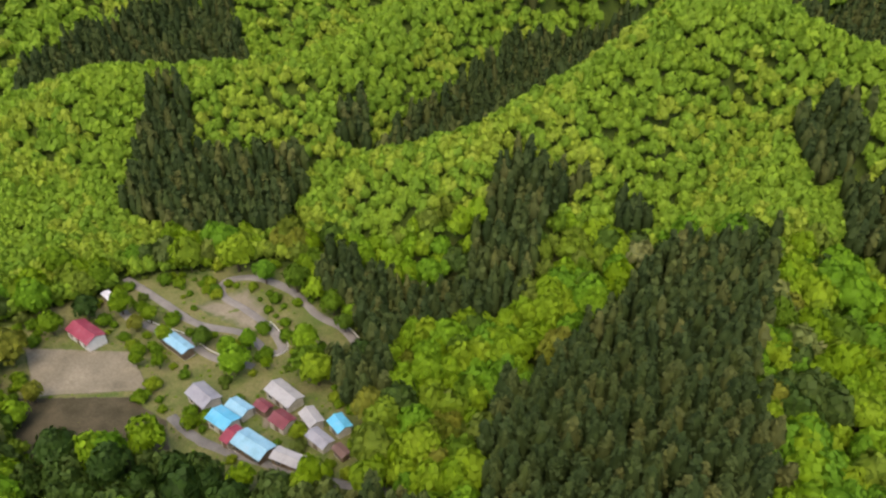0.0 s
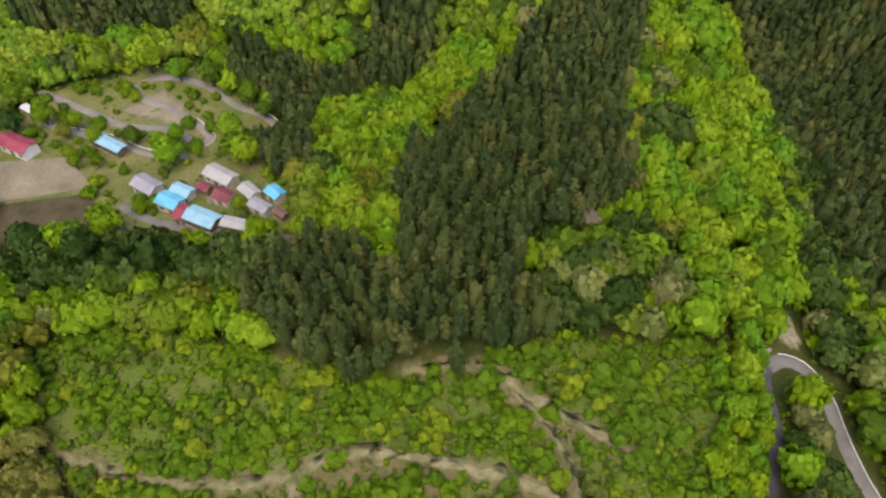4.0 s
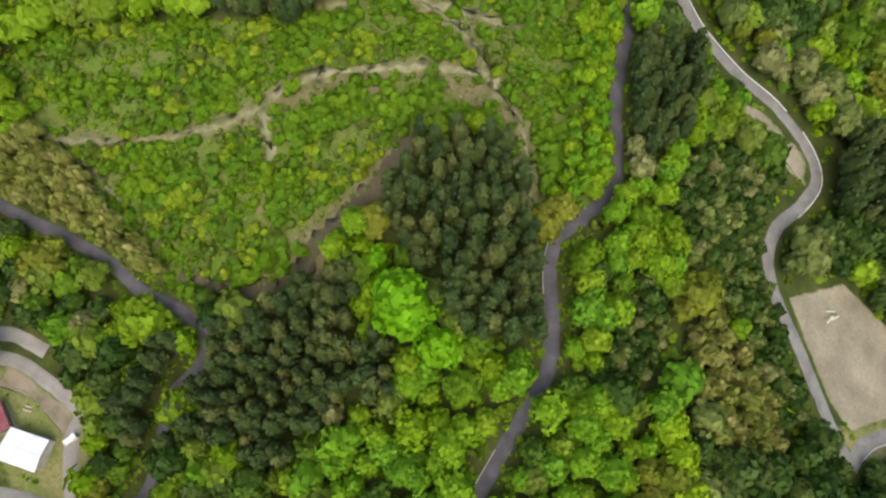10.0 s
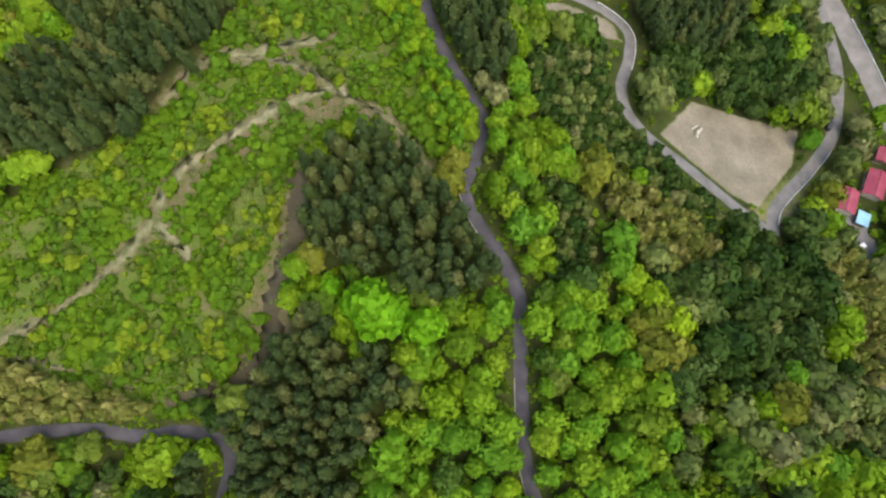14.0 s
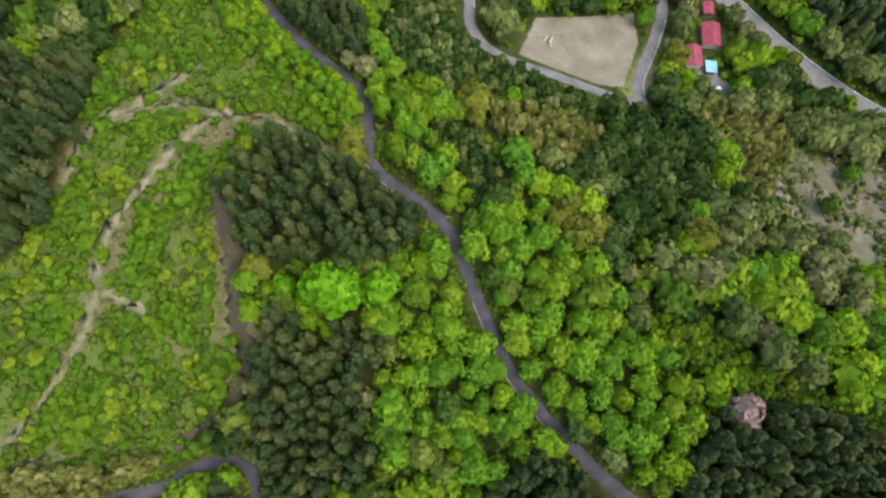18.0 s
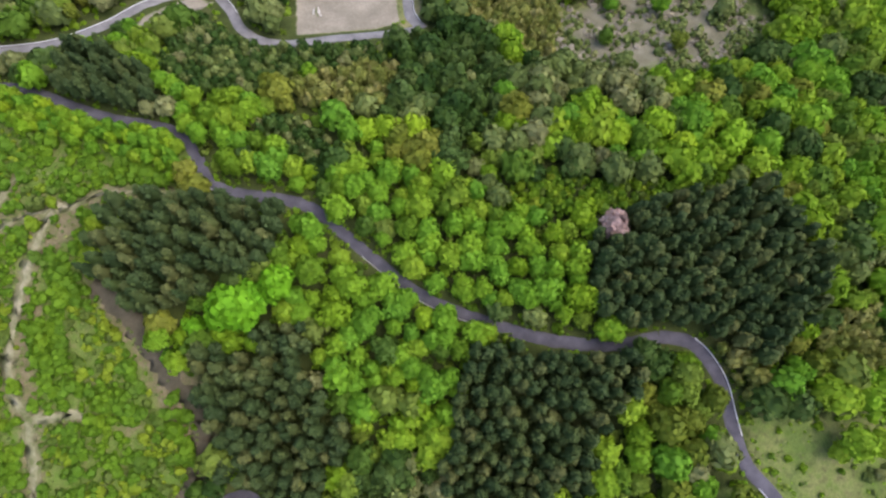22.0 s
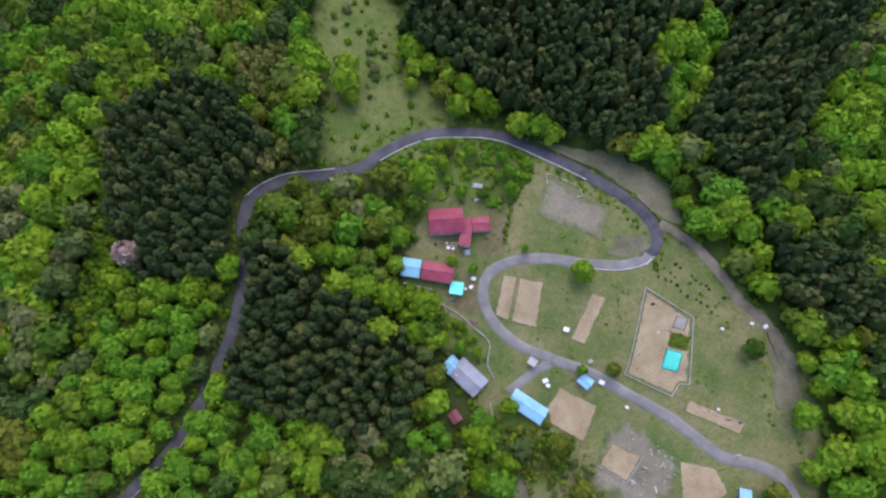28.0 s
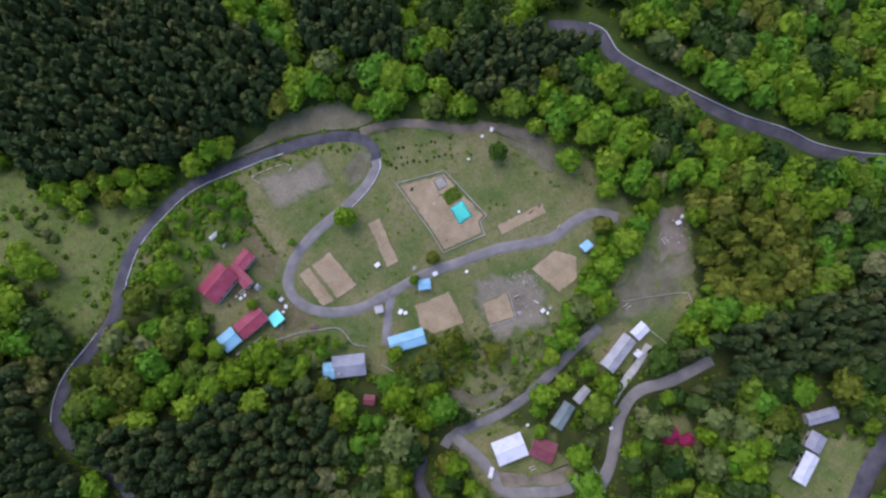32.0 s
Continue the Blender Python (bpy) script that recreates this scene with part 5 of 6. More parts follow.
# broadleaf woods on the near land
x, y = scatter(rng, -250, 205, -255, 300, 5.2)
open_land = any_inside(x, y, [VILLAGE, WEST_VILLAGE, CLEARCUT, FARM_GREEN, *GLADES])
m = (inside(x, y, SEEN) | (inside(x, y, FAR_SEEN) & (np.hypot(x + 32, y - 56) < 190))) & ~open_land & (~any_inside(x, y, CEDARS) | inside(x, y, CEDAR_GAP)) & ~any_inside(x, y, THICKET + [PALE_SLOPE, LANE_SIDE, SPUR]) & free_of(x, y, 3.4, 1.7) & clear_of_trees(x, y)
x, y = x[m], y[m]
ever = any_inside(x, y, EVERGREENS)
bamboo = any_inside(x, y, BAMBOO)
olive = any_inside(x, y, OLIVES)
lit = any_inside(x, y, BRIGHT)
tone, tone2 = patches(x, y, 36, 5), rng.random(len(x))
species = patches(x, y, 26, 6)
muted = (patches(x, y, 30, 7) + 0.3 * (tone2 - 0.5) > np.where(((x > 62) & (y > -50)) | ((x > 8) & (y > 122)), 0.4, 0.965)) & ~lit
kind = np.where(tone + 0.35 * (tone2 - 0.5) > 0.45, 0, 1)
kind = np.where((species < 0.09) | (tone2 < 0.03), 2, np.where((species > 0.94) | (tone2 > 0.97), 3, kind))
kind = np.where(lit, np.where(tone2 < 0.2, 1, 0), kind)
kind = np.where(muted, 5, kind)
shady = any_inside(x, y, SHADY)
kind = np.where(shady & ~lit, np.where(tone2 < 0.42, 2, np.where(tone2 < 0.76, 1, np.where(tone2 < 0.9, 5, 0))), kind)
kind = np.where(ever & (tone2 < 0.93), 2, kind)
kind = np.where(olive, 3, np.where(bamboo, 4, kind))
hue = patches(x, y, 24, 16)
single = np.where((near_line(x, y, curve(ROAD_HILL, 6)) < 26) & (kind < 2) & (y < 100))[0][:300]
for k in single:
    key = ("bright", "mixed")[kind[k]]
    r = rng.uniform(2.6, 4.4)
    lone_tree("broadleaf_tree", x[k], y[k], r, r * 1.3 + rng.uniform(1.5, 3.8), FINE[key][rng.integers(4)], BROAD_TRUNK, TREE_LABEL[key], "trees along the lane", rng.uniform(0, 360))
rest = np.ones(len(x), bool)
rest[single] = False
for k, (mat, label) in enumerate(((LEAF_BRIGHT, "bright yellow-green broadleaf wood"), (LEAF_MIXED, "mixed mid-green broadleaf wood"), (LEAF_EVERGREEN, "dark evergreen wood"), (LEAF_OLIVE, "olive-brown broadleaf wood"), (LEAF_BAMBOO, "yellow-green bamboo grove"), (LEAF_MUTED, "muted grey-green broadleaf wood"))):
    i = np.where(rest & (kind == k))[0]
    r = 2.9 + 2.6 * rng.random(len(i)) ** 1.5 if k != 4 else rng.uniform(1.9, 3.2, len(i))
    planted("broadleaf_wood" if k != 4 else "bamboo_grove", BROAD, x[i], y[i], r, r * 1.25 + rng.uniform(1.5, 3.8, len(i)), mat, 30 + k, label, "trees", raise_by=0.2, tone=hue[i])

bx, by = scatter(rng, -130, 130, -125, 55, 3.0)
m = any_inside(bx, by, BAMBOO) & free_of(bx, by, 1.2, 1.2)
bx, by = bx[m], by[m]
r = rng.uniform(1.2, 2.3, len(bx))
planted("bamboo_thicket", BROAD_FAR, bx, by, r, r * 1.6 + rng.uniform(1.5, 3.5, len(bx)), LEAF_BAMBOO, 37, "feathery yellowish bamboo thicket", "bamboo", raise_by=0.15)

# low thicket between the hill lane and the concrete lane, and the half-open slope below the cherry tree
x, y = scatter(rng, 20, 100, -75, 105, 2.5)
m = any_inside(x, y, THICKET) & free_of(x, y, 1.0, 0.7) & clear_of_trees(x, y)
x, y = x[m], y[m]
dusky = rng.random(len(x)) < 0.62
r = rng.uniform(1.3, 2.4, len(x))
for some, mat, seed, label in ((dusky, LEAF_EVERGREEN, 38, "low dark evergreen thicket beside the concrete lane"), (~dusky, LEAF_MUTED, 39, "grey-green saplings in the thicket")):
    planted("thicket", BROAD_MID, x[some], y[some], r[some], r[some] * 1.5 + rng.uniform(0.5, 2.0, some.sum()), mat, seed, label, "trees", raise_by=0.1, trunk=False)
x, y = scatter(rng, 40, 100, -80, 0, 2.2)
m = inside(x, y, PALE_SLOPE) & clear_of_trees(x, y)
x, y = x[m], y[m]
r = rng.uniform(0.8, 2.0, len(x))
planted("slope_saplings", BROAD_MID, x, y, r, r * 1.3 + rng.uniform(0.2, 1.2, len(x)), LEAF_SHRUB, 40, "pale yellow-green saplings on the half-open slope", "trees", raise_by=0.05, trunk=False)

# undergrowth that closes the floor of the woods
x, y = scatter(rng, -250, 205, -255, 300, 5.0)
open_land = any_inside(x, y, [VILLAGE, WEST_VILLAGE, CLEARCUT, *GLADES])
m = inside(x, y, SEEN) & ~open_land & ~any_inside(x, y, CEDARS) & free_of(x, y, 0.8, 0.9)
x, y = x[m], y[m]
r = rng.uniform(1.1, 2.2, len(x))
planted("undergrowth", LOW, x, y, r, r * rng.uniform(0.7, 1.2, len(x)), LEAF_MIXED, 41, "mixed green undergrowth beneath the trees", "bushes", 0.1, False)

# small trees crowding the spur above the hill lane
x, y = scatter(rng, -20, 18, 58, 142, 2.5)
m = inside(x, y, SPUR) & free_of(x, y, 1.0, 0.9) & (rng.random(len(x)) < 0.85)
x, y = x[m], y[m]
gold = rng.random(len(x)) < 0.22
r = rng.uniform(1.2, 2.3, len(x))
for some, mat, seed, label in ((gold, LEAF_YELLOW, 68, "yellow-green saplings crowding the spur"), (~gold, LEAF_BRIGHT, 69, "bright green saplings crowding the spur")):
    planted("spur_saplings", BROAD, x[some], y[some], r[some], r[some] * 1.5 + rng.uniform(0.6, 2.2, some.sum()), mat, seed, label, "trees", raise_by=0.08, trunk=False)

# young growth on the cleared hill
x, y = scatter(rng, -140, 15, 8, 136, 1.5)
by_trail = np.min([near_line(x, y, curve(line, 3)) for line in (TRAIL_CREST, TRAIL_SPUR, TRAIL_TOP, TRAIL_DOWN)], axis=0)
m = inside(x, y, CLEARCUT) & free_of(x, y, 0.5, 0.1) & (rng.random(len(x)) < 0.3 + 0.95 * patches(x, y, 17, 8)) & ~inside(x, y, SPUR) & clear_of_trees(x, y) & (~any_inside(x, y, BARE_SLOPES) | (rng.random(len(x)) < 0.3)) & ((by_trail > 2.6) | (rng.random(len(x)) < 0.2 + 0.22 * by_trail))
x, y = x[m], y[m]
r = 0.65 + 2.1 * rng.random(len(x)) ** 2.2 * (0.6 + 0.7 * patches(x, y, 22, 9))
planted("young_shrubs", SHRUB, x, y, r, r * rng.uniform(0.65, 1.1, len(x)), LEAF_SHRUB, 42, "bright young shrubs covering the cleared hill", "bushes", 0.1, False, tone=patches(x, y, 26, 19))

x, y = scatter(rng, -140, 15, 8, 136, 1.7)
m = inside(x, y, CLEARCUT) & free_of(x, y, 0.3, 0.1) & (rng.random(len(x)) < 0.7)
x, y = x[m], y[m]
r = rng.uniform(0.3, 0.75, len(x))
planted("clearing_weeds", GRASSY, x, y, r, r * rng.uniform(0.5, 0.9, len(x)), LEAF_MUTED, 70, "grey-green weeds between the shrubs of the cleared hill", "grass", 0.05, False, tone=patches(x, y, 20, 71))

# grass and weeds on the verges of the lanes
verge_x, verge_y = [], []
for pts, half in ((ROAD_HILL, 1.2), (ROAD_LOOP, 1.3), (ROAD_WEST, 1.2), (ROAD_EAST, 1.3), (ROAD_SOUTH, 1.7), (ROAD_LOWER, 1.4), (ROAD_LANE, 1.2), (ROAD_MAIN, 3.2)):
    line = curve(pts, 0.55)
    way = np.gradient(line, axis=0)
    way /= np.linalg.norm(way, axis=1)[:, None] + 1e-9
    off = (half + rng.uniform(0.25, 3.2, len(line)) ** 1.1) * rng.choice([-1, 1], len(line))
    verge_x.append(line[:, 0] - way[:, 1] * off)
    verge_y.append(line[:, 1] + way[:, 0] * off)
x, y = np.concatenate(verge_x), np.concatenate(verge_y)
m = free_of(x, y, 0.5, 0.15)
x, y = x[m], y[m]
r = rng.uniform(0.35, 1.0, len(x))
planted("verge_weeds", LOW, x, y, r, r * rng.uniform(0.5, 0.9, len(x)), LEAF_MIXED, 48, "grass and weeds along the verges of the lanes", "grass", 0.08, False, tone=patches(x, y, 18, 33))

# shrubby trees on the spur, leaning over the hill lane
line = curve([p for p in ROAD_HILL if p[1] > 68], 3.1)
way = np.gradient(line, axis=0)
way /= np.linalg.norm(way, axis=1)[:, None] + 1e-9
off = rng.uniform(2.6, 4.6, len(line))
x, y = line[:, 0] + way[:, 1] * off, line[:, 1] - way[:, 0] * off
for k in range(len(x)):
    r = rng.uniform(1.5, 2.6)
    lone_tree("broadleaf_tree", x[k], y[k], r, r * 1.5 + 1.2, FINE["bright"][k % 4], BROAD_TRUNK, "low bright yellow-green tree on the spur above the lane", "trees on the spur", rng.uniform(0, 360), 0.12)

# rows of leafy young fruit trees below the square plot, and the hedge at the hamlet's foot
x, y = scatter(rng, -82, -64, -76, -57, 1.5)
m = inside(x, y, [(-66.5, -68.7), (-74.9, -72.6), (-78.8, -63.7), (-69.3, -59.8)])
x, y = x[m], y[m]
r = rng.uniform(0.6, 1.15, len(x))
planted("orchard_bushes", BROAD_MID, x, y, r, r * 1.4, LEAF_MIXED, 49, "leafy young fruit trees in close rows", "bushes", 0.05, False)
x, y = scatter(rng, -137, -108, -98, -62, 2.2)
m = inside(x, y, [(-112, -69.5), (-115.1, -78), (-124, -90), (-133, -95), (-137, -89), (-124.5, -73.4), (-114.8, -64)]) & free_of(x, y, 1.0, 1.0)
x, y = x[m], y[m]
r = rng.uniform(1.3, 2.4, len(x))
planted("hedge_bushes", BROAD, x, y, r, r * 1.3 + 0.6, LEAF_BRIGHT, 50, "bright green overgrown hedge at the hamlet's foot", "bushes", 0.05, False)

# bushes about the farmhouse, on the terrace and in the lower orchard
for name, poly, step, lo, hi, chance, mat, seed, label in (
    ("farm_bushes", FARM_GREEN, 2.3, 0.6, 1.7, 0.62, LEAF_BRIGHT, 63, "bright green bushes about the crimson farmhouse"),
    ("farm_weeds", FARM_GREEN, 1.5, 0.4, 0.9, 0.5, LEAF_SHRUB, 64, "tall weeds about the crimson farmhouse"),
    ("terrace_bushes", TERRACE_GREEN, 2.2, 0.5, 1.5, 0.6, LEAF_SHRUB, 65, "green bushes on the terrace below the lane"),
    ("terrace_weeds", TERRACE_MEADOW, 1.9, 0.4, 1.25, 0.42, LEAF_MUTED, 73, "grey-green weeds and brambles on the lower terrace"),
    ("terrace_shrubs", TERRACE_MEADOW, 3.4, 0.7, 1.7, 0.3, LEAF_BRIGHT, 74, "fresh green shrubs on the lower terrace"),
    ("low_orchard_bushes", LOW_ORCHARD, 2.1, 0.7, 1.6, 0.62, LEAF_OLIVE, 66, "leafy olive-green bushes of the lower orchard"),
    ("meadow_shrubs", UPPER_MEADOW, 3.2, 0.5, 1.6, 0.2, LEAF_MIXED, 67, "scattered green shrubs on the upper meadow"),
):
    q = np.array(poly)
    x, y = scatter(rng, q[:, 0].min(), q[:, 0].max(), q[:, 1].min(), q[:, 1].max(), step)
    m = inside(x, y, poly) & free_of(x, y, 0.9, 0.8) & clear_of_trees(x, y, 0.8) & (np.hypot(x + 9.6, y + 117) > 3.2) & (rng.random(len(x)) < chance * (0.4 + 1.2 * patches(x, y, 15, seed)))
    x, y = x[m], y[m]
    r = rng.uniform(lo, hi, len(x))
    planted(name, BROAD_MID, x, y, r, r * rng.uniform(0.9, 1.4, len(x)), mat, seed, label, "bushes", 0.08, False)

# hedge between the farmhouse and the plot inside the loop
line = curve([(-18.8, -131.8), (-20.2, -125), (-21.6, -117), (-25.3, -108.3)], 0.9)
x, y = line[:, 0] + rng.normal(0, 0.3, len(line)), line[:, 1] + rng.normal(0, 0.3, len(line))
r = rng.uniform(0.45, 0.9, len(x))
planted("boundary_hedge", BROAD_MID, x, y, r, r * 1.3, LEAF_MIXED, 72, "low straggling hedge along the edge of the plot", "bushes", 0.05, False)

# meadow tufts and low bushes about the hamlets
x, y = scatter(rng, -232, 160, -140, 145, 2.6)
m = any_inside(x, y, [VILLAGE, WEST_VILLAGE, *GLADES]) & free_of(x, y, 0.7, 0.6) & (patches(x, y, 18, 12) > 0.45) & (rng.random(len(x)) > 0.35)
x, y = x[m], y[m]
r = rng.uniform(0.25, 0.7, len(x))
planted("meadow_tufts", GRASSY, x, y, r, r * 0.7, LEAF_MIXED, 43, "tufts of grass and weeds on the meadow", "grass", 0.05, False)
x, y = scatter(rng, -232, 80, -160, 145, 4.4)
west, terrace = inside(x, y, WEST_VILLAGE), any_inside(x, y, [TERRACE_MEADOW, UPPER_MEADOW])
m = (west | terrace | inside(x, y, VILLAGE)) & free_of(x, y, 1.3, 0.6) & (patches(x, y, 24, 14) > np.where(west, 0.3, np.where(inside(x, y, UPPER_MEADOW), 0.8, np.where(terrace, 0.5, 2.0)))) & clear_of_trees(x, y)
x, y, west = x[m], y[m], west[m]
r = rng.uniform(0.9, 2.7, len(x))
planted("garden_bushes", BROAD, x[west], y[west], r[west], r[west] * 1.15, LEAF_SHRUB, 44, "rounded yellow-green bushes among the western houses", "bushes", 0.1, False)
west = ~west
planted("meadow_bushes", BROAD, x[west], y[west], r[west] * 0.8, r[west] * 0.9, LEAF_MUTED, 47, "grey-green bushes on the terraces", "bushes", 0.1, False)
# hedgerow of trees below the hamlet
line = curve([(-101, -58), (-109, -66), (-117, -73), (-126, -80), (-136, -89)], 2.6)
x, y = line[:, 0] + rng.normal(0, 1.3, len(line)), line[:, 1] + rng.normal(0, 1.3, len(line))
m = free_of(x, y, 1.5, 1.2)
x, y = x[m], y[m]
for k in range(len(x)):
    r = rng.uniform(2.0, 3.3)
    lone_tree("broadleaf_tree", x[k], y[k], r, r * 1.5 + 1.0, FINE["bright"][k % 4], BROAD_TRUNK, TREE_LABEL["bright"], "trees of the hedgerow", rng.uniform(0, 360), 0.15)

# scrub on the eastern clearing
x, y = scatter(rng, 95, 168, -60, 16, 2.1)
m = inside(x, y, SCRUB) & (patches(x, y, 14, 27) > 0.18) & (near_line(x, y, curve(ROAD_MAIN, 6)) > 5)
x, y = x[m], y[m]
grey = rng.random(len(x)) < 0.3
r = rng.uniform(0.5, 1.7, len(x))
planted("dry_scrub", LOW, x[grey], y[grey], r[grey], r[grey] * 0.5, TWIGS, 45, "grey leafless scrub on the dry clearing", "bushes", 0.1, False)
planted("green_scrub", SHRUB, x[~grey], y[~grey], r[~grey], r[~grey] * 1.1, LEAF_MUTED, 46, "grey-green bushes among the dry scrub", "bushes", 0.1, False)

# far hills; their broadleaf woods take the paler leaf with haze in its colour
x, y = scatter(rng, -680, -10, 50, 690, 3.5)
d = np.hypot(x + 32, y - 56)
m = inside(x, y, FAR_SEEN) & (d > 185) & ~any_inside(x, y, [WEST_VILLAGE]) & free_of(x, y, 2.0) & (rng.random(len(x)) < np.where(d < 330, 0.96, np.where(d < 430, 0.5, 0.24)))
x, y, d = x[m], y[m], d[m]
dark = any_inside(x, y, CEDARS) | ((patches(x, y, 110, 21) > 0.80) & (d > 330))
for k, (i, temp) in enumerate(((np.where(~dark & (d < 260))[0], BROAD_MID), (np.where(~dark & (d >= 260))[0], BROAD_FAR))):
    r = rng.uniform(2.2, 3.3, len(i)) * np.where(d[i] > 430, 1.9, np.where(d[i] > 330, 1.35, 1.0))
    planted("far_broadleaf_wood", temp, x[i], y[i], r, r * 0.9 + rng.uniform(2.0, 3.6, len(i)), LEAF_FAR_HAZED, 51 + 4 * k, "bright green broadleaf woods on the far hills, haze put into the leaf colour", "trees", raise_by=0.2, tone=patches(x[i], y[i], 40, 31))
i = np.where(dark & (d > 280))[0]
planted("far_cedar_wood", CEDAR_FAR, np.concatenate([x[i], x[i] + 3.0]), np.concatenate([y[i], y[i] + 2.6]), rng.uniform(1.8, 2.8, 2 * len(i)), rng.uniform(10, 15, 2 * len(i)), NEEDLE, 52, "dark cedar woods on the far hills", "trees", raise_by=0.15)


# ---- houses ----
def roof_slope(bm, length, run, rise, thick, pitch_of_ribs):
    """One pitch of a ribbed sheet roof, its ridge at y = 0, z = 0, falling towards -y."""
    n = max(3, int(length / pitch_of_ribs))
    xs = []
    for k in range(n):
        x = -length / 2 + length * k / n
        xs += [(x, 0.0), (x + length / n - 0.1, 0.0), (x + length / n - 0.07, 0.05), (x + length / n - 0.03, 0.05)]
    xs.append((length / 2, 0.0))
    rows = [[bm.verts.new((x, y, z + up)) for x, up in xs] for y, z in ((0, 0), (-run, -rise))]
    under = [[bm.verts.new((x, y, z)) for x in (-length / 2, length / 2)] for y, z in ((0, -thick), (-run, -rise - thick))]
    for k in range(len(xs) - 1):
        bm.faces.new((rows[1][k], rows[1][k + 1], rows[0][k + 1], rows[0][k]))
    bm.faces.new((under[0][0], under[0][1], under[1][1], under[1][0]))
    bm.faces.new([*rows[1][::-1], under[1][0], under[1][1]])
    bm.faces.new((rows[0][0], under[0][0], under[1][0], rows[1][0]))
    bm.faces.new((rows[0][-1], rows[1][-1], under[1][1], under[0][1]))


def house(name, wall_h, pitch, roof, label, walls=PLASTER, one_pitch=False, chimney=False, category="house"):
    _, x, y, length, width, turn = next(h for h in HOUSES if h[0] == name)
    z = ground_z(x, y)
    kind = "shed" if category == "shed" else "house"
    top = empty(kind, x, y, z, turn, label, category)
    eave = 0.45
    l, w = length - 2 * eave, width - 2 * eave
    rise = (width / 2) * math.tan(radians(pitch)) if not one_pitch else width * math.tan(radians(pitch))
    # wall panels, each with its thickness
    for px, py, sx, sy in ((0, -w / 2, l, 0.16), (0, w / 2, l, 0.16), (-l / 2, 0, 0.16, w - 0.17), (l / 2, 0, 0.16, w - 0.17)):
        bm = bmesh.new()
        box(bm, px - sx / 2, px + sx / 2, py - sy / 2, py + sy / 2, 0.25, wall_h)
        part("wall", bm, walls, top)
    bm = bmesh.new()
    box(bm, -l / 2 - 0.12, l / 2 + 0.12, -w / 2 - 0.12, w / 2 + 0.12, -1.6, 0.25)
    part("plinth", bm, CONCRETE, top)
    # gable ends under the roof
    for sx in (-1, 1):
        bm = bmesh.new()
        inner = (w / 2) * math.tan(radians(pitch))
        if one_pitch:
            tri = [(-w / 2, wall_h), (w / 2, wall_h), (w / 2, wall_h + w * math.tan(radians(pitch)))]
        else:
            tri = [(-w / 2, wall_h), (w / 2, wall_h), (0, wall_h + inner)]
        a = [bm.verts.new((sx * l / 2 - 0.07, py, pz)) for py, pz in tri]
        b2 = [bm.verts.new((sx * l / 2 + 0.07, py, pz)) for py, pz in tri]
        bm.faces.new(a[::-1])
        bm.faces.new(b2)
        for k in range(3):
            bm.faces.new((a[k], a[(k + 1) % 3], b2[(k + 1) % 3], b2[k]))
        part("gable", bm, walls, top)
    if one_pitch:
        bm = bmesh.new()
        roof_slope(bm, length, width, rise, 0.12, 0.45)
        ob = part("roof", bm, roof, top)
        ob.matrix_basis = pose(0, width / 2, wall_h + rise + 0.06 - eave * math.tan(radians(pitch)))
    else:
        peak = wall_h + (w / 2) * math.tan(radians(pitch)) + 0.16
        for s in (0, 180):
            bm = bmesh.new()
            roof_slope(bm, length, width / 2, rise, 0.12, 0.45)
            ob = part("roof_slope", bm, roof, top)
            ob.matrix_basis = pose(0, 0, peak, 0, 0, s)
        bm = bmesh.new()
        tube(bm, (-length / 2 - 0.05, 0, peak + 0.03), (length / 2 + 0.05, 0, peak + 0.03), 0.14, 0.14, 6)
        part("ridge_cap", bm, roof, top)
    # windows and a door on the long sides
    for side in (-1, 1):
        n = max(1, int(l / 2.8))
        for k in range(n):
            cx = -l / 2 + l * (k + 0.5) / n
            is_door = side < 0 and k == n // 2
            z0, z1 = (0.3, 2.2) if is_door else (0.95, min(2.1, wall_h - 0.2))
            bm = bmesh.new()
            yy = side * (w / 2 + 0.09)
            box(bm, cx - 0.75, cx + 0.75, yy - 0.03, yy + 0.03, z0, z1)
            fr = part("door" if is_door else "window", bm, BOARDS if is_door else STEEL, top)
            if not is_door:
                for sx in (-0.36, 0.36):
                    bm = bmesh.new()
                    yy2 = side * (w / 2 + 0.125)
                    box(bm, cx + sx - 0.32, cx + sx + 0.32, yy2 - 0.012, yy2 + 0.012, z0 + 0.08, z1 - 0.08)
                    part("pane", bm, DARK_GLASS, fr)
    if chimney:
        bm = bmesh.new()
        box(bm, l * 0.28, l * 0.28 + 0.6, w * 0.32, w * 0.32 + 0.6, wall_h, wall_h + rise + 0.8, 0.03)
        part("chimney", bm, CONCRETE, top)
    return top


house("red_farmhouse", 3.0, 27, ROOF_RED, "farmhouse with a broad crimson sheet roof")
house("red_annex", 2.5, 20, ROOF_RED, "small annex with a crimson sheet roof")
house("red_passage", 2.8, 14, ROOF_RED, "low crimson-roofed wing between farmhouse and annex")
house("blue_end", 2.7, 22, ROOF_BLUE, "small house with a faded light blue roof")
house("red_row", 2.9, 22, ROOF_RED, "long house with a crimson sheet roof")
house("turquoise_lean_to", 2.2, 8, ROOF_TEAL, "shed with a bright turquoise roof", BOARDS, True, category="shed")
house("grey_house", 3.0, 24, ROOF_GREY, "house with a slate grey sheet roof and chimney", PLASTER, False, True)
house("grey_house_wing", 2.6, 20, ROOF_BLUE, "light blue roofed wing of the slate grey house")
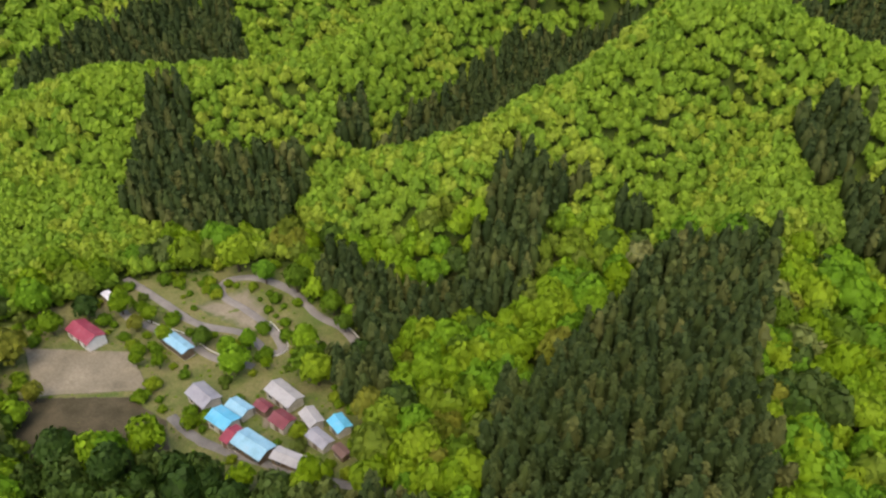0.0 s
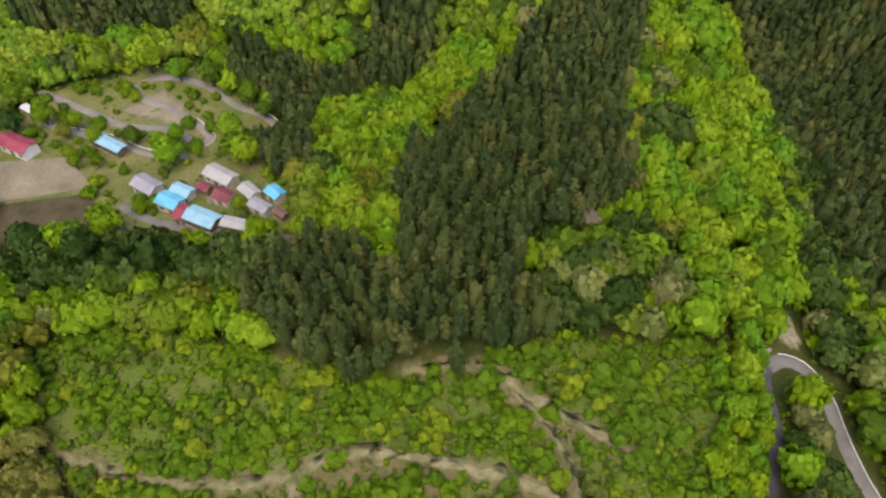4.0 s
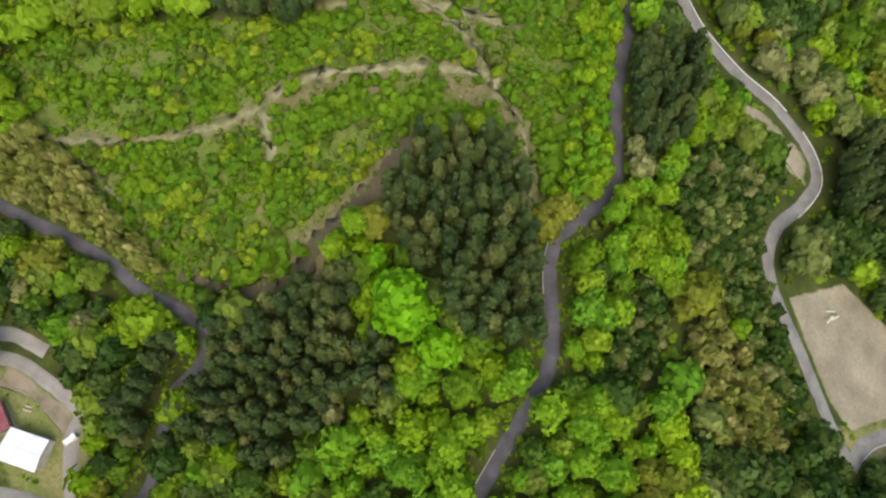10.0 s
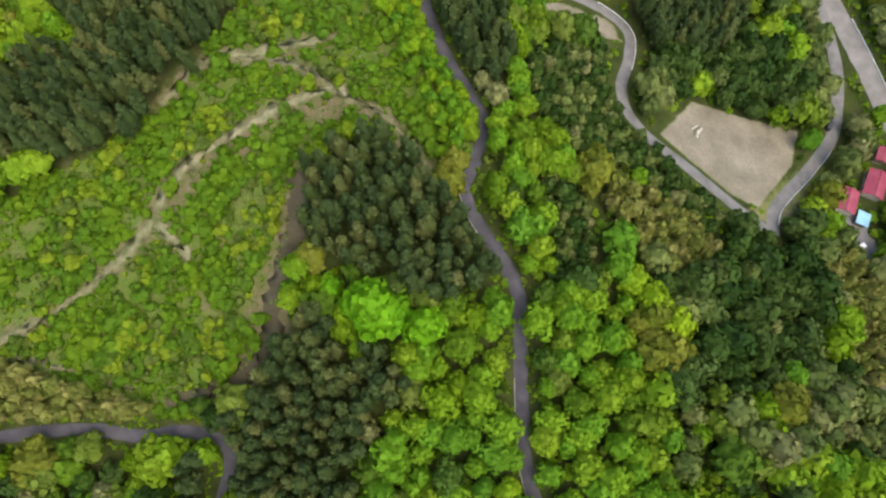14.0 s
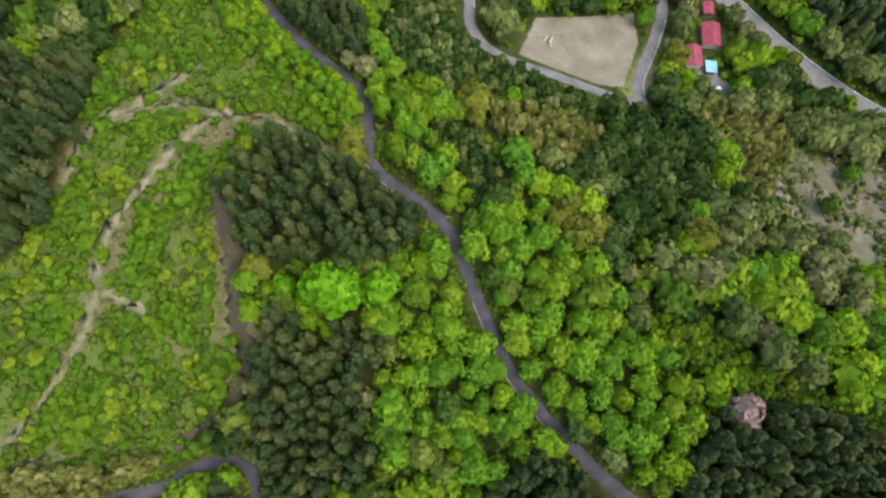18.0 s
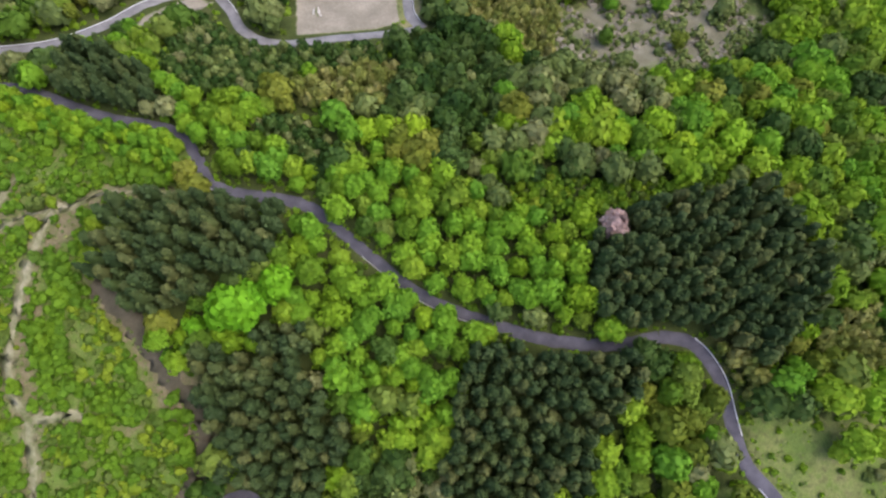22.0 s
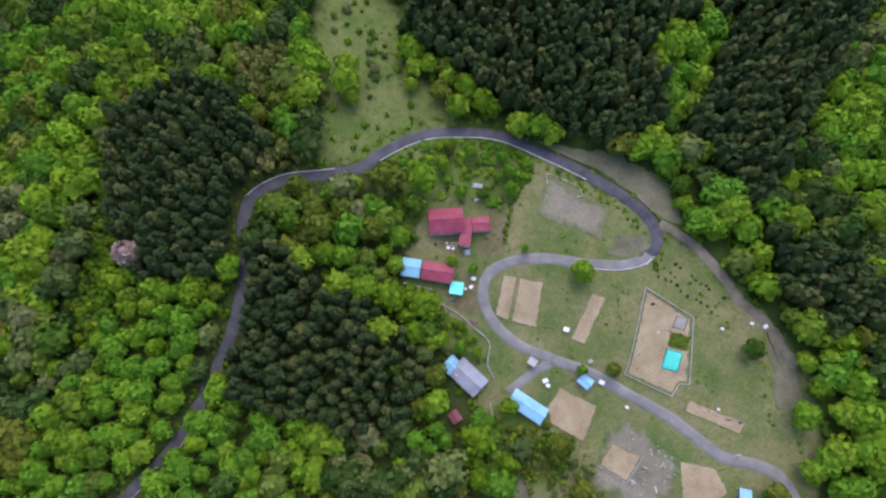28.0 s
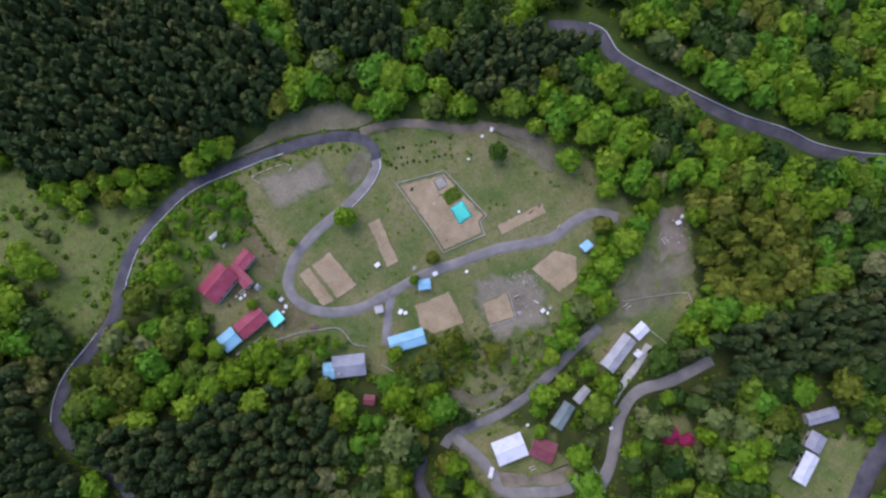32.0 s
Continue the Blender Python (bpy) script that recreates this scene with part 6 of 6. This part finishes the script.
house("light_blue_house", 2.8, 18, ROOF_BLUE, "long house with a light blue sheet roof")
house("small_blue_shed", 2.2, 18, ROOF_BLUE, "small shed with a pale blue roof", BOARDS, category="shed")
house("grey_hut", 1.9, 10, ROOF_PALE, "tiny hut with a pale grey roof", BOARDS, True, category="shed")
house("corner_shed", 2.1, 12, ROOF_BLUE, "small shed with a pale blue roof by the lane's end", BOARDS, True, category="shed")
house("white_barn", 3.4, 10, ROOF_WHITE, "barn with a wide white sheet roof", PLASTER, category="barn")
house("maroon_barn", 2.8, 16, ROOF_MAROON, "barn with a dark maroon roof beside the white barn", BOARDS, category="barn")
house("long_house", 3.0, 20, ROOF_PALE, "long house with a pale grey sheet roof")
house("white_store", 2.6, 16, ROOF_WHITE, "storehouse with a white roof", PLASTER, category="shed")
house("white_hut", 2.0, 10, ROOF_WHITE, "tiny white-roofed hut beside the path", BOARDS, True, category="shed")
house("green_shed", 2.6, 16, ROOF_GREEN, "long shed with a grey-green roof", BOARDS, category="shed")
house("white_shed", 2.2, 12, ROOF_PALE, "narrow shed with a pale roof", BOARDS, category="shed")
house("lower_white_house", 3.0, 18, ROOF_WHITE, "house with a white sheet roof among the lower trees")
house("lower_grey_house", 2.8, 18, ROOF_GREY, "house with a grey-brown sheet roof")
house("lower_blue_house", 2.8, 18, ROOF_GREY, "narrow house with a blue-grey roof under trees")
house("maroon_hut", 2.0, 16, ROOF_MAROON, "small hut with a maroon roof under trees", BOARDS, category="shed")
house("west_grey_house", 3.2, 24, ROOF_GREY, "village house with a weathered grey roof")
house("west_bright_blue_house", 3.4, 20, ROOF_CYAN, "village house with a bright blue roof")
house("west_blue_wing", 2.9, 20, ROOF_BLUE, "wing with a light blue roof behind the bright blue house")
house("west_red_end", 3.0, 20, ROOF_RED, "short red-roofed end of the long house")
house("west_blue_long_house", 3.0, 20, ROOF_BLUE, "long village house with a light blue roof", BOARDS)
house("west_striped_shed", 2.5, 14, ROOF_PALE, "shed with a pale striped sheet roof", BOARDS, category="shed")
house("west_white_hut", 1.8, 10, ROOF_WHITE, "small white-roofed hut by the village lane", BOARDS, True, category="shed")
house("west_pale_house", 3.2, 22, ROOF_PALE, "village house with a pale grey roof")
house("west_maroon_house", 2.8, 20, ROOF_MAROON, "small village house with a maroon roof", BOARDS)
house("west_brown_house", 2.9, 22, ROOF_MAROON, "village house with a dull maroon roof")
house("west_white_house", 3.0, 22, ROOF_PALE, "village house with a light grey roof")
house("west_blue_house", 3.0, 20, ROOF_CYAN, "small village house with a bright blue roof at the wood's edge")
house("west_grey_wing", 2.8, 20, ROOF_GREY, "village house with a mauve-grey roof")
house("west_brown_shed", 2.3, 16, ROOF_BROWN, "brown-roofed shed at the wood's edge", BOARDS, category="shed")
house("west_red_house", 3.2, 24, ROOF_RED, "house with a bright red roof and white gable", WHITE)
house("west_blue_shed", 3.0, 14, ROOF_BLUE, "long shed with a light blue roof beside the lane", BOARDS, category="shed")
house("west_white_shed", 2.2, 10, ROOF_WHITE, "low white-roofed shed among bushes", BOARDS, category="shed")
house("east_grey_house", 3.0, 18, ROOF_BLUE, "house with a pale blue-grey roof above the valley road")
house("east_mauve_house", 2.8, 18, ROOF_GREY, "house with a mauve-grey roof beside the pale blue-grey one")
house("east_white_shed", 2.3, 14, ROOF_WHITE, "small shed with a white roof", BOARDS, category="shed")
house("east_pale_shed", 2.2, 12, ROOF_PALE, "small shed with a pale grey roof behind the white one", BOARDS, category="shed")
house("east_red_house", 2.9, 20, ROOF_RED, "house with a crimson roof by the parking court")
house("east_red_store", 2.9, 20, ROOF_RED, "storehouse with a crimson roof beside the valley road")
house("east_red_hut", 2.4, 16, ROOF_RED, "small hut with a crimson roof beside the valley road", BOARDS, category="shed")
house("east_white_hut", 2.2, 8, ROOF_BLUE, "flat pale blue roofed shelter beside the court", BOARDS, True, category="shed")


# ---- kerbs, walls and rails ----
def wall_along(name, points, width, height, mat, label, category, lift=0.0, step=1.5, block=0.0, kind=""):
    """A low wall or kerb that follows the ground; with block, it is laid of single stones."""
    line = curve(points, step) if len(points) > 2 else np.array(points, float)
    mid = line.mean(0)
    z0 = ground_z(*mid)
    top = empty(name, mid[0], mid[1], z0, 0, label, category, kind=kind)
    rng2 = np.random.default_rng(len(line) * 7 + int(abs(mid[0])))
    seg = np.hypot(*np.diff(line, axis=0).T)
    total = np.concatenate([[0], np.cumsum(seg)])
    n = max(1, int(total[-1] / (block or 2.0)))
    for k in range(n):
        pair = []
        for s in (total[-1] * k / n, total[-1] * (k + 1) / n - 0.03):
            pair.append(np.array([np.interp(s, total, line[:, 0]), np.interp(s, total, line[:, 1])]))
        a, b2 = pair
        d = (b2 - a) / (np.linalg.norm(b2 - a) + 1e-9)
        side = np.array([-d[1], d[0]]) * width / 2 * rng2.uniform(0.92, 1.08)
        hh = height * rng2.uniform(0.95, 1.05)
        bm = bmesh.new()
        v = []
        for dz in (-0.4, hh):
            for p in (a - side, b2 - side, b2 + side, a + side):
                v.append(bm.verts.new((p[0] - mid[0], p[1] - mid[1], ground_z(*p) + lift + dz - z0)))
        for q in ((3, 2, 1, 0), (4, 5, 6, 7), (0, 1, 5, 4), (1, 2, 6, 5), (2, 3, 7, 6), (3, 0, 4, 7)):
            bm.faces.new([v[i] for i in q])
        bmesh.ops.bevel(bm, geom=[e for e in bm.edges if all(w in v[4:] for w in e.verts)], offset=0.03, segments=1, affect="EDGES")
        part("kerb_stone" if "kerb" in name else "wall_block", bm, mat, top)
    return top


def beside(points, lo, hi, off):
    """A stretch of a line, moved sideways."""
    line = curve(points, 3.0)
    way = np.gradient(line, axis=0)
    way /= np.linalg.norm(way, axis=1)[:, None]
    line = line + np.stack([-way[:, 1], way[:, 0]], 1) * off
    n = len(line)
    return [tuple(p) for p in line[int(lo * n) : max(int(lo * n) + 3, int(hi * n))]]


for pts, lo, hi, off, label in (
    (ROAD_LOOP, 0.061, 0.234, 1.5, "pale concrete kerb inside the bend"),
    (ROAD_LOOP, 0.29, 0.763, -1.5, "white concrete kerb along the lane's inner edge"),
    (ROAD_LOOP, 0.966, 1.000, 1.5, "white concrete kerb outside the hairpin"),
    (ROAD_INNER, 0.0, 0.15, 1.3, "white concrete kerb round the hairpin"),
    (ROAD_HILL, 0.396, 0.469, -1.45, "pale concrete kerb inside the bend of the hill lane"),
    (ROAD_HILL, 0.601, 0.774, -1.45, "pale concrete kerb on the valley side of the hill lane"),
    (ROAD_EAST, 0.04, 0.42, 1.65, "white concrete kerb outside the hairpin lane"),
    (ROAD_EAST, 0.45, 0.62, 1.65, "white concrete kerb along the east lane"),
    (ROAD_EAST_UP, 0.05, 0.4, -1.7, "white kerb beside the concrete drive"),
    (ROAD_MAIN, 0.25, 0.95, 3.3, "white kerb along the valley road"),
    (ROAD_SOUTH, 0.08, 0.95, 2.1, "white kerb along the southern road"),
    (ROAD_UPPER_VILLAGE, 0.3, 0.98, 1.7, "pale retaining kerb behind the blue-roofed shed"),
    (ROAD_HAIRPIN, 0.36, 0.5, -1.6, "white kerb outside the village hairpin"),
    (ROAD_HAIRPIN, 0.86, 0.99, 1.6, "white kerb along the upper village lane"),
):
    wall_along("kerb", beside(pts, lo, hi, off), 0.16, 0.32, CONCRETE if pts is ROAD_HILL else WHITE, label, "kerb", 0.05, 1.5, 2.0)
GARDEN = [(-67, -120), (-82.6, -119.9), (-92, -103.6), (-89.6, -102.3), (-90, -98.2), (-76.2, -96.2), (-74.2, -102.5), (-67, -120)]
for a, b2 in zip(GARDEN, GARDEN[1:]):
    mid_ab = ((a[0] + b2[0]) / 2, (a[1] + b2[1]) / 2)
    wall_along("garden_wall", [a, mid_ab, b2], 0.18, 0.5, CONCRETE, "low pale garden wall of concrete blocks", "wall", 0, 1.0, 1.2)
wall_along("edging", [(-49.1, -67.4), (-54.4, -62.5), (-60.5, -58.4), (-66.3, -53.5), (-71.8, -47.1), (-75.4, -44.8)], 0.22, 0.3, CONCRETE, "narrow pale concrete edging down the terraces", "kerb", 0.02, 1.5, 2.0)
wall_along("stone_edging", [(-93.1, -79.8), (-93.4, -75.5), (-93.6, -71.3)], 0.4, 0.4, STONE, "low grey stone edging round a plot", "wall", 0, 1.0, 0.8)
wall_along("stone_edging", [(-93.2, -71.2), (-89, -70.9), (-84.6, -70.6)], 0.4, 0.4, STONE, "low grey stone edging round a plot", "wall", 0, 1.0, 0.8)
wall_along("terrace_wall", [(-20, -82.3), (-27, -82.9), (-33, -82.4), (-39, -81.4), (-42, -76), (-46, -74)], 0.4, 0.6, STONE, "dry stone terrace wall below the lane", "wall", 0, 1.0, 0.9)
wall_along("terrace_wall", [(-67, -52), (-71, -48), (-76, -45.8), (-82, -46.6)], 0.35, 0.5, STONE, "low stone terrace wall above the grey lane", "wall", 0, 1.0, 0.9)
wall_along("terrace_wall", [(-16, -84.2), (-12, -82.2), (-8, -80.6)], 0.5, 0.7, STONE, "stone retaining wall below the red row house", "wall", 0, 1.0, 0.9)


def rail_fence(points, label):
    line = curve(points, 2.2) if len(points) > 2 else np.array(points)
    mid, z0 = line.mean(0), ground_z(*line.mean(0))
    top = empty("rail_fence", mid[0], mid[1], z0, 0, label, "fence")
    q = [Vector((p[0] - mid[0], p[1] - mid[1], ground_z(*p) - z0)) for p in line]
    for p in q:
        bm = bmesh.new()
        tube(bm, p - Vector((0, 0, 0.3)), p + Vector((0, 0, 1.05)), 0.06, 0.05, 6)
        part("post", bm, BOARDS, top)
    for a, b2 in zip(q, q[1:]):
        for h in (0.5, 0.92):
            bm = bmesh.new()
            tube(bm, a + Vector((0, 0, h)), b2 + Vector((0, 0, h)), 0.05, 0.05, 5)
            part("rail", bm, PLASTER, top)


rail_fence([(-126, -68), (-136, -67), (-146, -65.4), (-145.6, -60)], "weathered pale rail fence round the upper yard")
rail_fence([(-130, -60), (-134, -55), (-137, -51)], "weathered pale rail fence behind the white store")

rail_fence([(-26.3, -129.9), (-24.2, -132.4), (-29.4, -133.6), (-34.7, -134.2), (-36.9, -132.6), (-35.6, -131.4)], "low pale rail fence at the head of the plot")

# ---- things about the hamlet ----
TARP, t, b = material("turquoise_tarpaulin", 0.4, 0.4)
t.links.new(ramp(t, world_noise(t, 1.5), [(0.3, (0.13, 0.88, 0.74)), (0.7, (0.2, 0.92, 0.8))]), b.inputs["Base Color"])
bumped(t, b, world_noise(t, 2.5, 3), 0.3)


def sheet(name, x, y, l, w, turn, mat, label, category, sag=0.25, thick=0.05):
    """A cover with folds, weighed down at its hem."""
    bm = bmesh.new()
    n, m2 = 12, 10
    rng3 = np.random.default_rng(int(abs(x * 7 + y)))
    up = []
    for j in range(m2 + 1):
        row = []
        for i in range(n + 1):
            u, v = i / n - 0.5, j / m2 - 0.5
            z = 0.10 + sag * (1 - (2 * u) ** 4) * (1 - (2 * v) ** 4) + rng3.normal(0, 0.025) * sag * 4
            p = pose(0, 0, 0, 0, 0, turn) @ Vector((u * l, v * w, 0))
            row.append(bm.verts.new((p.x, p.y, z + ground_z(x + p.x, y + p.y) - ground_z(x, y))))
        up.append(row)
    for j in range(m2):
        for i in range(n):
            bm.faces.new((up[j][i], up[j][i + 1], up[j + 1][i + 1], up[j + 1][i]))
    bmesh.ops.solidify(bm, geom=bm.faces[:], thickness=thick)
    for f in bm.faces:
        f.smooth = True
    ob = part(name, bm, mat)
    ob.matrix_basis = pose(x, y, ground_z(x, y) + 0.1)
    return tagged(ob, label, category)


sheet("tarpaulin", -84.5, -106.6, 5.8, 4.6, 108, TARP, "bright turquoise tarpaulin over a garden bed", "cover")
sheet("white_sheet", -9.2, -117.2, 3.4, 1.6, 30, WHITE, "white plastic sheet thrown over a frame", "cover", 0.6)
sheet("white_sheet", -11.6, -114.0, 2.6, 0.7, 60, WHITE, "strip of white plastic sheet on the grass", "cover", 0.15)
sheet("white_sheet", -18.2, -99.2, 2.0, 1.8, 40, WHITE, "white plastic cover beside the crimson wing", "cover", 0.5)
sheet("grey_sheet", -80.5, -116.7, 3.6, 3.4, 105, PLASTER, "pale grey plastic sheet on the garden soil", "cover", 0.1)


def crate(x, y, size, turn, mat, label):
    top = empty("storage_box", x, y, ground_z(x, y) + 0.02, turn, label, "box")
    bm = bmesh.new()
    box(bm, -size / 2, size / 2, -size * 0.38, size * 0.38, 0, size * 0.5, 0.03)
    part("body", bm, mat, top)
    bm = bmesh.new()
    box(bm, -size * 0.54, size * 0.54, -size * 0.42, size * 0.42, size * 0.5, size * 0.58, 0.02)
    part("lid", bm, mat, top)


for bx, by, size, turn in ((-55.3, -97.5, 1.6, 20), (-58.8, -81.9, 1.5, 50), (-60.2, -81.2, 1.2, 15), (-18.7, -78.6, 0.9, 0), (-20.3, -79.4, 0.7, 40), (-101.8, -102.2, 0.8, 10), (-99.5, -128.2, 1.2, 60), (-96.2, -127.0, 0.9, 20),
                           (-148.3, -86.8, 1.5, 10), (-150.0, -88.4, 1.1, 50), (-102.1, -71.3, 1.4, 30), (-103.4, -70.2, 0.9, 70), (-81.9, -88.8, 0.9, 0), (-24.2, -94.0, 1.3, 30), (-25.0, -91.6, 1.1, 75), (-23.9, -90.2, 0.8, 10),
                           (-12.8, -97.0, 1.0, 20), (-14.1, -97.6, 0.8, 60), (-11.6, -97.8, 0.7, 10), (-113.5, -31.4, 1.0, 0), (-90.5, -121.4, 0.8, 0), (-89.0, -38.2, 0.9, 20), (-77.0, -111.2, 0.6, 40), (-72.2, -90.6, 1.5, 10)):
    crate(bx, by, size, turn, WHITE if size > 0.75 else PLASTER, "white lidded storage box on the ground" if size > 0.75 else "small cream storage box on the ground")


def kei_truck(x, y, turn, paint, label, van=False):
    top = empty("small_truck" if not van else "car", x, y, ground_z(x, y) + 0.28, turn, label, "truck" if not van else "car")
    bm = bmesh.new()
    box(bm, -1.7, 1.7, -0.7, 0.7, 0.3, 0.62, 0.05)
    part("body", bm, paint, top)
    bm = bmesh.new()
    v = box(bm, 0.55 if not van else -1.5, 1.65, -0.68, 0.68, 0.62, 1.55, 0.12)
    cab = part("cab", bm, paint, top)
    bm = bmesh.new()
    box(bm, 1.63, 1.68, -0.58, 0.58, 0.98, 1.42)
    part("windscreen", bm, DARK_GLASS, cab)
    if not van:
        for sy in (-0.68, 0.64):
            bm = bmesh.new()
            box(bm, -1.7, 0.5, sy, sy + 0.04, 0.625, 0.92)
            part("bed_side", bm, paint, top)
        bm = bmesh.new()
        box(bm, -1.7, -1.66, -0.64, 0.64, 0.625, 0.92)
        part("tailgate", bm, paint, top)
    for wx in (-1.1, 1.15):
        for sy in (-0.62, 0.62):
            bm = bmesh.new()
            tube(bm, (wx, sy - 0.09, 0.02), (wx, sy + 0.09, 0.02), 0.28, 0.28, 14)
            wheel = part("wheel", bm, TYRE, top)
            bm = bmesh.new()
            tube(bm, (wx, sy - 0.1, 0.02), (wx, sy + 0.1, 0.02), 0.15, 0.15, 10)
            part("rim", bm, STEEL, wheel)


DARK_PAINT = rough_paint("dark_car_paint", (0.03, 0.03, 0.035), (0.05, 0.05, 0.06), 2.0, 0.3, 0.5, 0)
kei_truck(-74.3, -27.0, 62, WHITE, "small white truck parked beside the white barn")
kei_truck(-61.8, -30.6, 20, WHITE, "small white truck parked at the wood's edge")
kei_truck(119.3, 37.0, 20, WHITE, "white van parked on the concrete court", True)
kei_truck(145.6, 70.7, 100, DARK_PAINT, "dark car on the valley road", True)
kei_truck(124.5, 76.0, 50, DARK_PAINT, "dark car beside the concrete drive", True)

# timber on the dry field
for k in range(5):
    bm = bmesh.new()
    box(bm, -1.8, 1.8, -0.16, 0.16, 0, 0.16, 0.02)
    ob = part("timber_beam", bm, DRYFIELD if k % 2 else PLASTER)
    px, py = 77.5 + (k % 3) * 0.9, 74.7 - k * 0.55
    ob.matrix_basis = pose(px, py, ground_z(px, py) + 0.17, 0, 0, 25 + 11 * k)
    tagged(ob, "pale sawn timber beam lying on the dry field", "timber", "timber on the field")

# loose stones in the stony clearing and along the cutting
rng = np.random.default_rng(77)
for k in range(72):
    if k < 20:
        px, py = rng.uniform(-151, -141), rng.uniform(-91, -77)
    elif k < 58:
        px, py = rng.uniform(-103, -92.8) if k % 3 else rng.uniform(-103, -85), rng.uniform(-85, -70) if k % 3 else rng.uniform(-85, -80)
    else:
        px, py = rng.uniform(-14, -4), rng.uniform(140, 154)
    bm = bmesh.new()
    bmesh.ops.create_icosphere(bm, subdivisions=1, radius=1.0)
    for v in bm.verts:
        v.co *= rng.uniform(0.75, 1.2)
    s = rng.uniform(0.15, 0.6)
    ob = part("boulder", bm, STONE)
    ob.matrix_basis = pose(px, py, ground_z(px, py) + 0.1 + s * 0.1, 0, 0, rng.uniform(0, 360)) @ Matrix.Diagonal((s, s * 0.8, s * 0.55, 1))
    tagged(ob, "weathered grey boulder on bare ground", "rock", "loose boulders")

# young fruit bushes in rows on the rim
bush = FINE["ever"][0]
for j in range(3):
    for i in range(11):
        if rng.random() < 0.22:
            continue
        px, py = -68 - i * 2.0 + rng.uniform(-0.6, 0.6), -125.0 - j * 2.6 + 0.1 * i + rng.uniform(-0.6, 0.6)
        ob = new("fruit_bush", bush)
        r = rng.uniform(0.28, 0.6)
        ob.matrix_basis = pose(px, py, ground_z(px, py), 0, 0, rng.uniform(0, 360)) @ Matrix.Diagonal((r, r, r * 0.9, 1))
        tagged(ob, "small dark fruit bush planted in a row", "bush", "fruit bushes on the rim")

# leafy bed beside the tarpaulin
x, y = scatter(rng, -88, -78, -117, -108, 0.36)
m = inside(x, y, [(-79.8, -113.4), (-84.8, -114.9), (-86.4, -111.0), (-81.2, -109.5)])
x, y = x[m], y[m]
planted("leafy_bed", GRASSY, x, y, rng.uniform(0.25, 0.4, len(x)), rng.uniform(0.3, 0.5, len(x)), LEAF_MIXED, 61, "dark green vegetable leaves in a bed", "vegetables", 0.0, False, 0.3)


# stacked timber, heaps and beehive boxes about the yards
def wood_pile(x, y, turn, count, length, label):
    top = empty("wood_pile", x, y, ground_z(x, y) + 0.04, turn, label, "timber")
    for k in range(count):
        bm = bmesh.new()
        row, level = k % 4, k // 4
        ly = (row - 1.5) * 0.3 + rng.uniform(-0.05, 0.05)
        half = length / 2 * rng.uniform(0.75, 1.0)
        box(bm, -half + rng.uniform(-0.2, 0.2), half, ly - 0.11, ly + 0.11, level * 0.13, level * 0.13 + 0.12, 0.015)
        part("plank", bm, (BOARDS, PLASTER, DRYFIELD)[k % 3], top)


for px, py, turn, count, length, label in (
    (-13.6, -98.9, 30, 8, 2.4, "untidy stack of planks beside the crimson farmhouse"),
    (-17.4, -95.6, 70, 6, 1.8, "short planks stacked on the farmyard"),
    (-16.4, -83.4, 25, 8, 3.0, "long stack of timber below the red row house"),
    (-22.6, -85.6, 60, 6, 2.0, "stack of weathered planks by the turquoise shed"),
    (-95.6, -77.4, 10, 6, 2.6, "old planks lying on the bare terrace"),
    (-98.8, -81.0, 80, 6, 2.2, "old planks lying on the bare terrace"),
    (-101.0, -74.6, 140, 5, 2.0, "broken boards on the bare terrace"),
    (-127.4, -66.2, 20, 8, 2.8, "timber stacked in the stony yard"),
    (-143.2, -82.4, 110, 8, 2.4, "timber stacked in the stony clearing"),
    (-79.4, -113.6, 15, 4, 1.4, "stakes laid together on the garden soil"),
    (-76.0, -103.4, 60, 4, 1.2, "stakes laid together on the garden soil"),
    (-113.0, -94.6, 40, 6, 2.0, "boards beside the lane's end"),
    (-87.2, -25.2, 10, 8, 2.6, "timber stacked on the barn's court"),
):
    wood_pile(px, py, turn, count, length, label)

for px, py, size, mat, label in ((-31.6, -83.9, 1.5, BOARDS, "rust-brown compost heap beside the lane"), (-78.2, -99.6, 0.6, BOARDS, "small heap of dark earth in the garden"), (-71.4, -117.2, 0.7, TYRE, "black bin bag lying in the garden's corner"),
                                 (-66.4, -93.9, 0.9, STONE, "heap of pale stones beside the lane"), (-104.6, -71.6, 0.8, STONE, "heap of pale rubble on the bare terrace"), (-95.0, -72.4, 1.0, STONE, "heap of grey rubble on the bare terrace")):
    bm = bmesh.new()
    bmesh.ops.create_icosphere(bm, subdivisions=2, radius=1.0)
    for v in bm.verts:
        v.co *= rng.uniform(0.86, 1.12)
    ob = part("heap", bm, mat)
    ob.matrix_basis = pose(px, py, ground_z(px, py) + 0.06, 0, 0, rng.uniform(0, 360)) @ Matrix.Diagonal((size, size * 0.75, size * 0.42, 1))
    tagged(ob, label, "heap")
